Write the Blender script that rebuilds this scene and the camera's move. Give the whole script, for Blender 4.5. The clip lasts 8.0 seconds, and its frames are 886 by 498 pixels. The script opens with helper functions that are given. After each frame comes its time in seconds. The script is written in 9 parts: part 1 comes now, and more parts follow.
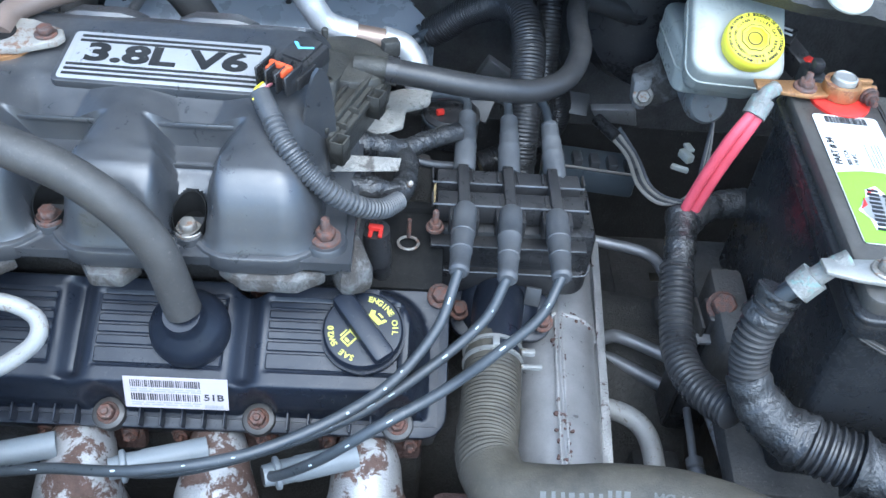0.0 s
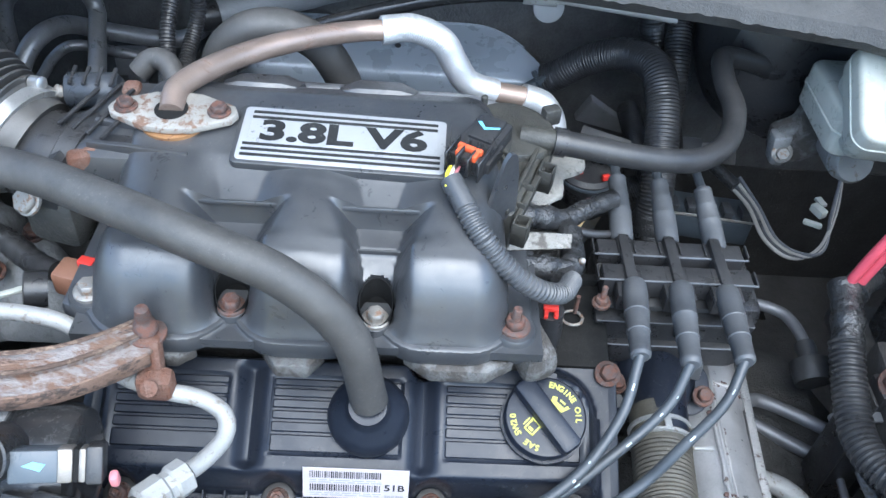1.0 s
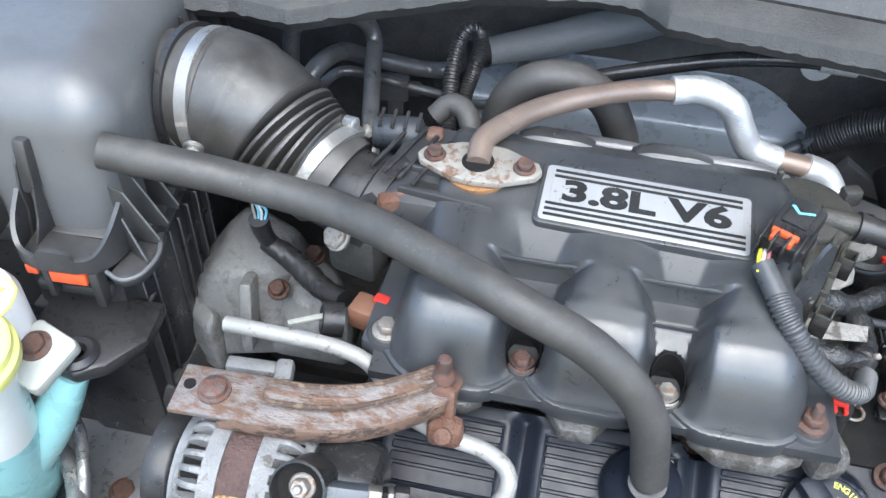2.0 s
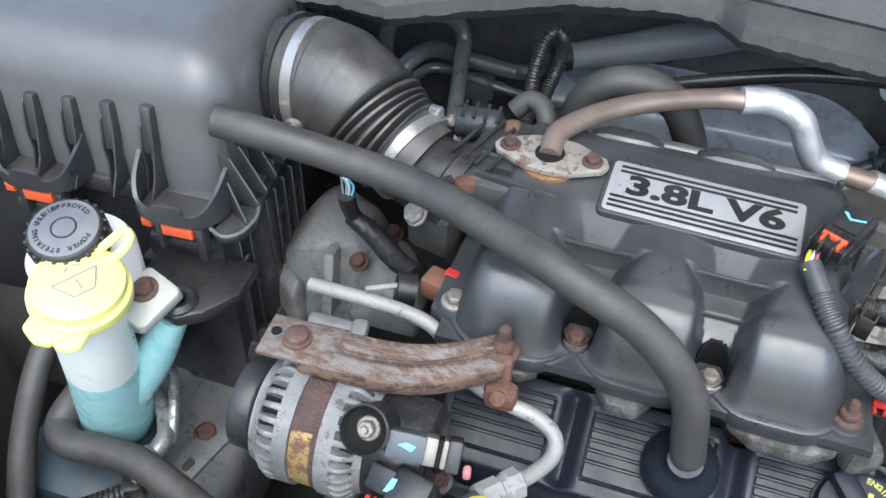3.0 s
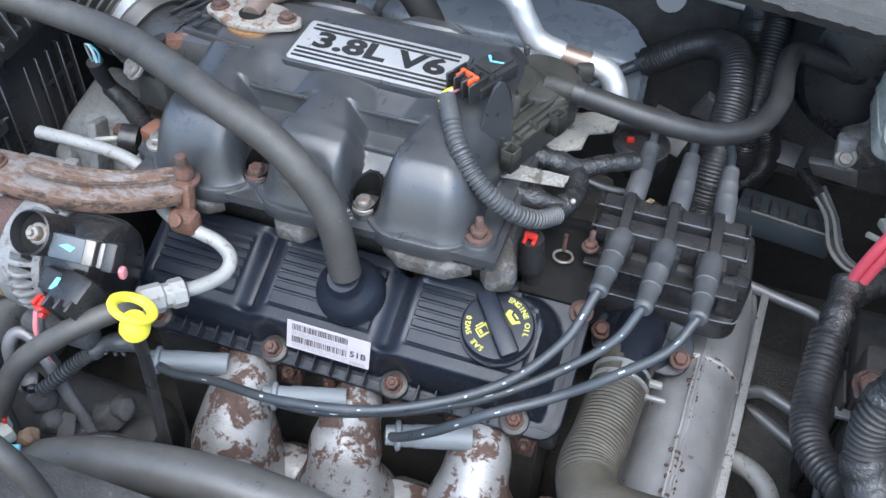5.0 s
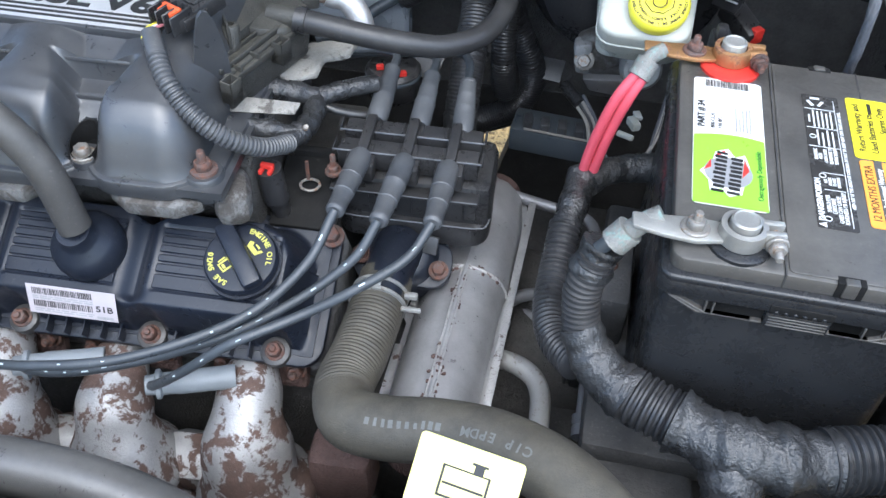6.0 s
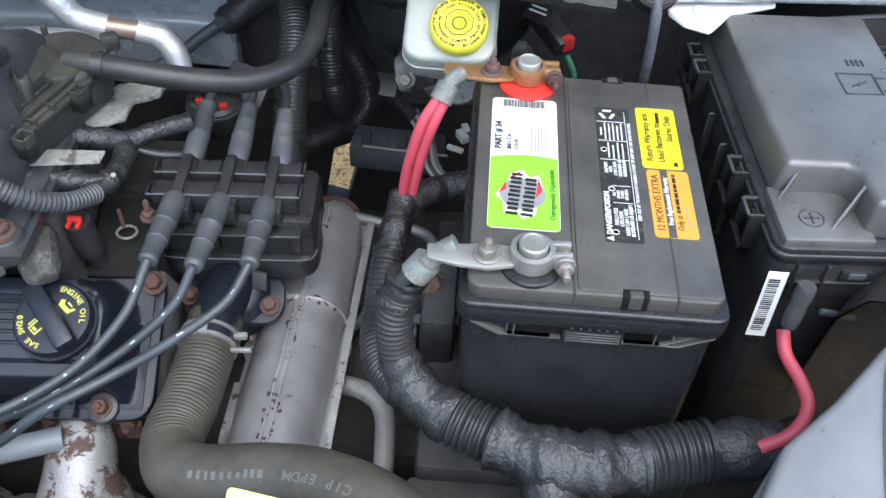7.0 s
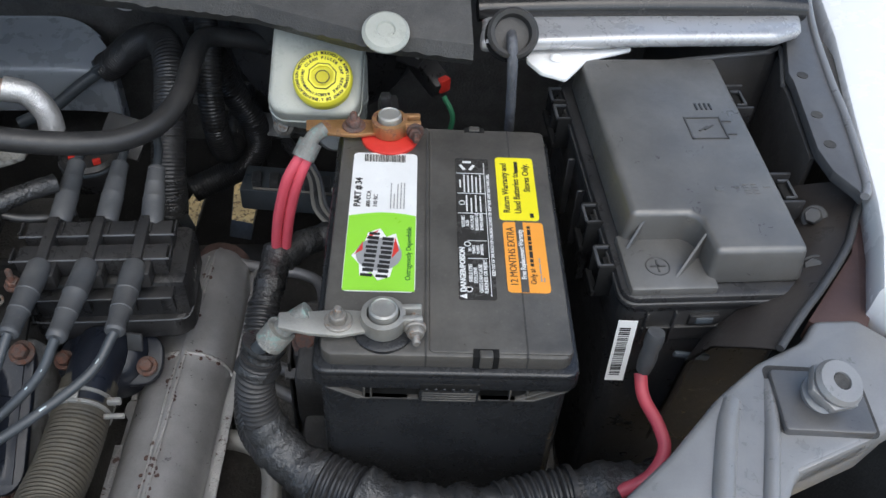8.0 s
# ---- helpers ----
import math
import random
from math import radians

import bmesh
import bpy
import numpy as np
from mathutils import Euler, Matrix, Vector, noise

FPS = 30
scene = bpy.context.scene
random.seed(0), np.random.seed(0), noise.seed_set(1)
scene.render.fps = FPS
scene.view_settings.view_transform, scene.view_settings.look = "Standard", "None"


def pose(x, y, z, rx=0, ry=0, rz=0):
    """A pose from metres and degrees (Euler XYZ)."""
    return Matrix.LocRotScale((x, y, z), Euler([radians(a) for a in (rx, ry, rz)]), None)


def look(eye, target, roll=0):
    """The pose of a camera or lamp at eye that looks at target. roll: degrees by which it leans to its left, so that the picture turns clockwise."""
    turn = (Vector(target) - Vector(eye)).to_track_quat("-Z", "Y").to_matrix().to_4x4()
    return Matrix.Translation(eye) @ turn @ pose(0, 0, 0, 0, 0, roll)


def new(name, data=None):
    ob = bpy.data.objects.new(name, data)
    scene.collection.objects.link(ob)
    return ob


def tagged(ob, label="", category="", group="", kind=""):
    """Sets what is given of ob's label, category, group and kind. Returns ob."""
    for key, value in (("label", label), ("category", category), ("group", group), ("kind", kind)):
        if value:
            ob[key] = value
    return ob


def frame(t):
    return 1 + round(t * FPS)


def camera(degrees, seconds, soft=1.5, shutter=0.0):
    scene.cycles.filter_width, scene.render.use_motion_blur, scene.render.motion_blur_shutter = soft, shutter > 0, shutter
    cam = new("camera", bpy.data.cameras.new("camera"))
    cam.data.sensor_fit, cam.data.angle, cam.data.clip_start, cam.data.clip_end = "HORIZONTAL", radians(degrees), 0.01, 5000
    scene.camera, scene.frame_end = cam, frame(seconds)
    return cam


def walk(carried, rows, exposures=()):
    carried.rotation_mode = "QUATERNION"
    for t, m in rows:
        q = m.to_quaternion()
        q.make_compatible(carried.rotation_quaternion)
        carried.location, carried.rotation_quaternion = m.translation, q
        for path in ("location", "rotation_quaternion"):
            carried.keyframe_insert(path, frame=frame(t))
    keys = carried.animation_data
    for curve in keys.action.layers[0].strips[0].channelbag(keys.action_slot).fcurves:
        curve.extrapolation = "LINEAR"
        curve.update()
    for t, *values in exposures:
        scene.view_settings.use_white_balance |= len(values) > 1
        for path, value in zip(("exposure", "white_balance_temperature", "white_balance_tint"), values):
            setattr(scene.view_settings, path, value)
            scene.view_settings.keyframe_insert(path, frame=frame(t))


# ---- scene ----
# The camera and its way over the engine bay.
cam = camera(54.3, 8.0)
METRES, EYE, TILT, LEAN, TURN = 0.95, 1.25, -44.0, -4.0, 0.0
ROWS = [
    (0.0, 0.0, 0.0, 0.0, -0.0, 0.0, -0.0),
    (0.5, -0.0818, 0.0107, 0.0392, -1.44, -0.81, 0.35),
    (1.0, -0.1458, 0.0216, 0.0719, -0.0, -0.43, -0.12),
    (1.5, -0.2121, 0.0288, 0.0993, 3.76, -0.39, -2.76),
    (2.0, -0.2613, 0.0106, 0.1104, 9.78, -0.63, -6.48),
    (3.5, -0.1942, -0.0694, 0.0683, 16.08, -0.92, -12.09),
    (4.0, -0.1098, -0.0651, 0.0453, 17.38, -1.18, -13.2),
    (4.5, -0.0146, -0.0578, 0.0261, 17.13, -1.06, -13.13),
    (6.0, 0.2093, -0.0223, -0.0249, 7.73, -1.56, -3.85),
    (6.5, 0.2493, -0.0197, -0.0092, 3.84, -1.74, -0.95),
    (7.0, 0.2837, -0.0194, 0.0097, 1.31, -1.9, 1.33),
    (7.5, 0.3152, -0.0311, 0.0373, -0.86, -1.86, 3.01),
    (8.0, 0.3526, -0.0236, 0.05, -2.44, -1.82, 3.96),
]
walk(cam, [(t, pose(0, 0, EYE, TILT, LEAN, TURN) @ pose(METRES * x, METRES * y, METRES * z, 90 + pitch, roll, yaw)) for t, x, y, z, yaw, pitch, roll in ROWS],
     exposures=[(0.0, 1.80, 5300.0, 2.0), (1.0, 1.86, 5650.0, 3.0), (2.0, 1.78, 6150.0, 5.0), (3.5, 1.25, 6250.0, 6.0), (4.5, 1.56, 6000.0, 6.0), (6.0, 1.58, 5900.0, 6.0), (7.0, 1.32, 6050.0, 6.0), (7.5, 1.20, 6200.0, 6.0), (8.0, 0.55, 6400.0, 6.0)])

# World: a bright overcast sky and a weak, wide sun.
SUN_UP, SUN_ROUND = 64.0, 160.0
world = bpy.data.worlds.new("sky")
scene.world = world
world.use_nodes = True
wn = world.node_tree
sky = wn.nodes.new("ShaderNodeTexSky")
sky.sky_type, sky.sun_disc = "NISHITA", False
sky.sun_elevation, sky.sun_rotation = radians(SUN_UP), radians(SUN_ROUND)
sky.air_density, sky.dust_density, sky.ozone_density = 1.0, 2.0, 1.5
wn.links.new(sky.outputs[0], wn.nodes["Background"].inputs[0])
wn.nodes["Background"].inputs[1].default_value = 0.15
sun = new("sun", bpy.data.lights.new("sun", "SUN"))
sun.data.energy, sun.data.angle, sun.data.color = 1.5, radians(75), (1.0, 0.98, 0.95)
sun.matrix_world = look((0.6, -1.6, 4.2), (0, 0.5, 0.8))

# ---- materials ----
def ramp(nt, fac, a, b, lo, hi):
    """A value that goes from a to b while fac goes from lo to hi."""
    m = nt.nodes.new("ShaderNodeMapRange")
    m.inputs[1].default_value, m.inputs[2].default_value = lo, hi
    m.inputs[3].default_value, m.inputs[4].default_value = a, b
    nt.links.new(fac, m.inputs[0])
    return m.outputs[0]


def cloud(nt, co, size, detail=4.0, rough=0.6, warp=0.0):
    n = nt.nodes.new("ShaderNodeTexNoise")
    n.inputs["Scale"].default_value, n.inputs["Detail"].default_value = 1.0 / size, detail
    n.inputs["Roughness"].default_value, n.inputs["Distortion"].default_value = rough, warp
    nt.links.new(co, n.inputs["Vector"])
    return n.outputs[0]


def mixed(nt, fac, a, b):
    m = nt.nodes.new("ShaderNodeMix")
    m.data_type = "RGBA"
    for sock, v in ((m.inputs[6], a), (m.inputs[7], b)):
        if isinstance(v, tuple):
            sock.default_value = (*v, 1)
        else:
            nt.links.new(v, sock)
    nt.links.new(fac, m.inputs[0])
    return m.outputs[2]


def surface(name, base, rough=0.5, metal=0.0, tone=0.25, dust=0.0, dust_colour=(0.30, 0.28, 0.25), spots=None, spot_at=0.6, spot_size=0.02,
            spot_rough=0.85, bump=0.15, grain=0.0012, coarse=0.03, wave=0.0, clear=0.0, through_light=0.0, vary=0.0, stretch=(1, 1, 1), edge=0.06, spec=0.5, speck=0.12):
    """A weathered surface: two scales of tone, dust (on two box lids also painted sheen) on what faces up, spots of
    rust or flaked paint, and fine relief.
    """
    m = bpy.data.materials.new(name)
    m.use_nodes = True
    nt = m.node_tree
    p = nt.nodes["Principled BSDF"]
    tc = nt.nodes.new("ShaderNodeTexCoord")
    mp = nt.nodes.new("ShaderNodeMapping")
    mp.inputs["Scale"].default_value = stretch
    nt.links.new(tc.outputs["Object"], mp.inputs[0])
    co = mp.outputs[0]
    big, fine = cloud(nt, co, coarse, 5), cloud(nt, co, grain, 3)
    mixin = nt.nodes.new("ShaderNodeMath")
    mixin.operation = "ADD"
    nt.links.new(ramp(nt, big, 0, 0.7, 0.3, 0.7), mixin.inputs[0])
    nt.links.new(ramp(nt, fine, 0, 0.3, 0.25, 0.75), mixin.inputs[1])
    lo, hi = tuple(c * (1 - tone) for c in base), tuple(min(1, c * (1 + tone)) for c in base)
    colour = mixed(nt, mixin.outputs[0], lo, hi)
    r = ramp(nt, big, max(0.02, rough - 0.1), min(1, rough + 0.1), 0.3, 0.7)
    metal_out = None
    if vary:
        info = nt.nodes.new("ShaderNodeObjectInfo")
        hsv = nt.nodes.new("ShaderNodeHueSaturation")
        nt.links.new(ramp(nt, info.outputs["Random"], 1 - vary, 1 + vary, 0, 1), hsv.inputs["Value"])
        nt.links.new(colour, hsv.inputs["Color"])
        colour = hsv.outputs[0]
    if spots:
        s = cloud(nt, co, spot_size, 8, 0.68, 0.3)
        k = ramp(nt, s, 0, 1, spot_at - edge, spot_at + edge * 0.3)
        rust = mixed(nt, cloud(nt, co, spot_size * 0.25, 4), tuple(c * 0.55 for c in spots), tuple(min(1, c * 1.5) for c in spots))
        colour = mixed(nt, k, colour, rust)
        rr = nt.nodes.new("ShaderNodeMix")
        nt.links.new(k, rr.inputs[0])
        nt.links.new(r, rr.inputs[2])
        rr.inputs[3].default_value = spot_rough
        r = rr.outputs[0]
        if metal:
            metal_out = ramp(nt, k, metal, 0.0, 0, 1)
    if dust:
        geo = nt.nodes.new("ShaderNodeNewGeometry")
        sep = nt.nodes.new("ShaderNodeSeparateXYZ")
        nt.links.new(geo.outputs["Normal"], sep.inputs[0])
        up = ramp(nt, sep.outputs[2], 0.15, 1.0, -0.2, 0.9)
        d = nt.nodes.new("ShaderNodeMath")
        d.operation = "MULTIPLY"
        nt.links.new(up, d.inputs[0])
        nt.links.new(ramp(nt, cloud(nt, co, 0.045, 7, 0.7), 0.0, dust, 0.35, 0.75), d.inputs[1])
        colour = mixed(nt, d.outputs[0], colour, dust_colour)
    if speck:
        grit = nt.nodes.new("ShaderNodeMath")
        grit.operation = "MULTIPLY"
        nt.links.new(ramp(nt, cloud(nt, tc.outputs["Object"], 0.0032, 3, 0.7), 0, 1, 0.60, 0.70), grit.inputs[0])
        nt.links.new(ramp(nt, cloud(nt, tc.outputs["Object"], 0.06, 5, 0.65), 0, speck * 2.2, 0.42, 0.68), grit.inputs[1])
        colour = mixed(nt, grit.outputs[0], colour, dust_colour)
        streak = nt.nodes.new("ShaderNodeMath")
        streak.operation = "ADD"
        nt.links.new(r, streak.inputs[0])
        nt.links.new(ramp(nt, cloud(nt, tc.outputs["Object"], 0.011, 6, 0.75, 1.5), -0.07, 0.10, 0.35, 0.65), streak.inputs[1])
        r = streak.outputs[0]
    nt.links.new(colour, p.inputs["Base Color"])
    nt.links.new(r, p.inputs["Roughness"])
    p.inputs["Specular IOR Level"].default_value = spec
    p.inputs["Metallic"].default_value = metal
    if metal_out:
        nt.links.new(metal_out, p.inputs["Metallic"])
    p.inputs["Coat Weight"].default_value = clear
    p.inputs["Coat Roughness"].default_value = 0.15
    if through_light:
        p.inputs["Subsurface Weight"].default_value = through_light
        p.inputs["Subsurface Radius"].default_value = (0.02, 0.02, 0.02)
    if bump:
        b = nt.nodes.new("ShaderNodeBump")
        b.inputs["Strength"].default_value, b.inputs["Distance"].default_value = bump, max(grain, 0.0015)
        h = nt.nodes.new("ShaderNodeMath")
        h.operation = "ADD"
        nt.links.new(fine, h.inputs[0])
        nt.links.new(cloud(nt, co, max(wave, grain * 6), 4, 0.6, 0.5 if wave else 0), h.inputs[1])
        nt.links.new(h.outputs[0], b.inputs["Height"])
        nt.links.new(b.outputs[0], p.inputs["Normal"])
    return m


M = {
    "purge_rubber": surface("purge_hose_rubber", (0.024, 0.0238, 0.0245), 0.40, tone=0.2, dust=0.10, bump=0.10, grain=0.0009),
    "print_blue": surface("faded_print", (0.50, 0.58, 0.60), 0.5, tone=0.3, bump=0.0),
    "shield_black": surface("shield_black_plastic", (0.042, 0.040, 0.039), 0.5, tone=0.3, dust=0.14, bump=0.12, grain=0.0012, spec=0.4),
    "frayed": surface("frayed_cable", (0.10, 0.105, 0.12), 0.6, tone=0.5, dust=0.3, bump=0.8, grain=0.002, stretch=(1, 1, 0.3)),
    "green_ink": surface("green_ink", (0.03, 0.14, 0.03), 0.6, tone=0.1, bump=0.0),
    # Flat black for black parts, and for shade painted into holes and wells.
    "black_and_shade": surface("flat_black_and_shade", (0.012, 0.012, 0.012), 0.85, tone=0.3, dust=0.04, bump=0.3, spec=0.1, speck=0.05),
    "gold_label": surface("worn_gold_label", (0.42, 0.30, 0.12), 0.4, 0.4, tone=0.3, spots=(0.12, 0.06, 0.035), spot_at=0.52, spot_size=0.008, bump=0.2),
    "hose_ink": surface("faded_ink", (0.14, 0.14, 0.13), 0.6, tone=0.3, bump=0.0),
    "pale_wire": surface("pale_wire", (0.33, 0.31, 0.28), 0.45, tone=0.15, dust=0.1, bump=0.0),
    "end_black": surface("weathered_end", (0.034, 0.033, 0.030), 0.44, tone=0.3, dust=0.28, dust_colour=(0.20, 0.19, 0.15), bump=0.4, grain=0.002, speck=0.25),
    "frosted": surface("frosted_plastic", (0.82, 0.83, 0.78), 0.34, tone=0.05, bump=0.04, through_light=0.5, speck=0.0),
    "seam_rust": surface("rusted_seam", (0.44, 0.435, 0.43), 0.45, 0.55, tone=0.25, spots=(0.085, 0.055, 0.043), spot_at=0.615, spot_size=0.010, bump=0.7, grain=0.002, edge=0.05),
    "dark_plate": surface("dull_plate", (0.075, 0.076, 0.078), 0.45, 0.4, tone=0.25, dust=0.15, bump=0.2),
    "rail_paint": surface("silver_paint", (0.45, 0.45, 0.46), 0.30, 0.35, tone=0.08, dust=0.12, bump=0.05, clear=0.3, speck=0.04),
    "gloss_black": surface("gloss_black", (0.018, 0.018, 0.019), 0.16, tone=0.15, dust=0.10, bump=0.05),
    "ochre_rust": surface("ochre rust", (0.20, 0.14, 0.10), 0.65, 0.15, tone=0.5, spots=(0.085, 0.055, 0.04), spot_at=0.50, spot_size=0.006, bump=0.8, grain=0.0014, stretch=(0.5, 1, 1)),
    "rust_edge": surface("rusted_edge", (0.185, 0.118, 0.085), 0.65, 0.25, tone=0.45, spots=(0.055, 0.038, 0.030), spot_at=0.54, spot_size=0.008, bump=0.9, grain=0.0016, stretch=(0.4, 1, 1)),
    "brace": surface("rust_stained_steel", (0.225, 0.200, 0.188), 0.48, 0.4, tone=0.4, dust=0.05, spots=(0.125, 0.070, 0.044), spot_at=0.54, spot_size=0.012, bump=0.6, grain=0.0016, edge=0.10, stretch=(0.6, 1.2, 1)),
    "tan_steel": surface("tan plated steel", (0.26, 0.235, 0.205), 0.42, 0.45, tone=0.4, dust=0.1),
    "clamp_steel": surface("clamp_steel", (0.36, 0.36, 0.345), 0.42, 0.5, tone=0.2, dust=0.2, bump=0.2, spots=(0.16, 0.135, 0.10), spot_at=0.62, spot_size=0.01),
    "dirty_alloy": surface("stained_alloy", (0.15, 0.147, 0.14), 0.55, 0.35, tone=0.45, dust=0.15, bump=0.6, grain=0.0022, spots=(0.05, 0.043, 0.037), spot_at=0.52, spot_size=0.014, edge=0.10),
    "plug_rubber": surface("plug_boot_rubber", (0.20, 0.22, 0.235), 0.45, tone=0.12, dust=0.10, bump=0.08),
    "hose_rubber": surface("hose_rubber", (0.036, 0.035, 0.035), 0.42, tone=0.2, dust=0.16, bump=0.12, grain=0.0009),
    "airbox_rib": surface("airbox_rib", (0.026, 0.026, 0.027), 0.38, tone=0.12, dust=0.18, bump=0.10, grain=0.0009, spec=0.8),
    "manifold": surface("manifold_plastic", (0.034, 0.036, 0.040), 0.37, tone=0.10, dust=0.12, bump=0.06, grain=0.0008, spec=1.0, speck=0.08),
    "cover": surface("cover_plastic", (0.011, 0.014, 0.022), 0.36, tone=0.12, dust=0.02, bump=0.05, grain=0.0008, spec=0.42, speck=0.06),
    # Pale edge lines: wear, with the shine of black edges put into the colour.
    "edge_shine": surface("worn and shiny edge", (0.11, 0.115, 0.125), 0.35, tone=0.4, dust=0.2, bump=0.2),
    "black": surface("black_plastic", (0.021, 0.021, 0.0225), 0.33, dust=0.10, bump=0.12, spec=0.5),
    # Grimy black for low parts; in holes and recesses it paints their shade.
    "deep": surface("grime_and_shade_black", (0.046, 0.045, 0.044), 0.7, tone=0.35, dust=0.16, bump=0.4, grain=0.003, spec=0.25, speck=0.18),
    # The lid's sky sheen is put into the pale base and up-facing dust.
    "airbox": surface("airbox_plastic", (0.098, 0.099, 0.101), 0.40, tone=0.06, dust=0.22, dust_colour=(0.24, 0.245, 0.25), bump=0.08, grain=0.0009, spec=0.8, speck=0.05),
    # Sheen on this black lid is painted as lighter base and dust.
    "fusebox": surface("fuse_box_plastic", (0.088, 0.085, 0.080), 0.38, tone=0.08, dust=0.40, dust_colour=(0.25, 0.24, 0.22), bump=0.12, grain=0.0007, spec=1.0, speck=0.06),
    "battery": surface("battery_case", (0.018, 0.019, 0.021), 0.28, tone=0.15, dust=0.02, bump=0.12, grain=0.0009, speck=0.03),
    "battery_lid": surface("battery_lid", (0.066, 0.062, 0.056), 0.40, tone=0.18, dust=0.24, bump=0.15, grain=0.0009),
    "rubber": surface("rubber", (0.045, 0.043, 0.041), 0.50, tone=0.2, dust=0.24, bump=0.15, grain=0.0009),
    "old_rubber": surface("old_rubber", (0.055, 0.050, 0.040), 0.58, tone=0.25, dust=0.35, dust_colour=(0.24, 0.21, 0.15), bump=0.3, grain=0.0016),
    "loom": surface("loom_plastic", (0.022, 0.0225, 0.0245), 0.34, tone=0.3, dust=0.14, bump=0.06, spec=0.5),
    "dusty_loom": surface("dusty_loom", (0.052, 0.055, 0.060), 0.36, dust=0.18, bump=0.1),
    "tape": surface("tape", (0.021, 0.0215, 0.0225), 0.30, tone=0.45, dust=0.24, dust_colour=(0.14, 0.135, 0.13), bump=0.55, grain=0.0030, wave=0.0035, spec=0.7, speck=0.15),
    "wire": surface("plug_wire", (0.046, 0.053, 0.060), 0.38, dust=0.05, bump=0.06),
    "boot": surface("boot_rubber", (0.062, 0.066, 0.072), 0.45, tone=0.15, dust=0.18, bump=0.08),
    "steel": surface("bright_steel", (0.46, 0.45, 0.43), 0.36, 0.8, tone=0.25, bump=0.15, spots=(0.24, 0.22, 0.19), spot_at=0.62, spot_size=0.010),
    "alloy": surface("cast_alloy", (0.25, 0.25, 0.248), 0.55, 0.4, tone=0.35, dust=0.25, bump=0.5, grain=0.0018, spots=(0.10, 0.088, 0.075), spot_at=0.62, spot_size=0.010, speck=0.2),
    "grey_cast": surface("grey_casting", (0.23, 0.23, 0.228), 0.58, 0.2, tone=0.25, dust=0.35, dust_colour=(0.32, 0.32, 0.315), bump=0.5, grain=0.0022, spots=(0.10, 0.095, 0.09), spot_at=0.62, spot_size=0.03, edge=0.12),
    "dusty_cast": surface("dusty grey casting", (0.06, 0.06, 0.062), 0.85, tone=0.5, dust=0.3, dust_colour=(0.14, 0.135, 0.13), bump=0.4, grain=0.003),
    "dark_cast": surface("dark_casting", (0.05, 0.048, 0.045), 0.7, 0.2, tone=0.4, dust=0.25, bump=0.9, grain=0.0028),
    "shield": surface("heat_shield", (0.46, 0.46, 0.465), 0.38, 0.6, tone=0.22, dust=0.06, spots=(0.085, 0.058, 0.047), spot_at=0.69, spot_size=0.006, bump=0.12, grain=0.0014, edge=0.03),
    "foil": surface("foil", (0.70, 0.70, 0.70), 0.46, 0.7, tone=0.12, bump=0.45, grain=0.0016),
    "brown_pipe": surface("browned_steel", (0.36, 0.27, 0.22), 0.42, 0.6, tone=0.18, dust=0.15, spots=(0.20, 0.12, 0.09), spot_at=0.66, spot_size=0.02, bump=0.1, stretch=(0.5, 1, 1)),
    "pale_pipe": surface("dull_aluminium", (0.33, 0.325, 0.31), 0.5, 0.2, tone=0.2, dust=0.2, bump=0.25, spots=(0.17, 0.145, 0.12), spot_at=0.63, spot_size=0.008),
    "grey_pipe": surface("grey_tube", (0.20, 0.20, 0.21), 0.42, 0.4, dust=0.15, bump=0.1),
    "rusty": surface("rusty_steel", (0.20, 0.125, 0.095), 0.60, 0.3, tone=0.4, spots=(0.13, 0.058, 0.036), spot_at=0.53, spot_size=0.012, bump=0.9, grain=0.0016, edge=0.15),
    "bolt": surface("rusty_bolt", (0.115, 0.085, 0.075), 0.52, 0.45, tone=0.45, spots=(0.14, 0.062, 0.042), spot_at=0.55, spot_size=0.005, bump=0.8, grain=0.0012, vary=0.35, edge=0.12),
    "grey_bolt": surface("dull_bolt", (0.34, 0.32, 0.29), 0.5, 0.7, tone=0.25, spots=(0.22, 0.13, 0.08), spot_at=0.6, spot_size=0.005, bump=0.5),
    "exhaust": surface("flaking_manifold", (0.36, 0.355, 0.35), 0.42, 0.45, tone=0.28, spots=(0.090, 0.056, 0.044), spot_at=0.525, spot_size=0.026, bump=0.4, grain=0.0016, wave=0.012, edge=0.035, speck=0.25),
    "exhaust_rust": surface("rusted_flange", (0.10, 0.062, 0.054), 0.75, 0.2, tone=0.45, bump=0.8, grain=0.003),
    "flange": surface("stained_flange", (0.36, 0.335, 0.295), 0.5, 0.35, tone=0.28, spots=(0.17, 0.10, 0.065), spot_at=0.575, spot_size=0.010, bump=0.5, edge=0.07),
    "insulation": surface("insulation_pad", (0.125, 0.124, 0.122), 0.75, tone=0.4, dust=0.3, bump=0.8, grain=0.004, wave=0.05),
    "cowl": surface("cowl_plastic", (0.052, 0.051, 0.050), 0.6, tone=0.22, dust=0.28, dust_colour=(0.20, 0.19, 0.175), bump=0.5, grain=0.002),
    "pan": surface("satin_pan", (0.40, 0.44, 0.485), 0.30, 0.15, tone=0.05, bump=0.03, speck=0.0),
    "paint": surface("grey_primer_paint", (0.245, 0.245, 0.248), 0.36, 0.15, tone=0.16, dust=0.16, bump=0.06, clear=0.15, speck=0.05),
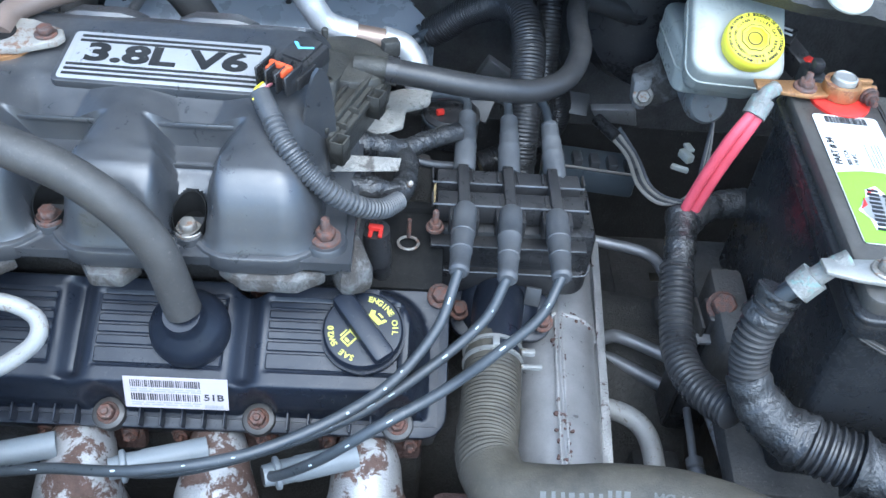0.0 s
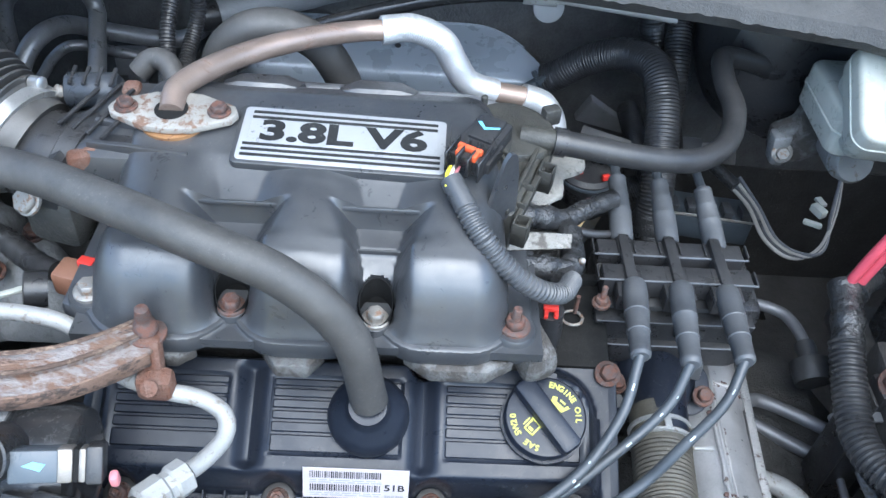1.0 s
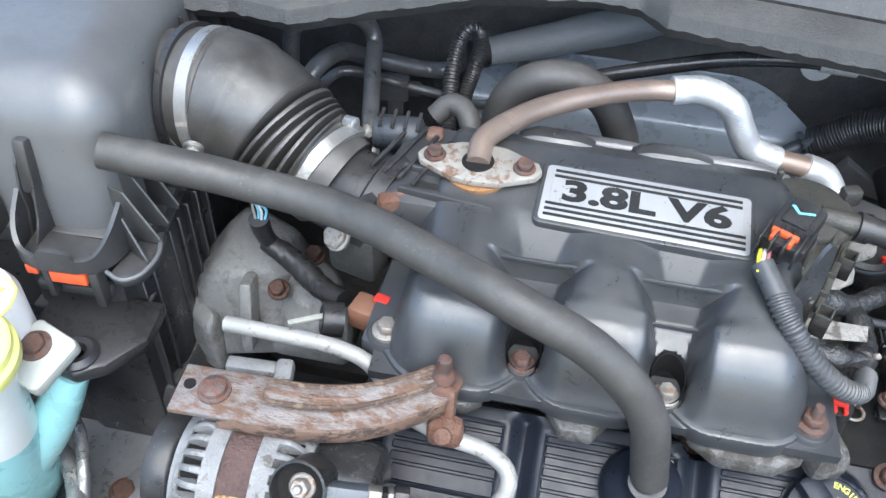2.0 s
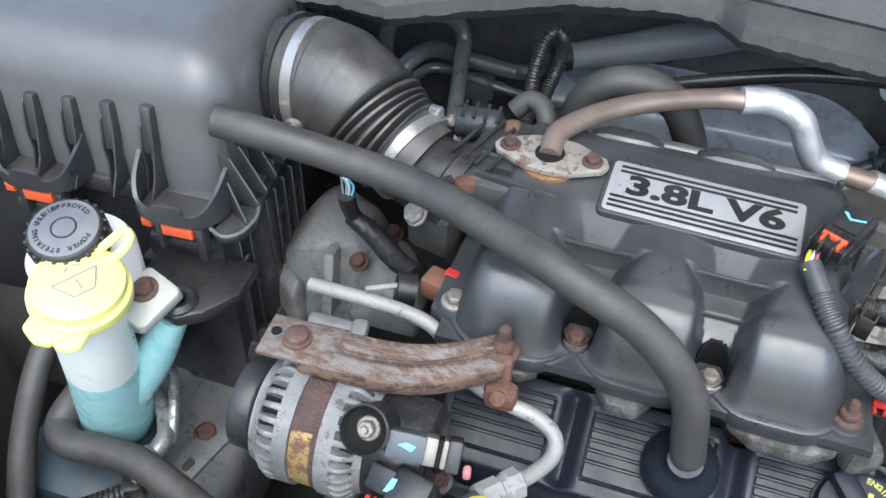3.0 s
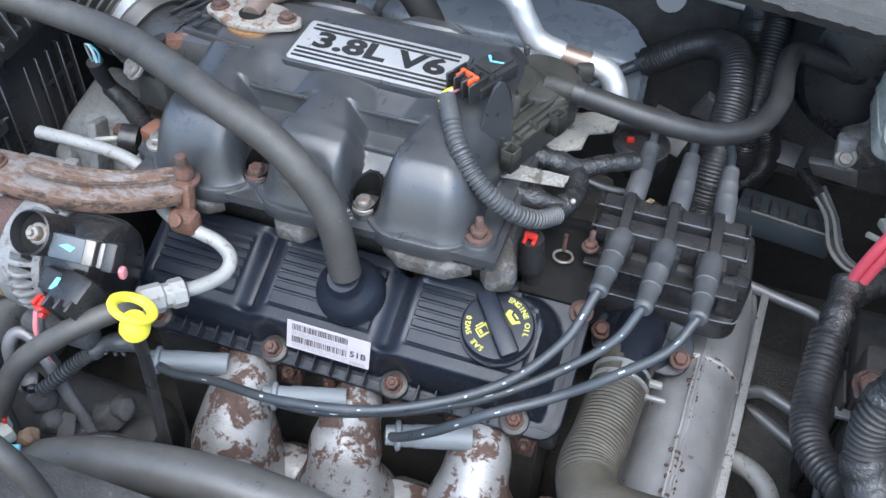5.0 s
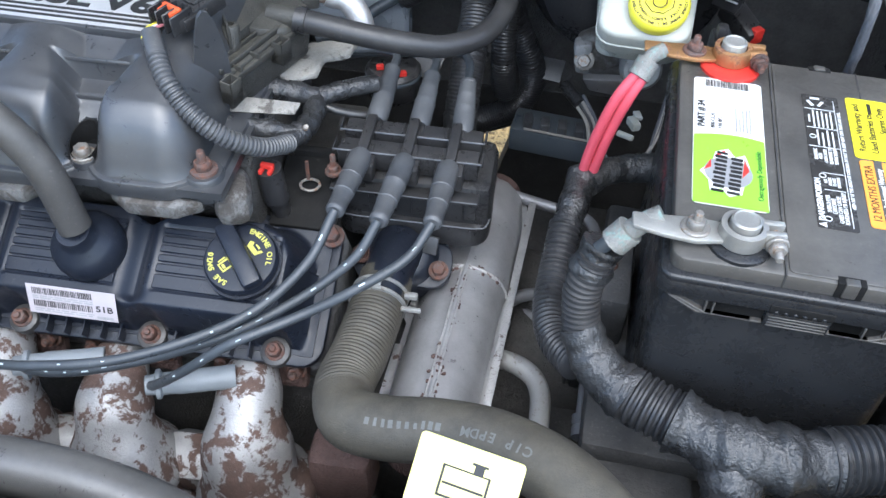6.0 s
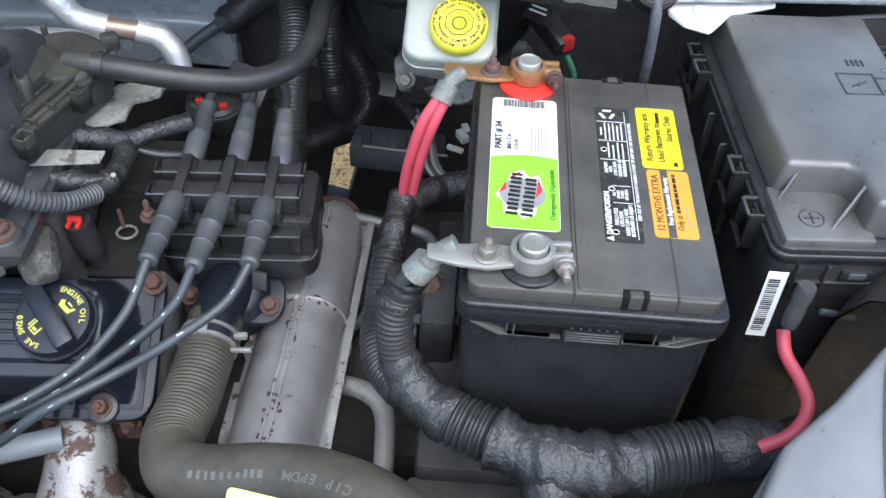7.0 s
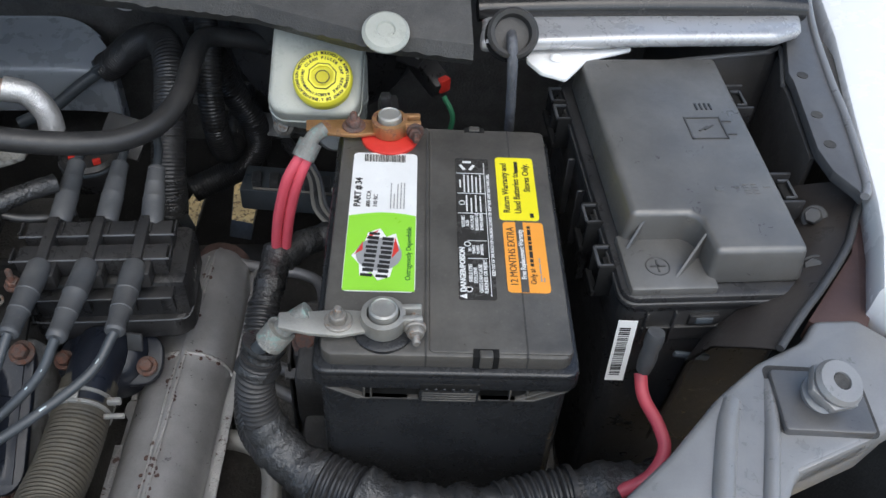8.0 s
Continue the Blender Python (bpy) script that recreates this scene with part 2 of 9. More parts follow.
    "white_paint": surface("pale_paint", (0.94, 0.93, 0.91), 0.25, 0.0, tone=0.02, bump=0.02, clear=0.7, speck=0.0),
    "grey_paint": surface("grey_coated_steel", (0.135, 0.134, 0.136), 0.40, 0.35, tone=0.18, dust=0.2, bump=0.1),
    "brown_panel": surface("brown coated panel", (0.040, 0.033, 0.030), 0.38, tone=0.3, dust=0.12, bump=0.12, spec=0.5),
    "brown_crust": surface("brown crust", (0.17, 0.12, 0.08), 0.8, tone=0.45, bump=0.5),
    "red_clay": surface("dull_brown", (0.085, 0.05, 0.045), 0.5, 0.1, tone=0.2, bump=0.1),
    "natural": surface("milky_plastic", (0.42, 0.43, 0.385), 0.32, tone=0.10, dust=0.14, bump=0.05, through_light=0.3),
    "white": surface("white_plastic", (0.80, 0.79, 0.76), 0.4, tone=0.05, dust=0.08, bump=0.05, through_light=0.1),
    # The lower tank's shade is put into this dark blue.
    "shaded_tank": surface("shaded blue plastic", (0.035, 0.055, 0.070), 0.4, tone=0.2, dust=0.1, bump=0.05),
    "zinc": surface("zinc plated tube", (0.42, 0.42, 0.42), 0.32, 0.75, tone=0.35, bump=0.2, spots=(0.24, 0.23, 0.21), spot_at=0.6, spot_size=0.008),
    "rail_metal": surface("grey coated rail", (0.235, 0.237, 0.242), 0.34, 0.5, tone=0.3, dust=0.12, bump=0.1),
    "line_steel": surface("steel line", (0.27, 0.27, 0.275), 0.36, 0.5, tone=0.35, dust=0.15, bump=0.12),
    "sensor_black": surface("blue black plastic", (0.020, 0.024, 0.030), 0.34, tone=0.2, dust=0.12, bump=0.1),
    "washer": surface("teal_fluid", (0.34, 0.62, 0.62), 0.28, tone=0.10, bump=0.04, through_light=0.35, speck=0.0),
    "yellow": surface("yellow_plastic", (0.86, 0.78, 0.06), 0.4, tone=0.06, bump=0.04, through_light=0.1),
    "pale_yellow": surface("pale_yellow_plastic", (0.88, 0.84, 0.28), 0.42, tone=0.05, bump=0.04, through_light=0.3, speck=0.0),
    "yellow_ink": surface("yellow_ink", (0.50, 0.47, 0.09), 0.6, tone=0.3, bump=0.0),
    "black_ink": surface("black_ink", (0.02, 0.02, 0.02), 0.5, tone=0.1, bump=0.0),
    "white_ink": surface("white_ink", (0.74, 0.74, 0.72), 0.5, tone=0.1, bump=0.0),
    "grey_ink": surface("grey_ink", (0.30, 0.30, 0.30), 0.5, tone=0.1, bump=0.0),
    "pale_mat": surface("pale_heat_mat", (0.288, 0.274, 0.245), 0.8, tone=0.3, dust=0.1, bump=0.8, grain=0.003, spots=(0.09, 0.08, 0.07), spot_at=0.60, spot_size=0.02),
    "ac_hose": surface("grey_hose", (0.25, 0.262, 0.275), 0.45, tone=0.3, dust=0.25, bump=0.3, stretch=(0.15, 1, 1)),
    "duct": surface("duct_rubber", (0.036, 0.034, 0.032), 0.42, tone=0.14, dust=0.22, bump=0.10, grain=0.0009, spec=0.8),
    "paper": surface("white_label", (0.80, 0.80, 0.78), 0.45, tone=0.05, dust=0.1, bump=0.0),
    "pink_paper": surface("pale_label", (0.43, 0.39, 0.405), 0.5, tone=0.10, dust=0.15, bump=0.0),
    "green": surface("green_label", (0.29, 0.66, 0.05), 0.4, tone=0.05, bump=0.0),
    "yellow_label": surface("yellow_label", (0.86, 0.76, 0.02), 0.45, tone=0.06, bump=0.0),
    "orange_label": surface("orange_label", (0.86, 0.35, 0.05), 0.45, tone=0.06, bump=0.0),
    "red": surface("red_plastic", (0.62, 0.035, 0.025), 0.4, tone=0.15, dust=0.06, bump=0.05),
    "orange": surface("orange_plastic", (0.72, 0.11, 0.035), 0.42, tone=0.12, dust=0.06, bump=0.05),
    "cable": surface("red_cable", (0.64, 0.085, 0.12), 0.45, tone=0.12, dust=0.12, bump=0.06),
    "pink": surface("pink_wire", (0.55, 0.20, 0.22), 0.5, tone=0.12, bump=0.0),
    "green_wire": surface("green_wire", (0.05, 0.25, 0.12), 0.5, tone=0.1, bump=0.0),
    "copper": surface("copper_clamp", (0.47, 0.26, 0.12), 0.45, 0.75, tone=0.25, spots=(0.20, 0.09, 0.05), spot_at=0.6, spot_size=0.012, bump=0.35),
    "lead": surface("lead_clamp", (0.40, 0.39, 0.36), 0.45, 0.6, tone=0.18, dust=0.1, bump=0.35, spots=(0.28, 0.33, 0.29), spot_at=0.66, spot_size=0.008),
    "corroded": surface("corroded_lug", (0.25, 0.245, 0.225), 0.55, 0.4, tone=0.4, spots=(0.22, 0.30, 0.27), spot_at=0.60, spot_size=0.006, bump=0.9, grain=0.0016),
    "blue_mark": surface("blue_crayon", (0.20, 0.55, 0.72), 0.7, tone=0.2, bump=0.0),
    "blue_grey": surface("blue_grey_plastic", (0.065, 0.08, 0.095), 0.36, tone=0.1, dust=0.15, bump=0.05),
    "brown_plastic": surface("brown_plastic", (0.21, 0.10, 0.06), 0.45, tone=0.15, dust=0.08, bump=0.1),
    "plate": surface("badge_silver", (0.44, 0.44, 0.44), 0.36, 0.3, tone=0.06, dust=0.06, bump=0.05),
    "film": surface("clear_film_over_plastic", (0.036, 0.034, 0.032), 0.24, tone=0.15, dust=0.08, bump=0.05, grain=0.0009),
    "gravel": surface("gravel", (0.47, 0.31, 0.12), 0.9, tone=0.4, bump=1.0, grain=0.012, coarse=0.06, spots=(0.12, 0.07, 0.025), spot_at=0.56, spot_size=0.012, speck=0.0),
}


# ---- helpers for building ----
def thing(name, at, label, category, group=""):
    ob = new(name)
    ob.empty_display_size = 0.02
    ob.location = at
    return tagged(ob, label, category, group)


def part(name, bm, material, parent=None, label="", smooth=True):
    """Links a bmesh, in world metres, as one mesh object under a thing or a part."""
    me = bpy.data.meshes.new(name)
    bmesh.ops.recalc_face_normals(bm, faces=bm.faces)
    bm.to_mesh(me)
    bm.free()
    return mesh_part(name, me, material, parent, label, smooth)


def mesh_part(name, me, material, parent=None, label="", smooth=True):
    me.materials.append(M[material])
    if smooth:
        me.shade_smooth()
        me.set_sharp_from_angle(angle=radians(38))
    ob = new(name, me)
    if parent:
        ob.parent = parent
        if parent.parent is None:
            ob.matrix_parent_inverse = parent.matrix_basis.inverted()
    if label:
        tagged(ob, label)
    return ob


def alone(name, bm, material, label, category, group="", kind=""):
    return tagged(part(name, bm, material), label, category, group, kind)


def frame_of(at, axis, up=(0, 0, 1)):
    """A matrix whose z is axis and whose x is square to up."""
    z = Vector(axis).normalized()
    x = Vector(up).cross(z)
    if x.length < 1e-4:
        x = Vector((1, 0, 0))
    x.normalize()
    y = z.cross(x)
    m = Matrix((x, y, z)).transposed().to_4x4()
    m.translation = Vector(at)
    return m


def moved(bm, m):
    bmesh.ops.transform(bm, matrix=m, verts=bm.verts)
    return bm


def joined(*bms):
    out = bmesh.new()
    for b in bms:
        me = bpy.data.meshes.new("t")
        b.to_mesh(me)
        b.free()
        out.from_mesh(me)
        bpy.data.meshes.remove(me)
    return out


def box(lo, hi, bevel=0.002, seg=2):
    """A box with rounded edges between two corners."""
    bm = bmesh.new()
    bmesh.ops.create_cube(bm, size=1)
    for v in bm.verts:
        v.co = Vector([l + (c + 0.5) * (h - l) for l, h, c in zip(lo, hi, v.co)])
    if bevel:
        b = min(bevel, 0.49 * min(h - l for l, h in zip(lo, hi)))
        bmesh.ops.bevel(bm, geom=bm.edges[:], offset=b, segments=seg, affect="EDGES", profile=0.5)
    return bm


def block(at, size, bevel=0.002, rz=0.0, rx=0.0, ry=0.0, seg=2):
    """A rounded box about a centre, turned by degrees."""
    h = [s / 2 for s in size]
    return moved(box([-a for a in h], h, bevel, seg), pose(*at, rx, ry, rz))


def prism(outline, z0, z1, bevel=0.001, seg=2):
    """An outline in x and y, raised from z0 to z1."""
    bm = bmesh.new()
    lo = [bm.verts.new((x, y, z0)) for x, y in outline]
    hi = [bm.verts.new((x, y, z1)) for x, y in outline]
    n = len(lo)
    bm.faces.new(lo[::-1])
    bm.faces.new(hi)
    for i in range(n):
        bm.faces.new((lo[i], lo[(i + 1) % n], hi[(i + 1) % n], hi[i]))
    if bevel:
        bmesh.ops.recalc_face_normals(bm, faces=bm.faces)
        bmesh.ops.bevel(bm, geom=bm.edges[:], offset=bevel, segments=seg, affect="EDGES", profile=0.5)
    return bm


def rounded(w, d, r, seg=5, at=(0, 0)):
    """The outline of a rounded rectangle."""
    out = []
    for cx, cy, a0 in ((w / 2 - r, d / 2 - r, 0), (-w / 2 + r, d / 2 - r, 90), (-w / 2 + r, -d / 2 + r, 180), (w / 2 - r, -d / 2 + r, 270)):
        for i in range(seg + 1):
            a = radians(a0 + 90 * i / seg)
            out.append((at[0] + cx + r * math.cos(a), at[1] + cy + r * math.sin(a)))
    return out


def lathe(profile, seg=28, m=None):
    """Turns (radius, height) pairs about z, closed at both ends."""
    bm = bmesh.new()
    rings = []
    for r, z in profile:
        rings.append([bm.verts.new((r * math.cos(2 * math.pi * k / seg), r * math.sin(2 * math.pi * k / seg), z)) for k in range(seg)])
    for a, b in zip(rings, rings[1:]):
        for k in range(seg):
            bm.faces.new((a[k], a[(k + 1) % seg], b[(k + 1) % seg], b[k]))
    bm.faces.new(rings[0][::-1])
    bm.faces.new(rings[-1])
    return moved(bm, m) if m is not None else bm


def glide(points, step=0.004):
    """A smooth line through the points, at even steps: positions."""
    p = [Vector(q) for q in points]
    q = [2 * p[0] - p[1], *p, 2 * p[-1] - p[-2]]
    out = []
    for i in range(1, len(q) - 2):
        a, b, c, d = q[i - 1:i + 3]
        n = max(2, int((c - b).length / step))
        for k in range(n):
            u = k / n
            out.append(0.5 * (2 * b + (c - a) * u + (2 * a - 5 * b + 4 * c - d) * u * u + (3 * b - a - 3 * c + d) * u ** 3))
    out.append(p[-1])
    return out


def tube(points, radius, seg=14, step=0.004, caps=True, smooth_line=True, squash=1.0, crumple=0.0):
    """A pipe along a smooth line; radius is a number or a function of the metres run and the part of the way."""
    line = glide(points, step) if smooth_line else [Vector(q) for q in points]
    run = [0.0]
    for a, b in zip(line, line[1:]):
        run.append(run[-1] + (b - a).length)
    verts, faces = [], []
    t0 = (line[1] - line[0]).normalized()
    side = t0.orthogonal().normalized()
    n = len(line)
    for i, p in enumerate(line):
        t = (line[min(i + 1, n - 1)] - line[max(i - 1, 0)]).normalized()
        side = (side - t * side.dot(t)).normalized()
        up = t.cross(side)
        r = radius(run[i], run[i] / run[-1]) if callable(radius) else radius
        for k in range(seg):
            a = 2 * math.pi * k / seg
            q = r
            if crumple:
                spiral = run[i] * 180 + a
                q = r * (1 + crumple * noise.noise((p.x * 210 + math.cos(a) * 2.4, p.y * 210 + math.sin(a) * 2.4, p.z * 210)) + crumple * 0.25 * abs(math.sin(spiral * 1.5)))
            verts.append(p + side * (q * math.cos(a)) + up * (q * squash * math.sin(a)))
    for i in range(n - 1):
        for k in range(seg):
            faces.append((i * seg + k, i * seg + (k + 1) % seg, (i + 1) * seg + (k + 1) % seg, (i + 1) * seg + k))
    if caps:
        faces.append(tuple(range(seg))[::-1])
        faces.append(tuple(range((n - 1) * seg, n * seg)))
    bm = bmesh.new()
    vs = [bm.verts.new(v) for v in verts]
    for f in faces:
        bm.faces.new([vs[k] for k in f])
    return bm


def lumpy_ball(r, amount, seed):
    """A rough rounded lump."""
    bm = bmesh.new()
    bmesh.ops.create_icosphere(bm, subdivisions=3, radius=1.0)
    for v in bm.verts:
        d = v.co.normalized()
        v.co = d * r * (1 + amount * noise.noise(d * 1.6 + Vector((seed * 3.1, 0, 0))) + 0.4 * amount * noise.noise(d * 4.0 + Vector((0, seed * 1.7, 0))))
    return bm



def ringed(r, depth, pitch):
    """The radius of a corrugated pipe."""
    return lambda s, u: r + depth * (1 if (s / pitch) % 1.0 < 0.55 else -1)


def lumpy(r, amount, size, seed=0):
    """The radius of a tape-wrapped or worn pipe."""
    return lambda s, u: r * (1 + amount * noise.noise((s / size, seed * 7.3, 0.5)))


def heights(xs, ys, fn, floor, m=None):
    """A solid with the top z = fn(x, y) over a grid and walls down to floor."""
    nx, ny = len(xs), len(ys)
    bm = bmesh.new()
    g = [[bm.verts.new((x, y, fn(x, y))) for x in xs] for y in ys]
    for j in range(ny - 1):
        for i in range(nx - 1):
            bm.faces.new((g[j][i], g[j][i + 1], g[j + 1][i + 1], g[j + 1][i]))
    rim = [g[0][i] for i in range(nx)] + [g[j][-1] for j in range(1, ny)] + [g[-1][i] for i in range(nx - 2, -1, -1)] + [g[j][0] for j in range(ny - 2, 0, -1)]
    low = [bm.verts.new((v.co.x, v.co.y, floor)) for v in rim]
    k = len(rim)
    for i in range(k):
        bm.faces.new((rim[i], low[i], low[(i + 1) % k], rim[(i + 1) % k]))
    bm.faces.new(low)
    return moved(bm, m) if m is not None else bm


def step(x, lo, hi):
    u = min(1.0, max(0.0, (x - lo) / (hi - lo)))
    return u * u * (3 - 2 * u)


def along(x, table):
    """Reads a table of (x, value) pairs, with straight lines between."""
    if x <= table[0][0]:
        return table[0][1]
    for (a, va), (b, vb) in zip(table, table[1:]):
        if x <= b:
            return va + (vb - va) * (x - a) / (b - a)
    return table[-1][1]


def hexbolt(at, axis=(0, 0, 1), r=0.008, h=0.007, washer=1.45, stud=0.0, turn=10):
    """A hexagon head with its washer and, if wanted, a stud."""
    m = frame_of(at, axis)
    hexa = [(r * math.cos(radians(60 * k + turn)), r * math.sin(radians(60 * k + turn))) for k in range(6)]
    bms = [moved(prism(hexa, 0, h, r * 0.14, 1), m), lathe([(r * washer, -0.002), (r * washer, 0.0004), (r * washer * 0.9, 0.0012), (r * 0.6, 0.0012)], 20, m)]
    if stud:
        bms.append(lathe([(r * 0.45, h * 0.5), (r * 0.45, h + stud - 0.001), (r * 0.36, h + stud)], 10, m))
    return joined(*bms)


def words(text, size, m, name, material, parent, align="CENTER", bold=0.0, width=1.0, label=""):
    """Raised lettering in the built-in font; m carries the x-y plane of the text into the world."""
    cu = bpy.data.curves.new("t", "FONT")
    cu.body, cu.size, cu.align_x, cu.align_y, cu.extrude, cu.offset, cu.resolution_u = text, size, align, "CENTER", 0.0002, bold, 3
    tmp = bpy.data.objects.new("t", cu)
    scene.collection.objects.link(tmp)
    me = bpy.data.meshes.new_from_object(tmp.evaluated_get(bpy.context.evaluated_depsgraph_get()))
    bpy.data.objects.remove(tmp)
    bpy.data.curves.remove(cu)
    me.transform(m @ Matrix.Diagonal((width, 1, 1, 1)))
    me.materials.clear()
    return mesh_part(name, me, material, parent, label, smooth=False)


def bars(m, w, h, rows, seed, name, material, parent, thick=0.0003, fill=0.55):
    """Lines of unreadable small print as bars, in a w by h field."""
    rnd = random.Random(seed)
    bms = []
    for i in range(rows):
        y = h / 2 - (i + 0.5) * h / rows
        x = -w / 2
        while x < w / 2 - 0.001:
            l = min(rnd.uniform(0.06, 0.2) * w, w / 2 - x)
            bms.append(box((x, y - h / rows * fill / 2, 0), (x + l, y + h / rows * fill / 2, thick), 0))
            x += l + 0.03 * w
            if rnd.random() < 0.06:
                break
    return part(name, moved(joined(*bms), m), material, parent, smooth=False)


def stripes(m, w, h, n, seed, name, material, parent, thick=0.0003):
    """Upright stripes of uneven width, as on a scanning label."""
    rnd = random.Random(seed)
    bms, p = [], w / n
    for i in range(n):
        x = -w / 2 + i * p
        bms.append(box((x, -h / 2, 0), (x + p * rnd.uniform(0.25, 0.7), h / 2, thick), 0))
    return part(name, moved(joined(*bms), m), material, parent, smooth=False)

# ---- the setting ----
def structure(name, bm, material, label, category):
    return alone(name, bm, material, label, category, kind="structure")


structure("ground", box((-60, -60, -0.3), (60, 60, 0.0), 0), "gravel", "pale brown gravel ground under the car", "ground")

# Bulkhead behind the engine, with its black sound pad.
structure("wall_north", box((-0.95, 1.06, 0.50), (0.95, 1.10, 1.06), 0.004), "insulation", "black felted sound pad on the bulkhead", "bulkhead")
UPRIGHT = Matrix(((1, 0, 0, 0), (0, 0, 1, 0), (0, 1, 0, 0), (0, 0, 0, 1)))
structure("wall_toeboard", joined(box((-0.95, 1.058, 0.26), (0.018, 1.10, 0.502), 0), box((0.184, 1.058, 0.26), (0.95, 1.10, 0.502), 0), *[moved(prism(piece, 1.058, 1.098, 0), UPRIGHT) for piece in (
    [(0.018, 0.26), (0.046, 0.26), (0.046, 0.285), (0.030, 0.345), (0.068, 0.402), (0.018, 0.45)],
    [(0.018, 0.45), (0.068, 0.402), (0.086, 0.395), (0.128, 0.412), (0.180, 0.436), (0.184, 0.502), (0.018, 0.502)],
    [(0.046, 0.26), (0.112, 0.26), (0.108, 0.300), (0.128, 0.412), (0.086, 0.395), (0.046, 0.285)],
    [(0.112, 0.26), (0.150, 0.26), (0.142, 0.290), (0.108, 0.300)],
    [(0.150, 0.26), (0.184, 0.26), (0.184, 0.438), (0.180, 0.436), (0.142, 0.290)])]), "deep", "dark lower bulkhead with gaps to the ground", "bulkhead")
# Inner wings and their ledges.
structure("wall_west", box((-0.98, -0.1, 0.25), (-0.94, 1.06, 0.86), 0.004), "grey_paint", "grey inner wing of the engine bay", "inner wing")
structure("wall_east", box((0.735, 0.30, 0.25), (0.765, 1.06, 0.90), 0.004), "deep", "dark inner wing of the engine bay", "inner wing")
structure("wall_south", box((-0.95, 0.02, 0.2), (0.8, 0.05, 0.74), 0.004), "deep", "dark radiator front of the engine bay", "radiator wall")


def cowl_edge(x):
    """The front edge of the cowl over the width of the car."""
    return along(x, [(-0.95, 0.64), (-0.556, 0.705), (-0.50, 0.695), (-0.434, 0.735), (-0.348, 0.782), (-0.245, 0.805), (-0.205, 0.798), (-0.183, 0.772), (-0.09, 0.760), (0.0, 0.748), (0.11, 0.728), (0.24, 0.700), (0.33, 0.657), (0.44, 0.632), (0.47, 0.625)])


COWL_BACK = [(-0.5, 0.05), (-0.3, 0.036), (0.12, 0.036), (0.30, 0.062), (0.43, 0.07)]
COWL_DEPTH = [(-0.5, 0.05), (-0.42, 0.040), (-0.30, 0.016), (-0.215, 0.013), (-0.195, 0.036), (0.12, 0.036), (0.30, 0.062), (0.43, 0.07)]


def cowl():
    xs = [-0.95 + 1.375 * i / 520 for i in range(521)]
    bm = bmesh.new()
    rows = []
    for x in xs:
        e = cowl_edge(x)
        d = along(x, COWL_DEPTH)
        fray = 0.0016 * noise.noise((x * 110, 0.3, 0.0)) + 0.0005 * noise.noise((x * 14, 2.3, 0.0))
        prof = [(e + 0.012, 0.905), (e + fray, 0.918 + fray), (e + 0.004, 0.930), (e + 0.5 * d, 0.930 + 0.22 * d), (e + d - 0.004, 0.930 + 0.36 * d), (e + d, 0.926 + 0.36 * d), (e + d, 0.925), (e + 0.8 * d, 0.918)]
        rows.append([bm.verts.new((x, y, z)) for y, z in prof])
    for a, b in zip(rows, rows[1:]):
        for k in range(len(a)):
            bm.faces.new((a[k], a[(k + 1) % len(a)], b[(k + 1) % len(a)], b[k]))
    bm.faces.new(rows[0])
    bm.faces.new(rows[-1][::-1])
    return bm


cowl_panel = alone("cowl", cowl(), "cowl", "dusty grey plastic cowl panel with a raised edge", "cowl panel")
def cowl_rear():
    """The glossy black panel that rises behind the lip, with a groove along it."""
    bm = bmesh.new()
    rows = []
    for i in range(61):
        x = -0.95 + 1.70 * i / 60
        e = cowl_edge(min(x, 0.47)) + (0.09 * step(x, 0.40, 0.46) if x > 0.40 else 0.0) + along(x, COWL_BACK) - 0.06
        prof = [(e + 0.054, 0.938), (e + 0.066, 0.941), (e + 0.074, 0.956), (e + 0.082, 0.968), (e + 0.11, 0.974), (e + 0.114, 0.968), (e + 0.124, 0.968), (e + 0.128, 0.982), (e + 0.30, 1.03), (e + 0.30, 1.00), (e + 0.054, 0.925)]
        rows.append([bm.verts.new((x, y, z)) for y, z in prof])
    for a, b in zip(rows, rows[1:]):
        for k in range(len(a)):
            bm.faces.new((a[k], a[(k + 1) % len(a)], b[(k + 1) % len(a)], b[k]))
    bm.faces.new(rows[0])
    bm.faces.new(rows[-1][::-1])
    return bm


part("rear_panel", cowl_rear(), "gloss_black", cowl_panel, "glossy black rear panel")
# Added silver strip: the sky's reflection behind the cowl is put into its colour.
def cowl_reflection():
    line = []
    for i in range(30):
        x = -0.12 + 0.30 * i / 29
        line.append((x, cowl_edge(x) + along(x, COWL_BACK) + 0.062, 0.988))
    return tube(line, 0.011, 12, squash=0.6)


part("trim_strip", cowl_reflection(), "rail_paint", cowl_panel, "silver strip in place of a sky reflection")
for px, py, pz in ((0.352, 0.648, 0.9355), (0.045, 0.764, 0.937), (-0.545, 0.735, 0.938)):
    part("push_pin", lathe([(0.020, 0), (0.020, 0.002), (0.017, 0.005), (0.008, 0.006), (0.007, 0.004), (0.004, 0.0045)], 28, frame_of((px, py, pz), (0, -0.42, 0.9))), "natural", cowl_panel, "pale plastic push pin")

# The sloping pan on the bulkhead: a long pressed trough with an upswept end.
pan = thing("wiper_pan", (-0.12, 1.0, 0.60), "satin grey-blue pressed metal pan fixed to the bulkhead", "metal pan")


def pan_edge(x):
    """Where the pan's rear edge lies: it sweeps round to the front at the end."""
    return 1.056 - 0.096 * min(1.0, max(0.0, (x + 0.075) / 0.105)) ** 2.4


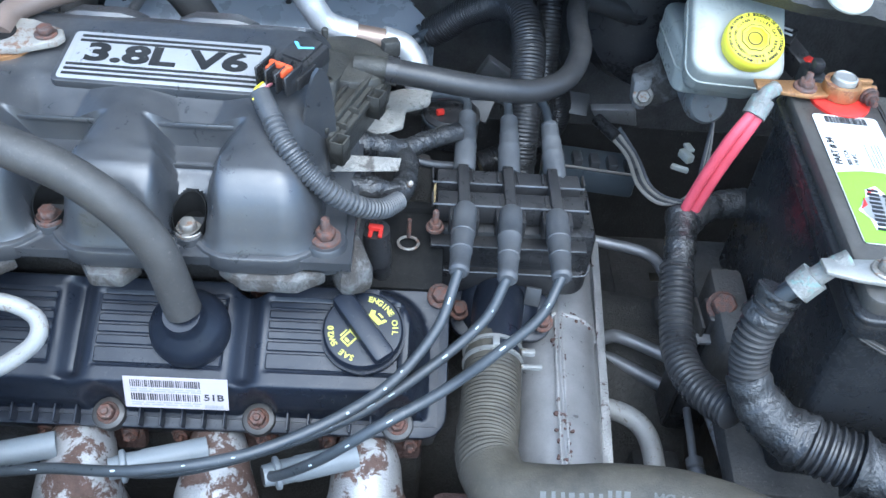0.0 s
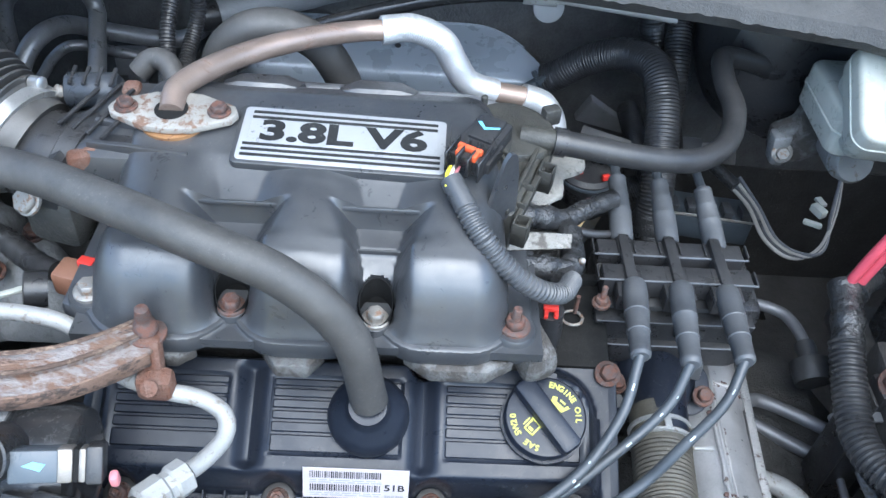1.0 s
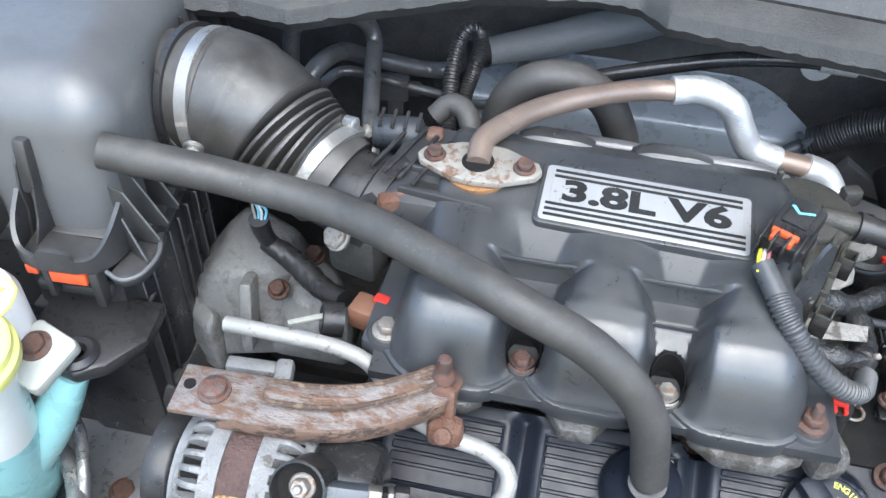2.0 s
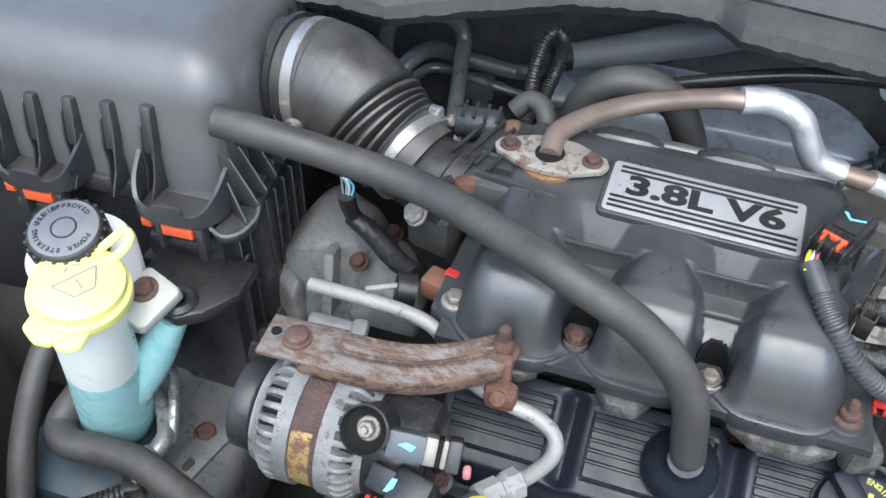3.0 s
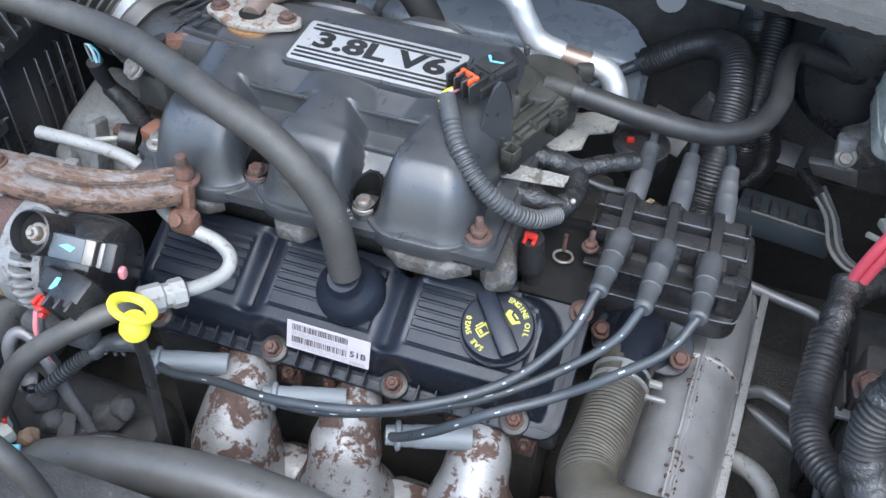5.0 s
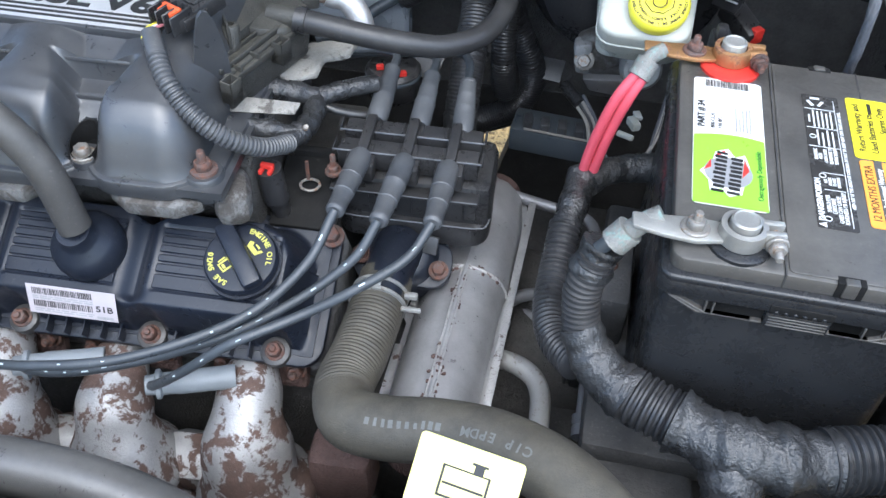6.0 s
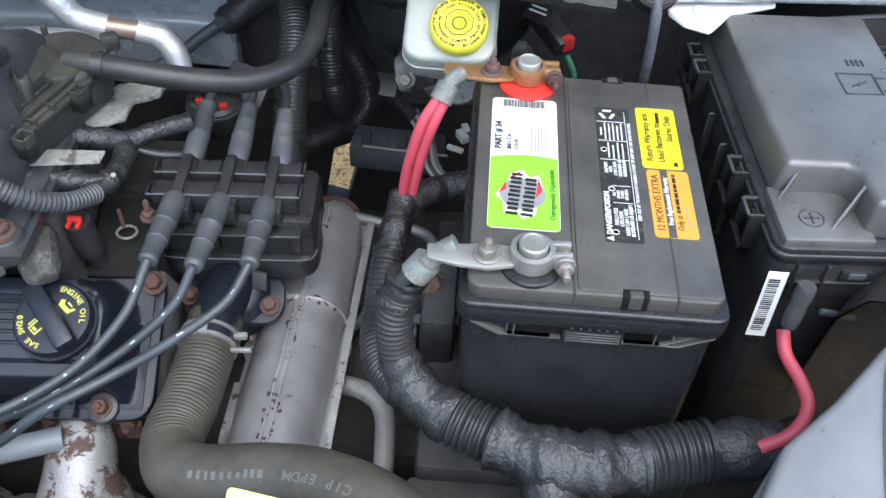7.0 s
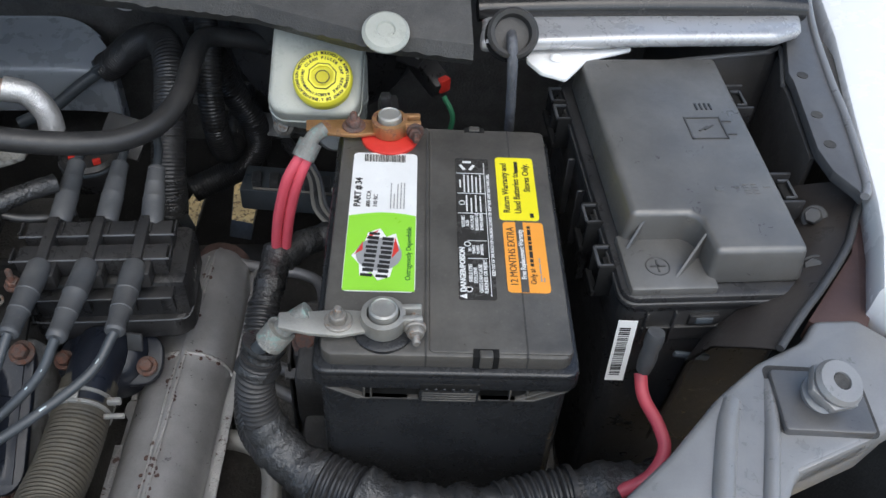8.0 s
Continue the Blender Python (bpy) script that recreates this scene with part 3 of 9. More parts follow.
def pan_top(x):
    return 0.716 - 0.010 * max(0.0, (x + 0.06) / 0.10) ** 2


def pan_shape():
    bm = bmesh.new()
    rows = []
    for i in range(49):
        x = -0.38 + 0.408 * i / 48
        top, e = pan_top(x), pan_edge(x)
        prof = [(e, top - 0.012), (e - 0.004, top - 0.006)]
        prof += [(e - 0.004 + (0.968 - min(e - 0.006, 1.05)) * u, top - 0.006 - 0.012 * u ** 2) for u in (0.35, 0.7, 1.0)] if e > 0.975 else [(e - 0.004 - 0.002 * k, top - 0.007 - 0.003 * k) for k in (1, 2, 3)]
        y = prof[-1][0]
        prof += [(y - 0.006, top - 0.0195), (y - 0.011, top - 0.024), (y - 0.013, top - 0.032), (y - 0.011, top - 0.085), (e, top - 0.09)]
        rows.append([bm.verts.new((x, y, z)) for y, z in prof])
    for a, b in zip(rows, rows[1:]):
        for k in range(len(a)):
            bm.faces.new((a[k], a[(k + 1) % len(a)], b[(k + 1) % len(a)], b[k]))
    bm.faces.new(rows[0])
    bm.faces.new(rows[-1][::-1])
    return bm
part("pressing", pan_shape(), "pan", pan)


part("bead", tube([(-0.38 + 0.38 * i / 40, pan_edge(-0.38 + 0.38 * i / 40) - 0.002, pan_top(-0.38 + 0.38 * i / 40) - 0.007) for i in range(41)], 0.0022, 10), "pan", pan, "rolled upper edge")
# Black disc on the pan paints the drain hole's shade.
part("drain_hole", lathe([(0.004, 0), (0.004, 0.001)], 12, frame_of((-0.157, 1.000, 0.7045), (0, -0.2, 0.98))), "black_ink", pan)
# Front cross-member over the radiator.
crossmember = thing("radiator_support", (0.0, 0.14, 0.55), "dark plastic radiator cross-member at the front of the bay", "cross-member")
part("beam", box((-0.95, 0.06, 0.60), (0.75, 0.205, 0.745), 0.012), "deep", crossmember)
part("fan_shroud", moved(tube([(-0.42, 0.235, 0.62), (-0.33, 0.26, 0.66), (-0.2, 0.272, 0.68), (-0.08, 0.266, 0.675), (0.02, 0.24, 0.65), (0.08, 0.21, 0.6)], 0.022, 16), Matrix.Translation((0, -0.012, -0.012))), "fusebox", crossmember, "grey curved shroud rim")

# Right-hand side of the bay: the pale outer wing.
def wing():
    inner = [(0.835, 1.00), (0.802, 0.84), (0.780, 0.745), (0.768, 0.686), (0.748, 0.613), (0.731, 0.550), (0.720, 0.507), (0.709, 0.464), (0.697, 0.428), (0.675, 0.378), (0.690, 0.345), (0.72, 0.28), (0.74, 0.1), (0.76, -0.2)]
    bm = bmesh.new()
    rows = [[bm.verts.new((x + dx, y, z)) for dx, z in ((0.0, 0.87), (0.0, 0.904), (0.002, 0.9075), (0.006, 0.909), (0.05, 0.912), (0.12, 0.912), (0.20, 0.90), (0.27, 0.85), (0.30, 0.70), (0.30, 0.3), (0.27, 0.3), (0.02, 0.84))] for x, y in inner]
    n = len(rows[0])
    for a, b in zip(rows, rows[1:]):
        for k in range(n):
            bm.faces.new((a[k], a[(k + 1) % n], b[(k + 1) % n], b[k]))
    bm.faces.new(rows[0])
    bm.faces.new(rows[-1][::-1])
    return bm


alone("wing_bolt", lathe([(0.010, 0), (0.010, 0.002), (0.006, 0.003), (0.006, 0.005), (0.003, 0.006)], 20, pose(0.758, 0.512, 0.9095, 0, -4, 0)), "rail_paint", "pale round bolt on the painted wing", "bolt")
structure("wing_east", wing(), "white_paint", "pale painted outer wing of the car", "wing")

# The open bonnet over the rear of the bay, out of view: it shades the bay from the sky behind.
def bonnet():
    """A shallow pressed panel from its hinge behind the cowl up and forward, with a rim all round."""
    bm = bmesh.new()
    rows = []
    for j in range(13):
        u = j / 12
        y, z = 1.02 - 0.50 * u, 1.06 + 0.80 * u + 0.05 * math.sin(math.pi * u)
        rows.append([bm.verts.new((-0.78 + 1.46 * i / 16, y, z + 0.03 * (1 - (2 * i / 16 - 1) ** 2))) for i in range(17)])
    for a, b in zip(rows, rows[1:]):
        for k in range(16):
            bm.faces.new((a[k], a[k + 1], b[k + 1], b[k]))
    bmesh.ops.solidify(bm, geom=bm.faces[:], thickness=0.02)
    return bm


structure("bonnet", bonnet(), "insulation", "open bonnet with a dark lining above the bay", "bonnet")

# Under-tray: an added floor that keeps the bay's gaps dark, open towards the bulkhead.
structure("floor", joined(box((-0.95, 0.05, 0.26), (0.75, 0.62, 0.28), 0.002), box((-0.95, 0.62, 0.26), (-0.06, 1.06, 0.28), 0.002), box((-0.06, 0.62, 0.26), (0.34, 1.06, 0.28), 0.002), box((0.34, 0.62, 0.26), (0.75, 0.832, 0.28), 0), box((0.34, 0.832, 0.26), (0.378, 0.875, 0.28), 0), box((0.404, 0.832, 0.26), (0.75, 0.875, 0.28), 0), box((0.34, 0.875, 0.26), (0.75, 0.958, 0.28), 0), box((0.34, 0.958, 0.26), (0.400, 0.976, 0.28), 0), box((0.440, 0.958, 0.26), (0.75, 0.976, 0.28), 0), box((0.34, 0.976, 0.26), (0.75, 1.06, 0.28), 0)), "deep", "added dark under-tray closing the engine bay below", "under-tray")

# ---- engine ----
block_thing = thing("engine_block", (-0.16, 0.55, 0.2), "grimy dark cast engine block below the covers", "engine block")
part("rear_valley", box((-0.04, 0.53, 0.56), (0.03, 0.72, 0.70), 0.012), "dark_cast", block_thing)
part("crankcase", box((-0.40, 0.44, 0.22), (0.03, 0.80, 0.60), 0.02), "dark_cast", block_thing)
BANK = Matrix(((1, 0, 0, 0), (0, 0.891, -0.454, 0.405), (0, 0.454, 0.891, 0.661), (0, 0, 0, 1)))
part("front_head", moved(box((-0.385, -0.004, -0.12), (0.04, 0.125, -0.012), 0.006), BANK), "grey_cast", block_thing, "dusty grey alloy cylinder head")
part("valley", box((-0.385, 0.50, 0.58), (-0.03, 0.70, 0.785), 0.012), "dark_cast", block_thing)
part("lower_intake", box((-0.36, 0.492, 0.72), (-0.05, 0.66, 0.789), 0.012), "dark_cast", block_thing, "dark lower intake casting")

transaxle = thing("transaxle", (0.2, 0.6, 0.2), "dark cast transaxle case low in the bay", "transaxle")
part("bell_housing", lathe([(0.10, -0.15), (0.15, -0.10), (0.165, 0.0), (0.15, 0.14), (0.09, 0.2)], 30, frame_of((0.16, 0.60, 0.40), (1, 0, 0))), "dark_cast", transaxle)
part("case", box((0.07, 0.46, 0.25), (0.36, 0.72, 0.46), 0.03), "dark_cast", transaxle)
for k in range(5):
    part("cover_bolt", hexbolt((0.20 + 0.03 * k, 0.455 + 0.01 * (k % 2), 0.462), (0, -0.5, 0.85), 0.007, 0.007), "bolt", transaxle)
# Added dark beams that block light from below the engine.
subframe = alone("subframe", joined(box((-0.9, 0.25, 0.2), (0.7, 0.42, 0.28), 0.02), box((-0.9, 0.8, 0.2), (-0.05, 0.98, 0.3), 0.02)), "deep", "added black subframe blocking light under the engine", "subframe")

# Front valve cover, in the tilted frame of the front bank.
cover = thing("valve_cover", (-0.165, 0.45, 0.66), "black ribbed plastic valve cover with rusty bolts", "valve cover")
BOLT_X = (-0.345, -0.225, -0.107, 0.004)
GAPS = (-0.247, -0.117)


def cover_top(x, v):
    ends = min(step(x, -0.372, -0.352), 1 - step(x, 0.008, 0.030))
    front = step(v, 0.003, 0.019)
    back = 1 - step(v, 0.098, 0.110)
    r = 0.034
    if x > 0.019 - r and v > 0.104 - r:
        ends = 1 - step(math.hypot(x - 0.019 + r, v - 0.104 + r), r - 0.011, r + 0.008)
        back = 1.0
    h = 0.046 * min(ends, back, 1) * (0.42 * step(v, 0.002, 0.006) + 0.58 * front)
    for g in GAPS:
        h -= 0.010 * math.exp(-((x - g) / 0.0075) ** 2) * step(v, 0.012, 0.026) * (1 - step(v, 0.092, 0.1))
    for b in BOLT_X:
        d = math.hypot(x - b, v + 0.001)
        h *= step(d, 0.0125, 0.0175)
    for b in (-0.114, 0.035, -0.34):
        h *= step(math.hypot(x - b, v - 0.106), 0.0125, 0.0175)
    # each section is framed by a raised rim
    for a, c in ((-0.352, -0.258), (-0.236, -0.128), (-0.106, 0.008)):
        inside = step(x, a + 0.004, a + 0.007) * (1 - step(x, c - 0.007, c - 0.004)) * step(v, 0.028, 0.031) * (1 - step(v, 0.086, 0.089))
        h -= 0.0022 * inside
    return max(h, 0.0)


part("shell", heights([-0.378 + 0.414 * i / 170 for i in range(171)], [-0.002 + 0.118 * j / 74 for j in range(75)], cover_top, -0.008, BANK), "cover", cover)
part("gasket_rim", moved(prism(rounded(0.43, 0.134, 0.02, at=(-0.171, 0.056)), -0.012, -0.002, 0.002), BANK), "cover", cover)
for a, c in ((-0.346, -0.264), (-0.230, -0.134), (-0.100, 0.002)):
    v = 0.0315
    for w in (0.0125, 0.0075, 0.0065, 0.0065, 0.0065, 0.0055):
        part("rib", moved(box((a, v, 0.040), (c, v + w, 0.0456), 0.0009, 1), BANK), "cover", cover)
        v += w + 0.0018
for k in range(24):
    x = -0.365 + k * 0.0165
    if all(abs(x - b) > 0.02 for b in BOLT_X):
        part("web", moved(box((x, -0.010, -0.006), (x + 0.002, 0.004, 0.010), 0.0005, 1), BANK), "cover", cover)
N_BANK = BANK.to_3x3() @ Vector((0, 0, 1))
for b in BOLT_X:
    part("bolt", hexbolt(BANK @ Vector((b, -0.001, 0.0045)), N_BANK, 0.0068, 0.009, 1.3, 0.0025), "bolt", cover, "rusty hexagon bolt")
    part("grommet", lathe([(0.0132, -0.008), (0.0134, 0.001), (0.0125, 0.003), (0.0095, 0.0042)], 26, frame_of(BANK @ Vector((b, -0.001, 0)), N_BANK)), "hose_rubber", cover, "dusty rubber grommet")
for b in (-0.114, 0.035):
    part("bolt", hexbolt(BANK @ Vector((b, 0.108, 0.004)), N_BANK, 0.0075, 0.008, 1.45), "bolt", cover, "rusty hexagon bolt")
# Printed label on the front wall.
LAB = pose(-0.1645, 0.3955, 0.7035, 74, 0, 0) @ Matrix.Diagonal((0.94, 0.78, 1, 1))
label_sheet = part("label", moved(box((-0.0415, -0.0185, 0), (0.0415, 0.0185, 0.0008), 0.0003, 1), LAB), "pink_paper", cover, "pale printed stock label")
stripes(LAB @ pose(-0.008, 0.011, 0.0008), 0.056, 0.008, 34, 3, "print", "black_ink", label_sheet)
stripes(LAB @ pose(-0.008, -0.005, 0.0008), 0.056, 0.008, 30, 5, "print", "black_ink", label_sheet)
bars(LAB @ pose(-0.008, 0.003, 0.0008), 0.056, 0.005, 2, 4, "print", "grey_ink", label_sheet)
bars(LAB @ pose(-0.008, -0.013, 0.0008), 0.056, 0.005, 2, 6, "print", "grey_ink", label_sheet)
words("51B", 0.0105, LAB @ pose(0.030, -0.004, 0.0008), "print", "black_ink", label_sheet, bold=0.0002)
bars(LAB @ pose(0.030, -0.0145, 0.0008), 0.015, 0.004, 1, 9, "print", "grey_ink", label_sheet, fill=0.8)

# Oil filler cap.
CAP = BANK @ pose(-0.026, 0.062, 0.046, -6, 0, 4)
oil_cap = thing("oil_filler_cap", CAP.translation, "round black oil filler cap with yellow printing", "oil cap")
part("disc", lathe([(0.033, -0.002), (0.033, 0.003), (0.031, 0.003), (0.031, 0.010), (0.0295, 0.012), (0.026, 0.0125), (0.0, 0.0125)][:-1], 48, CAP), "cover", oil_cap)
part("grip", moved(box((-0.0085, -0.0315, 0.010), (0.0085, 0.0315, 0.024), 0.004), CAP @ pose(0, 0, 0, 0, 0, 33)), "cover", oil_cap, "raised finger grip")
A1, A2 = CAP @ pose(0, 0, 0.0127, 0, 0, 33), CAP @ pose(0, 0, 0.0127, 0, 0, 33)
for txt, side, r in (("ENGINE OIL", 1, 0.0245), ("SAE 5W20", -1, 0.0245)):
    for k, ch in enumerate(txt):
        a = (k - (len(txt) - 1) / 2) * (0.165 if side > 0 else 0.18)
        if ch != " ":
            ang = -a if side > 0 else math.pi - a
            m = A1 @ pose(0, 0, 0, 0, 0, math.degrees(ang)) @ pose(r, 0, 0, 0, 0, -90)
            words(ch, 0.0062, m, "letter", "yellow_ink", oil_cap, bold=0.0002)
part("oil_can_mark", joined(moved(prism([(-0.007, -0.003), (0.004, -0.003), (0.0065, 0.004), (0.004, 0.004), (0.003, 0.001), (-0.004, 0.001), (-0.006, 0.004), (-0.009, 0.002)], 0, 0.0003, 0), A1 @ pose(0.0135, 0, 0, 0, 0, -80)),
                            moved(box((-0.003, 0.003, 0), (0.002, 0.0045, 0.0003), 0), A1 @ pose(0.0135, 0, 0, 0, 0, -80))), "yellow_ink", oil_cap)
part("pump_mark", joined(*[moved(box(a, b, 0), A1 @ pose(-0.0135, 0, 0, 0, 0, 100)) for a, b in (((-0.005, -0.005, 0), (-0.0035, 0.005, 0.0003)), ((0.0025, -0.005, 0), (0.004, 0.005, 0.0003)), ((-0.005, 0.0038, 0), (0.004, 0.005, 0.0003)), ((-0.0055, -0.006, 0), (0.0045, -0.0045, 0.0003)), ((-0.0025, 0.0005, 0), (0.0015, 0.0028, 0.0003)), ((0.005, -0.004, 0), (0.0062, 0.003, 0.0003)))]), "yellow_ink", oil_cap)

# Upper intake manifold.
intake = thing("intake_manifold", (-0.207, 0.55, 0.79), "dark grey moulded plastic intake manifold with three runners", "intake manifold")
LOBES = (-0.309, -0.207, -0.106)


CROWN = [(0.446, 0.800), (0.452, 0.818), (0.457, 0.834), (0.464, 0.8455), (0.474, 0.8525), (0.49, 0.8575), (0.51, 0.8625), (0.535, 0.8685), (0.56, 0.8745), (0.60, 0.8795), (0.635, 0.8785), (0.66, 0.868), (0.685, 0.842), (0.70, 0.80)]
NICHES = (-0.258, -0.156)


def intake_top(x, y):
    base = 0.800
    u = min(abs(x - cx) for cx in LOBES) / 0.046
    y0, y = y, y - 0.016 * max(0.0, (u - 0.35) / 0.65) ** 2.2 * (1 - step(y, 0.465, 0.50))
    z = along(y, CROWN) + 0.5 * (along(y + 0.004, CROWN) + along(y - 0.004, CROWN)) * 1.0
    z *= 0.5
    # runners swell from the crown towards the front
    w = along(y, [(0.45, 0.046), (0.50, 0.044), (0.53, 0.038), (0.56, 0.029), (0.59, 0.024)])
    bulge = max((max(0.0, 1 - ((x - cx) / w) ** 2) if w > 0.004 else 0.0) for cx in LOBES)
    z += (0.0050 * bulge ** 1.2 * step(y, 0.455, 0.48) - 0.0085 * (1 - bulge) * step(y, 0.49, 0.50)) * (1 - step(y, 0.515, 0.578))
    # pockets and bolt niches between the runners
    for n in NICHES:
        half = along(y, [(0.44, 0.0205), (0.47, 0.0165), (0.49, 0.0175), (0.505, 0.022), (0.523, 0.028)])
        d = abs(x - n) / half
        shelf = along(y, [(0.44, 0.800), (0.452, 0.806), (0.47, 0.815), (0.492, 0.827), (0.503, 0.833), (0.505, 0.838), (0.52, 0.841), (0.525, 0.842)])
        cut = 1 - step(y, 0.5225, 0.5245)
        if cut > 0 and d < 1.6:
            side = step(d, 0.62, 1.45) ** 0.55
            z = z + (shelf + (z - shelf) * side - z) * cut
    # a well round each bolt
    for n, by in zip(NICHES, (0.476, 0.470)):
        if math.hypot((x - n) / 0.0132, (y0 - by - 0.003) / 0.0182) < 1.0:
            z = min(z, 0.8005)
    # rounded ends
    for e, s, r in ((-0.3555, 1, 0.022), (-0.0595, -1, 0.034)):
        d = (x - e) * s
        z = base + (z - base) * (max(0.0, 1 - max(0.0, 1 - d / r) ** 2.5) ** 0.5 if d > 0 else 0.0)
    return max(z, base)


part("plenum", heights([-0.366 + 0.33 * i / 200 for i in range(201)], [0.446 + 0.258 * j / 180 for j in range(181)], intake_top, 0.792), "manifold", intake)


def intake_flange():
    """The bolted lip in front: bulges round each runner, ears at the bolts."""
    out = [(-0.372, 0.70), (-0.378, 0.47)]
    for cx in LOBES:
        for k in range(17):
            u = -1 + 2 * k / 16
            out.append((cx + 0.0495 * u, 0.4415 + 0.022 * max(0.0, (abs(u) - 0.3) / 0.7) ** 2.4))
    out += [(-0.042, 0.468), (-0.038, 0.70)]
    return prism(out, 0.788, 0.804, 0.003)


part("lip", intake_flange(), "manifold", intake)
for bx, by in ((-0.360, 0.480), (-0.258, 0.476), (-0.156, 0.470), (-0.056, 0.466)):
    if bx not in (-0.360, -0.056):
        part("boss", lathe([(0.0105, 0.790), (0.0102, 0.8065), (0.0080, 0.8075)], 24, pose(bx, by - 0.005, 0)), "manifold", intake, "round bolt boss")
    if bx in (-0.360, -0.056):
        part("ear", lathe([(0.016, 0.783), (0.016, 0.803), (0.0145, 0.8055), (0.006, 0.8055)], 24, pose(bx, by, 0)), "manifold", intake)
    part("bolt", hexbolt((bx, by - (0.0 if bx in (-0.360, -0.056) else 0.005), 0.8075 if bx in (-0.360, -0.056) else 0.8090), (0, 0, 1), 0.0078 if bx in (-0.360, -0.056) else 0.0068, 0.008, 1.45, 0.0 if bx != -0.056 else 0.010), "bolt" if bx > -0.08 or abs(bx + 0.258) < 0.01 else "grey_bolt", intake, "weathered hexagon bolt")
# Added disc and liner: the wells' shade is put into their black.
for x, by in zip(NICHES, (0.476, 0.470)):
    part("well_floor", lathe([(0.0136, 0.7995), (0.0136, 0.8018), (0.004, 0.8018)], 28, pose(x, by + 0.003, 0) @ Matrix.Diagonal((0.88, 1.20, 1, 1))), "black_and_shade", intake, "black disc painting the shade at the bolt well's bottom")
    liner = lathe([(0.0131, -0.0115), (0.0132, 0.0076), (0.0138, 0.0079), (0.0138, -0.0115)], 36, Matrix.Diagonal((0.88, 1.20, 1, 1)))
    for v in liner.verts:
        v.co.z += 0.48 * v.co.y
    part("well_liner", moved(liner, pose(x, by + 0.003, 0.810)), "black_and_shade", intake, "black liner painting the shade inside the bolt well")
for x in NICHES:
    part("pocket_bar", block((x, 0.5240, 0.8590), (0.060, 0.0022, 0.004), 0.0008, rx=-12), "manifold", intake)
    part("shelf_edge", block((x, 0.504, 0.8365), (0.040, 0.0018, 0.004), 0.0006), "manifold", intake)
for x, w, d in ((-0.213, 0.046, 0.435), (-0.095, 0.082, 0.437), (-0.305, 0.05, 0.440)):
    part("foot", prism([(x - w / 2, 0.452), (x + w / 2, 0.450), (x + w / 3.2, d + 0.004), (x + w / 4, d), (x - w / 4, d), (x - w / 3.2, d + 0.004)], 0.774, 0.788, 0.003), "dirty_alloy", intake, "stained alloy foot below the lip")
part("side_foot", block((-0.040, 0.475, 0.772), (0.030, 0.05, 0.030), 0.010, rz=20), "dirty_alloy", intake, "stained alloy foot below the lip")

# Badge: a silver plate with bars and dark lettering.
PL = Matrix.Translation((-0.1875, 0.5785, 0.8768)) @ pose(0, 0, 0, 7, 0, -2.0)
badge = thing("badge", PL.translation, "silver engine badge plate with black lettering and bars", "badge")
part("surround", moved(prism(rounded(0.160, 0.063, 0.006), -0.006, 0.0018, 0.0012), PL), "manifold", badge)
part("plate", moved(prism(rounded(0.153, 0.056, 0.004), 0.0, 0.002, 0.0005), PL), "plate", badge)
for y in (0.0225, 0.0170):
    part("bar", moved(box((-0.070, y - 0.0013, 0.0015), (0.070, y + 0.0013, 0.0026), 0.0002, 1), PL), "black_ink", badge)
for y in (-0.0115, -0.0170, -0.0225):
    part("bar", moved(box((-0.073, y - 0.0013, 0.0015), (0.073, y + 0.0013, 0.0026), 0.0002, 1), PL), "black_ink", badge)
part("lettering_field", moved(box((-0.071, -0.0095, 0.0012), (0.071, 0.0145, 0.0022), 0.0003, 1), PL), "plate", badge)
words("3.8L V6", 0.0285, PL @ pose(0, 0.0027, 0.0023), "lettering", "black_ink", badge, bold=0.0012, width=1.42)

# Throttle neck, ribs and rear ridges of the manifold.
part("neck", block((-0.352, 0.603, 0.842), (0.07, 0.105, 0.06), 0.014), "manifold", intake)
# Black strip in place of a recess; its shade is put into the colour.
part("neck_recess", block((-0.335, 0.572, 0.869), (0.060, 0.010, 0.006), 0.001, rz=-4), "black", intake)
part("neck_rib", block((-0.335, 0.560, 0.872), (0.075, 0.004, 0.008), 0.001, rz=-6), "manifold", intake)
part("neck_rib", block((-0.338, 0.586, 0.874), (0.070, 0.004, 0.006), 0.001, rz=-6), "manifold", intake)
for x in (-0.26, -0.165):
    part("rear_hump", block((x, 0.662, 0.846), (0.075, 0.06, 0.05), 0.020, rx=-32), "manifold", intake)
part("rear_flange", block((-0.20, 0.705, 0.800), (0.30, 0.03, 0.02), 0.004), "manifold", intake)
# Ribbed right end of the manifold.
def leaf():
    """The upright leaf-shaped rib at the manifold's end: broad at the foot, rounded at the top."""
    foot, wide, tall = Vector((-0.070, 0.5415, 0.838)), Vector((0.022, 0.019, 0.0)), Vector((0.006, 0.002, 0.066))
    out = [(-0.62, 0.0), (0.62, 0.0), (0.52, 0.30), (0.36, 0.60), (0.18, 0.85), (0.02, 0.97), (-0.14, 1.0), (-0.27, 0.93), (-0.36, 0.75), (-0.46, 0.40)]
    m = Matrix((wide, tall, wide.cross(tall).normalized())).transposed().to_4x4()
    m.translation = foot
    return moved(prism(out, -0.0016, 0.0016, 0), m)


part("end_fin", leaf(), "manifold", intake, "upright leaf-shaped rib")
part("end_block", block((-0.088, 0.600, 0.832), (0.050, 0.120, 0.050), 0.012, rz=-18, ry=8), "end_black", intake, "weathered black end housing")
RIM = pose(-0.040, 0.600, 0.842, 0, 0, -21)
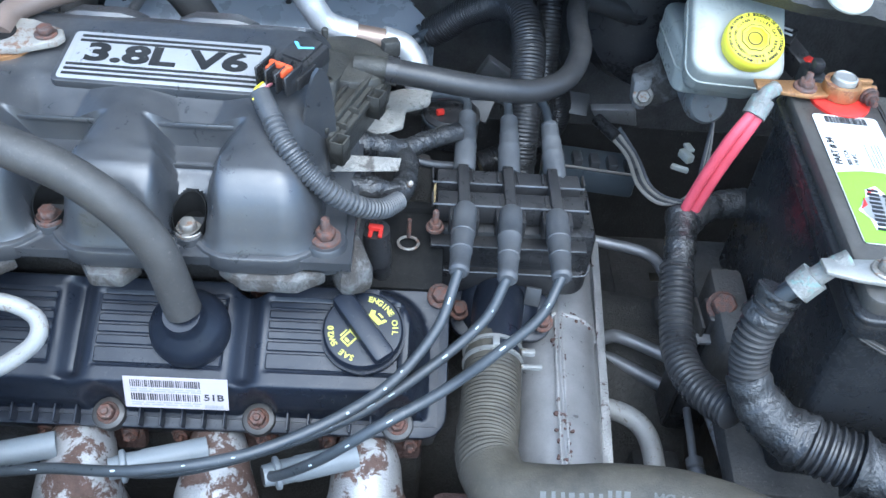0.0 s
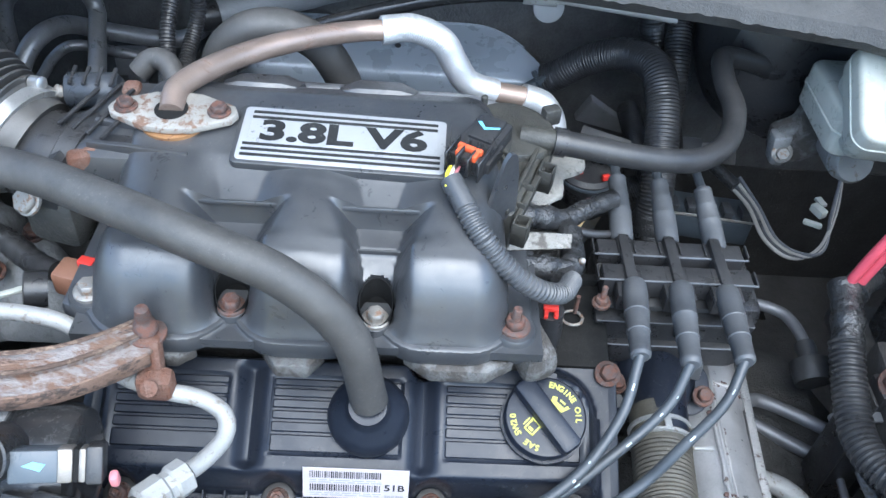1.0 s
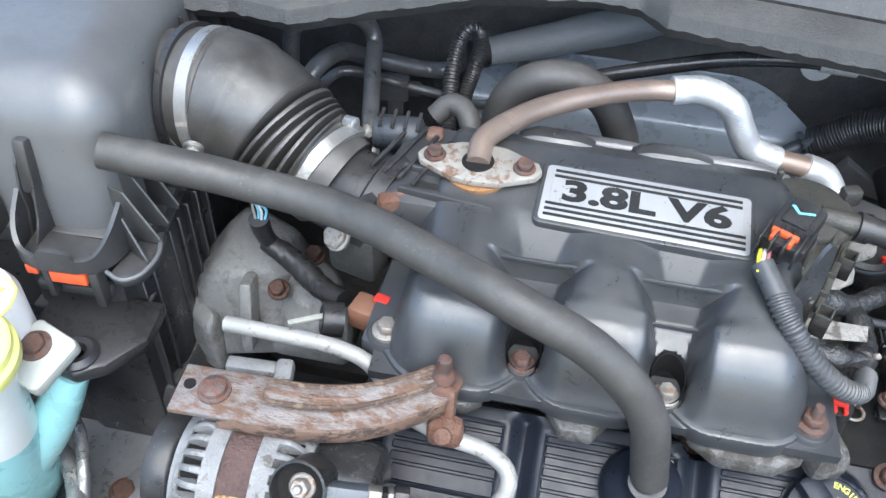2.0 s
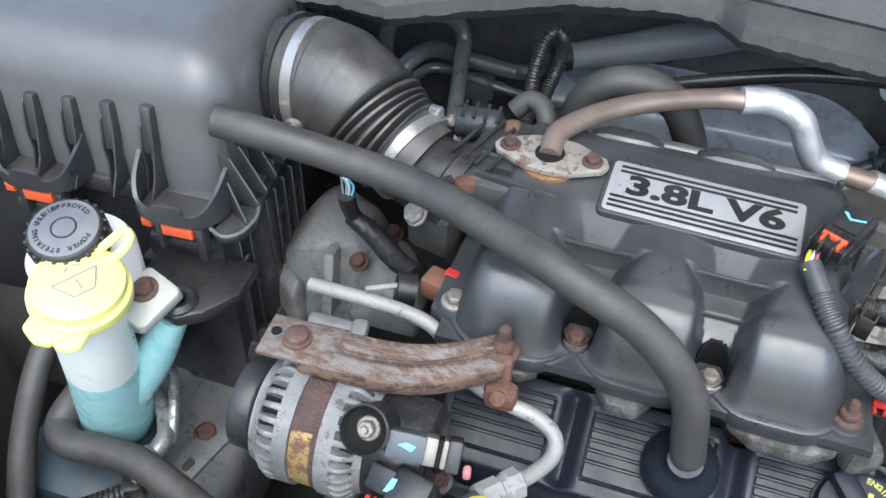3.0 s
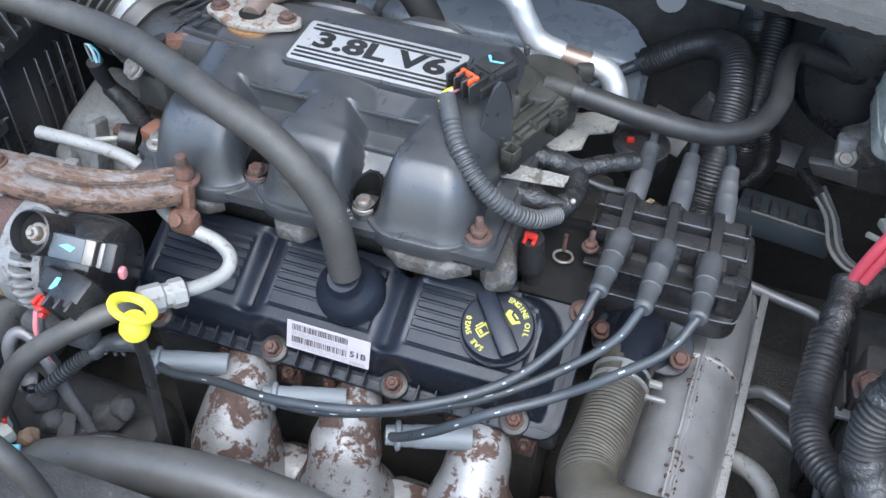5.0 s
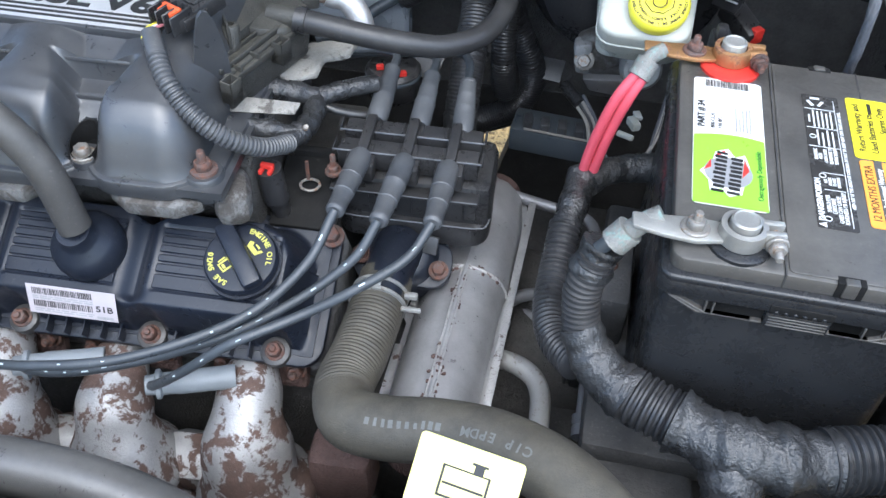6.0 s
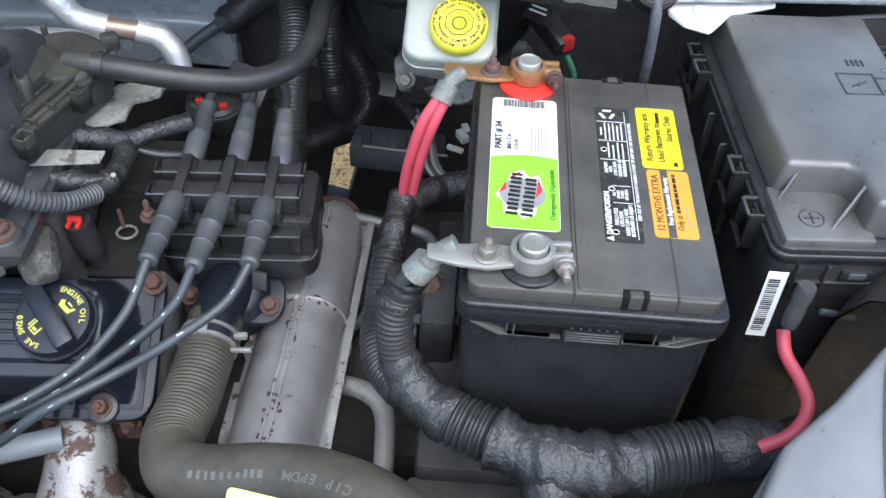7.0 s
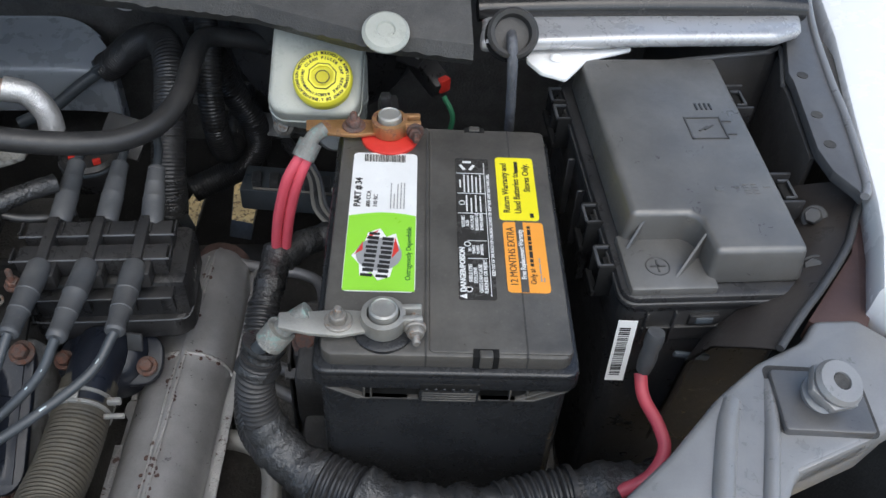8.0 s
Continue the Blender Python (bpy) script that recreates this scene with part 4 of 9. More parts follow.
part("end_skirt", moved(joined(box((-0.034, -0.058, -0.040), (0.004, 0.056, 0.000), 0.004)), RIM), "end_black", intake, "black skirt below the rim")
part("end_rail", moved(box((-0.004, -0.060, 0.000), (0.000, 0.056, 0.0055), 0.0012), RIM), "end_black", intake, "raised rim")
part("end_rail", moved(box((0.004, -0.058, -0.008), (0.0095, 0.054, -0.002), 0.0012), RIM), "end_black", intake, "raised rim")
part("end_rail", moved(box((-0.016, -0.054, -0.001), (-0.0135, 0.050, 0.0035), 0.0008), RIM), "end_black", intake, "raised rim")
for y in (-0.063, 0.006):
    part("clip_box", moved(joined(box((0.006, y - 0.007, -0.018), (0.0075, y + 0.007, 0.003), 0.0005), box((0.0165, y - 0.007, -0.018), (0.018, y + 0.007, 0.003), 0.0005), box((0.006, y - 0.007, -0.018), (0.018, y - 0.0055, 0.003), 0.0005), box((0.006, y + 0.0055, -0.018), (0.018, y + 0.007, 0.003), 0.0005), box((0.006, y - 0.007, -0.018), (0.018, y + 0.007, -0.006), 0.0005)), RIM), "end_black", intake, "hollow moulded clip")
for y in (-0.045, -0.022, 0.028, 0.048):
    part("end_rib", moved(box((-0.004, y, -0.008), (0.009, y + 0.002, 0.003), 0.0005), RIM), "end_black", intake)
part("end_post", lathe([(0.0085, -0.034), (0.0078, 0.010), (0.0065, 0.012), (0.0035, 0.0125), (0.0030, 0.004)], 20, pose(-0.066, 0.588, 0.852, -6, 4, 0)), "end_black", intake, "hollow upright post")
part("post_web", block((-0.071, 0.592, 0.848), (0.003, 0.030, 0.040), 0.001, rz=30), "end_black", intake)
part("valve_dome", lathe([(0.038, -0.030), (0.038, -0.002), (0.0358, 0.002), (0.028, 0.0042), (0.013, 0.0052), (0.004, 0.0052)], 44, pose(-0.052, 0.648, 0.8455, 0, 5, 0)), "end_black", intake, "round dusty black valve lid")
part("dome_peg", lathe([(0.003, 0), (0.003, 0.012), (0.002, 0.013)], 10, pose(-0.076, 0.676, 0.846)), "end_black", intake)
part("valve_lug", block((-0.018, 0.672, 0.846), (0.016, 0.012, 0.016), 0.003, rz=20), "end_black", intake)
part("hose_spout", tube([(-0.046, 0.638, 0.847), (-0.014, 0.631, 0.849)], 0.0100, 16), "end_black", intake)

# Pressure sensor connector with its red lock.
sensor = thing("sensor_connector", (-0.09, 0.56, 0.88), "black sensor plug with an orange-red lock tab", "connector")
SC = Matrix.Translation((-0.088, 0.562, 0.894)) @ pose(0, 0, 0, 4, 0, -28) @ Matrix.Diagonal((0.78, 0.82, 0.8, 1))
part("housing", moved(box((-0.018, -0.026, -0.014), (0.018, 0.036, 0.004), 0.003), SC), "black", sensor)
part("latch", moved(joined(box((-0.012, 0.000, 0.003), (0.012, 0.034, 0.007), 0.0015), box((-0.021, -0.020, -0.012), (-0.017, 0.010, 0.000), 0.001), box((0.017, -0.020, -0.012), (0.021, 0.010, 0.000), 0.001)), SC), "black", sensor)
for k in range(4):
    part("fin", moved(box((-0.018 + 0.011 * k, -0.034, -0.012), (-0.0155 + 0.011 * k, -0.006, 0.010), 0.0008, 1), SC), "black", sensor)
part("lock", joined(moved(box((-0.013, -0.019, 0.004), (0.012, -0.014, 0.010), 0.0015), SC), moved(box((-0.011, -0.027, 0.002), (-0.006, -0.015, 0.009), 0.0015), SC), moved(box((0.005, -0.027, 0.002), (0.010, -0.015, 0.009), 0.0015), SC)), "orange", sensor, "orange-red lock tab")
part("chalk_mark", moved(prism([(-0.012, 0.008), (-0.009, 0.010), (-0.002, 0.004), (0.010, 0.010), (0.011, 0.008), (-0.002, 0.001)], 0.0071, 0.0075, 0), SC @ pose(0, 0.012, 0)), "blue_mark", sensor, "blue chalk tick")
for k, c in enumerate(("yellow", "white", "pink")):
    part("lead", tube([(-0.108 + 0.003 * k, 0.545, 0.886), (-0.111 + 0.003 * k, 0.532, 0.889), (-0.111 + 0.002 * k, 0.522, 0.886)], 0.0014, 6), c, sensor)

# ---- pipes, hoses and looms over the engine ----
def hose(name, pts, r, material, label, category="hose", seg=16, **kw):
    return alone(name, tube(pts, r, seg, **kw), material, label, category)


breather = thing("breather_hose", (-0.157, 0.423, 0.75), "thick grey-black rubber breather hose from air box to valve cover", "hose")
part("hose", tube([(-0.575, 0.510, 0.912), (-0.54, 0.514, 0.906), (-0.48, 0.522, 0.893), (-0.401, 0.514, 0.887), (-0.33, 0.476, 0.897), (-0.268, 0.444, 0.900), (-0.211, 0.434, 0.877), (-0.172, 0.430, 0.830), (-0.157, 0.425, 0.765)], 0.0135, 22, 0.005), "rubber", breather)
part("boot", lathe([(0.0285, -0.008), (0.0300, 0.000), (0.0305, 0.008), (0.0290, 0.016), (0.0245, 0.023), (0.0180, 0.0275), (0.0160, 0.031), (0.0142, 0.036), (0.0137, 0.040), (0.012, 0.040)], 36, frame_of((-0.158, 0.437, 0.728), (0, -0.40, 0.92))), "cover", breather, "black rubber grommet boot")

egr = thing("egr_pipe", (-0.316, 0.60, 0.88), "browned steel recirculation pipe with a ringed silver foil sleeve", "pipe")
EGR = [(-0.316, 0.592, 0.884), (-0.314, 0.622, 0.889), (-0.282, 0.676, 0.882), (-0.234, 0.718, 0.877), (-0.190, 0.748, 0.870), (-0.160, 0.757, 0.868)]
part("bare_pipe", tube(EGR, 0.0095, 18), "brown_pipe", egr)
part("foil_sleeve", tube([(-0.168, 0.756, 0.868), (-0.140, 0.763, 0.868), (-0.113, 0.764, 0.856), (-0.098, 0.764, 0.832), (-0.084, 0.765, 0.812), (-0.058, 0.768, 0.801)], lambda s, u: 0.0128 + 0.00013 * math.sin(s / 0.0022 * 6.283) + 0.0005 * noise.noise((s / 0.012, 0.1, 0)), 22, 0.0006), "foil", egr, "ringed silver foil sleeve")
part("collar", tube([(-0.062, 0.768, 0.802), (-0.025, 0.773, 0.794)], 0.0105, 18), "brown_pipe", egr)
part("foil_sleeve", tube([(-0.030, 0.773, 0.795), (-0.008, 0.776, 0.786), (0.006, 0.772, 0.766), (0.008, 0.768, 0.745)], lambda s, u: 0.0128 + 0.00013 * math.sin(s / 0.0022 * 6.283) + 0.0005 * noise.noise((s / 0.012, 0.1, 0)), 22, 0.0006), "foil", egr, "ringed silver foil sleeve")
FL = Matrix.Translation((-0.315, 0.594, 0.880)) @ pose(0, 0, 0, 2, -2, -3)
flange_outline = [(0.045, -0.008), (0.049, 0.0), (0.045, 0.009), (0.018, 0.021), (0.0, 0.023), (-0.018, 0.021), (-0.045, 0.009), (-0.049, 0.0), (-0.045, -0.008), (-0.018, -0.021), (0.0, -0.023), (0.018, -0.021)]
part("flange", moved(prism(flange_outline, 0.0, 0.006, 0.0015), FL), "flange", egr, "rust-stained pale flange plate")
# Black disc on the flange: the hole's shade is put into its colour.
part("pipe_hole", lathe([(0.0125, 0.0055), (0.0125, 0.0066), (0.0100, 0.0066)], 26, FL @ pose(-0.001, 0.0, 0)), "black_and_shade", egr, "black disc painting the shade round the pipe")
part("flange_seat", lathe([(0.026, -0.014), (0.026, -0.001), (0.022, 0.0)], 30, FL), "copper", egr)
for x in (0.035, -0.035):
    part("bolt", hexbolt(FL @ Vector((x, 0, 0.007)), (0, 0, 1), 0.0065, 0.006, 1.35), "bolt", egr, "rusty flange bolt")
part("clip", block((-0.062, 0.764, 0.793), (0.006, 0.016, 0.022), 0.001), "brown_pipe", egr)

purge = thing("purge_hose", (-0.04, 0.632, 0.84), "black rubber hose looping from the intake manifold", "hose")
part("collar", tube([(-0.020, 0.6305, 0.8495), (-0.010, 0.630, 0.8485)], 0.0122, 18), "black", purge, "black hose collar")
part("hose", tube([(-0.016, 0.6305, 0.849), (0.008, 0.628, 0.847), (0.046, 0.628, 0.841), (0.082, 0.635, 0.833), (0.115, 0.65, 0.825), (0.145, 0.679, 0.823), (0.161, 0.722, 0.827), (0.163, 0.773, 0.828), (0.173, 0.815, 0.828), (0.215, 0.833, 0.812), (0.235, 0.84, 0.800)], 0.0105, 18), "purge_rubber", purge)
servo = alone("hose_union", lathe([(0.019, -0.02), (0.019, 0.012), (0.016, 0.018), (0.008, 0.019)], 24, frame_of((0.238, 0.85, 0.80), (0, -0.6, 0.8))), "black", "round black plastic hose union", "union")

# Ignition coil pack with six plug leads.
coil = thing("coil_pack", (0.093, 0.58, 0.70), "black ignition coil pack with ribbed bars", "coil pack")
part("body", box((0.030, 0.548, 0.690), (0.172, 0.625, 0.745), 0.010), "black", coil)
part("base", prism(rounded(0.146, 0.070, 0.020, at=(0.099, 0.576)), 0.676, 0.702, 0.004), "black", coil)
for y, z in ((0.598, 0.755), (0.566, 0.757)):
    part("bar", block((0.093, y, z), (0.128, 0.020, 0.020), 0.002), "black", coil)
    for x, w in ((0.036, 0.022), (0.072, 0.030), (0.112, 0.030), (0.149, 0.022)):
        part("top_edge", block((x, y - 0.0102, z + 0.0105), (w, 0.0014, 0.0018), 0.0004), "edge_shine", coil, "worn and shiny upper edge")
for x in (0.052, 0.092, 0.132):
    part("tower_rib", block((x, 0.582, 0.760), (0.010, 0.055, 0.022), 0.002), "black", coil)
    part("tower_foot", block((x, 0.548, 0.757), (0.026, 0.018, 0.018), 0.002), "black", coil)
    # Dark blocks in place of notches, whose shade is put into the colour.
    for dx in (-0.017, 0.017):
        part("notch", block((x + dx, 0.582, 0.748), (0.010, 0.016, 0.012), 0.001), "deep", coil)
part("front_shelf", block((0.093, 0.5425, 0.737), (0.136, 0.014, 0.004), 0.001), "black", coil, "ledge below the towers")
part("shelf_edge", block((0.093, 0.5352, 0.7388), (0.134, 0.0010, 0.0012), 0.0003), "edge_shine", coil)
part("base_edge", tube([(0.028, 0.560, 0.7025), (0.030, 0.546, 0.7025), (0.040, 0.5412, 0.7025), (0.100, 0.5408, 0.7025), (0.158, 0.5412, 0.7025), (0.169, 0.547, 0.7025), (0.1715, 0.560, 0.7025)], 0.0008, 6), "edge_shine", coil)
for x in (0.031, 0.072, 0.112, 0.153):
    part("panel", block((x, 0.5455, 0.722), (0.026 if 0.04 < x < 0.14 else 0.012, 0.005, 0.022), 0.001), "black", coil)
for x in (0.036, 0.072, 0.112, 0.149):
    for y in (0.566, 0.598):
        for dx in (-0.011, 0.011):
            part("cell_wall", block((x + dx, y, 0.7645), (0.0018, 0.015, 0.006), 0.0005), "black", coil)
part("stud", hexbolt((0.028, 0.544, 0.752), (0, 0, 1), 0.006, 0.006, 1.3, 0.012), "bolt", coil, "rusty mounting stud")


def lead_boot(name, a, b, label):
    """A tapered rubber boot with two collars from tower a to wire end b."""
    a, b = Vector(a), Vector(b)
    l = (b - a).length
    return part(name, lathe([(0.0085, -0.012), (0.0100, -0.009), (0.0102, 0.004), (0.0101, l * 0.30), (0.0104, l * 0.31), (0.0104, l * 0.33), (0.0098, l * 0.34), (0.0091, l * 0.60), (0.0094, l * 0.61), (0.0094, l * 0.63), (0.0087, l * 0.64), (0.0080, l * 0.90), (0.0084, l * 0.91), (0.0081, l * 0.97), (0.0062, l), (0.0035, l)], 22, frame_of(a, b - a)), "boot", None, label)


LEADS = [
    ((0.052, 0.540, 0.768), (0.046, 0.474, 0.768), [(0.046, 0.476, 0.768), (0.029, 0.434, 0.742), (-0.015, 0.388, 0.720), (-0.095, 0.345, 0.708), (-0.178, 0.332, 0.697), (-0.25, 0.345, 0.674), (-0.300, 0.350, 0.658), (-0.330, 0.360, 0.652)]),
    ((0.091, 0.540, 0.767), (0.084, 0.468, 0.768), [(0.084, 0.470, 0.768), (0.067, 0.446, 0.744), (0.024, 0.416, 0.718), (-0.031, 0.380, 0.703), (-0.09, 0.362, 0.685), (-0.147, 0.350, 0.672), (-0.190, 0.352, 0.660), (-0.211, 0.361, 0.652)]),
    ((0.131, 0.540, 0.765), (0.128, 0.474, 0.767), [(0.128, 0.476, 0.766), (0.111, 0.448, 0.750), (0.073, 0.413, 0.742), (0.033, 0.377, 0.742), (-0.009, 0.353, 0.733), (-0.05, 0.346, 0.699), (-0.084, 0.352, 0.664), (-0.094, 0.360, 0.652)]),
]
for a, b, pts in LEADS:
    lead = thing("plug_lead", b, "grey ignition lead with a rubber boot at the coil", "plug lead", "leads of the coil pack")
    bt = lead_boot("boot", a, b, "grey rubber boot with moulded collars")
    bt.parent, bt.matrix_parent_inverse = lead, lead.matrix_basis.inverted()
    part("wire", tube(pts, 0.0042, 12), "wire", lead)
    line = glide(pts, 0.008)
    rnd = random.Random(int(b[0] * 1000))
    for k in range(3, len(line) - 2, 2):
        if rnd.random() < 0.6:
            continue
        d = (line[k + 1] - line[k]).normalized()
        n = (Vector((0, -0.6, 0.8)) - d * d.dot(Vector((0, -0.6, 0.8)))).normalized()
        m = Matrix((d, n.cross(d), n)).transposed().to_4x4()
        m.translation = line[k] + n * 0.0039
        part("print_mark", moved(block((0, rnd.uniform(-0.001, 0.001), 0), (rnd.uniform(0.002, 0.008), rnd.uniform(0.0008, 0.0018), 0.0012), 0.0003, seg=1), m), "print_blue", lead)
for a, b, pts in (((0.054, 0.622, 0.762), (0.057, 0.684, 0.772), [(0.057, 0.682, 0.772), (0.055, 0.71, 0.770), (0.03, 0.73, 0.76), (-0.02, 0.735, 0.75)]),
                  ((0.095, 0.622, 0.761), (0.097, 0.683, 0.770), [(0.097, 0.682, 0.770), (0.095, 0.715, 0.768), (0.07, 0.74, 0.755), (0.0, 0.75, 0.74)]),
                  ((0.136, 0.616, 0.762), (0.134, 0.670, 0.775), [(0.134, 0.669, 0.775), (0.13, 0.705, 0.775), (0.11, 0.74, 0.76), (0.03, 0.77, 0.73)])):
    lead = thing("plug_lead", b, "grey ignition lead running behind the engine", "plug lead", "leads of the coil pack")
    bt = lead_boot("boot", a, b, "grey rubber boot with moulded collars")
    bt.parent, bt.matrix_parent_inverse = lead, lead.matrix_basis.inverted()
    part("wire", tube(pts, 0.0042, 12), "wire", lead)

# Injector loom over the intake manifold's end.
loom = thing("injector_loom", (-0.03, 0.53, 0.78), "dusty ribbed loom and taped branches beside the intake manifold", "wiring loom")
part("ribbed_tube", tube([(-0.099, 0.516, 0.879), (-0.092, 0.504, 0.872), (-0.083, 0.494, 0.864), (-0.069, 0.486, 0.850), (-0.052, 0.482, 0.836), (-0.034, 0.487, 0.821), (-0.017, 0.503, 0.805), (-0.005, 0.530, 0.790)], ringed(0.0076, 0.0007, 0.0040), 14, 0.001), "dusty_loom", loom, "split ribbed tube")
part("bare_sleeve", tube([(-0.108, 0.531, 0.886), (-0.103, 0.522, 0.882), (-0.097, 0.512, 0.8775)], 0.0080, 16, 0.002), "dusty_loom", loom, "smooth slit sleeve end")
part("taped_branch", tube([(-0.012, 0.530, 0.787), (-0.002, 0.552, 0.784), (0.002, 0.582, 0.781), (-0.002, 0.611, 0.780)], lumpy(0.0098, 0.25, 0.012), 24, 0.002, crumple=0.11), "tape", loom)
part("taped_branch", tube([(-0.002, 0.611, 0.780), (-0.024, 0.604, 0.789), (-0.048, 0.597, 0.795), (-0.066, 0.592, 0.796)], lumpy(0.0105, 0.3, 0.012, 3), 24, 0.002, crumple=0.11), "tape", loom)
part("taped_branch", tube([(-0.004, 0.609, 0.780), (0.016, 0.624, 0.781), (0.034, 0.637, 0.780), (0.047, 0.646, 0.778)], lumpy(0.0085, 0.2, 0.012, 5), 24, 0.002, crumple=0.08), "tape", loom)
part("taped_branch", tube([(-0.004, 0.548, 0.786), (-0.024, 0.543, 0.791), (-0.046, 0.540, 0.795), (-0.068, 0.538, 0.797)], lumpy(0.0090, 0.35, 0.010, 8), 24, 0.002, crumple=0.13), "tape", loom, "wrinkled taped branch")
part("thin_lead", tube([(0.000, 0.612, 0.772), (0.020, 0.612, 0.766), (0.042, 0.618, 0.760), (0.060, 0.632, 0.752)], 0.0040, 10), "loom", loom)
part("cap", lathe([(0.0028, 0), (0.0028, 0.004), (0.002, 0.005)], 14, frame_of((0.004, 0.551, 0.791), (0.3, -0.5, 0.8))), "grey_bolt", loom, "small pale plug")
part("tag", moved(prism([(-0.032, -0.008), (0.030, -0.0075), (0.034, 0.006), (0.004, 0.0085), (-0.028, 0.010)], 0, 0.0012, 0.0004), Matrix.Translation((-0.036, 0.556, 0.8055)) @ pose(0, 0, 0, 12, 4, 10)), "pale_mat", loom, "dirty white loom tag")
def torn_mat():
    """A thick torn strip that runs from under the end housing out to the leads."""
    out = [(-0.050, 0.612), (-0.030, 0.600), (-0.004, 0.624), (0.000, 0.648), (0.020, 0.664), (0.022, 0.684), (-0.004, 0.682), (-0.022, 0.672), (-0.034, 0.650)]
    bm = prism(out, 0.792, 0.800, 0.003)
    bmesh.ops.subdivide_edges(bm, edges=bm.edges[:], cuts=2, use_grid_fill=True)
    for v in bm.verts:
        v.co.z += 0.004 * noise.noise(v.co * 55)
        v.co.x += 0.002 * noise.noise(v.co * 120)
    return bm


alone("heat_mat", torn_mat(), "pale_mat", "torn pale heat mat beside the intake", "heat mat")
injector = thing("injector_plug", (0.019, 0.50, 0.74), "black fuel injector plug with a red lock", "connector")
part("lock", joined(block((-0.021, 0.512, 0.777), (0.012, 0.005, 0.005), 0.0012, rz=-6), block((-0.025, 0.508, 0.775), (0.0035, 0.009, 0.004), 0.001, rz=-6), block((-0.017, 0.508, 0.775), (0.0035, 0.009, 0.004), 0.001, rz=-6)), "red", injector, "red lock clip")
part("plug", tube([(-0.021, 0.514, 0.773), (-0.018, 0.516, 0.735), (-0.012, 0.52, 0.70)], lambda s, u: 0.0115 if u < 0.55 else 0.0085, 14), "black", injector)

# Upper radiator hose and its thermostat housing.
thermo = thing("thermostat_housing", (0.08, 0.52, 0.64), "black thermostat housing with rusty bolts", "thermostat housing")
part("dome", lathe([(0.037, -0.036), (0.037, -0.004), (0.034, 0.006), (0.026, 0.013), (0.012, 0.016)], 34, frame_of((0.092, 0.532, 0.668), (0, -0.42, 0.9))), "cover", thermo)
part("flange", moved(prism(rounded(0.094, 0.050, 0.020), -0.006, 0.004, 0.002), frame_of((0.094, 0.528, 0.662), (0, -0.42, 0.9))), "cover", thermo)
part("spout", tube([(0.091, 0.535, 0.676), (0.087, 0.502, 0.680), (0.085, 0.465, 0.676)], lambda s, u: 0.0235 - 0.002 * u, 26), "cover", thermo)
part("side_tab", block((0.120, 0.528, 0.688), (0.014, 0.004, 0.018), 0.001, rz=-12, rx=-20), "dark_plate", thermo, "grey metal tab")
for x, y in ((0.055, 0.522), (0.130, 0.512)):
    part("bolt", hexbolt((x, y, 0.672), (0, -0.42, 0.9), 0.0065, 0.007), "bolt", thermo, "rusty bolt")
rad = thing("radiator_hose", (0.085, 0.4, 0.60), "fat weathered grey-brown rubber radiator hose", "hose")
RAD = [(0.085, 0.490, 0.676), (0.082, 0.45, 0.672), (0.078, 0.405, 0.672), (0.074, 0.365, 0.678), (0.086, 0.332, 0.688), (0.118, 0.318, 0.702), (0.16, 0.312, 0.716), (0.205, 0.300, 0.728), (0.25, 0.274, 0.738), (0.285, 0.235, 0.74), (0.30, 0.19, 0.735), (0.305, 0.12, 0.72)]
part("hose", tube(RAD, lambda s, u: 0.0245 + (0.00045 * math.sin(s / 0.0042 * 2 * math.pi) if 0.035 < s < 0.14 else 0), 26, 0.0011), "old_rubber", rad)
part("clamp", joined(lathe([(0.0240, -0.0075), (0.0264, -0.0075), (0.0264, -0.0045), (0.0240, -0.0045)], 34, frame_of((0.083, 0.466, 0.674), (0.05, 1, 0.06))), lathe([(0.0240, 0.0045), (0.0264, 0.0045), (0.0264, 0.0075), (0.0240, 0.0075)], 34, frame_of((0.083, 0.466, 0.674), (0.05, 1, 0.06))), block((0.083, 0.466, 0.6995), (0.006, 0.012, 0.0022), 0.0008), block((0.112, 0.466, 0.684), (0.012, 0.006, 0.006), 0.0015), block((0.114, 0.452, 0.682), (0.018, 0.004, 0.004), 0.001)), "clamp_steel", rad, "dull steel spring clamp")
RUN = glide(RAD, 0.001)


def on_hose(k):
    """A frame on the hose's upper side, whose x runs back along the hose."""
    d = (RUN[k - 3] - RUN[k + 3]).normalized()
    up = Vector((0.0, -0.42, 0.9))
    n = (up - d * d.dot(up)).normalized()
    m = Matrix((d, n.cross(d), n)).transposed().to_4x4()
    m.translation = RUN[k] + n * 0.0246
    return m


k = min(range(len(RUN)), key=lambda q: abs(RUN[q].x - 0.232) if q > 150 else 9)
for ch in "CIP EPDM":
    if ch != " ":
        words(ch, 0.0095, on_hose(k), "print", "hose_ink", rad, bold=0.0002)
    k -= 7
rnd = random.Random(8)
for q in range(10):
    k -= 6
    part("print", moved(box((-0.0022, -0.0032 + rnd.uniform(0, 0.002), 0), (rnd.uniform(0.0, 0.002), 0.0030, 0.0003), 0), on_hose(k - 8)), "hose_ink", rad, smooth=False)

# Exhaust heat shield running back past the engine.
shield = thing("heat_shield", (0.15, 0.55, 0.5), "silver heat shield tube with rust-speckled seams", "heat shield")


def shield_half():
    """A half-round pressed sheet with a seam along its crown and flat flanges, swept along the pipe."""
    bm = bmesh.new()
    loops = []
    for j in range(37):
        y = 0.36 + 0.36 * j / 36
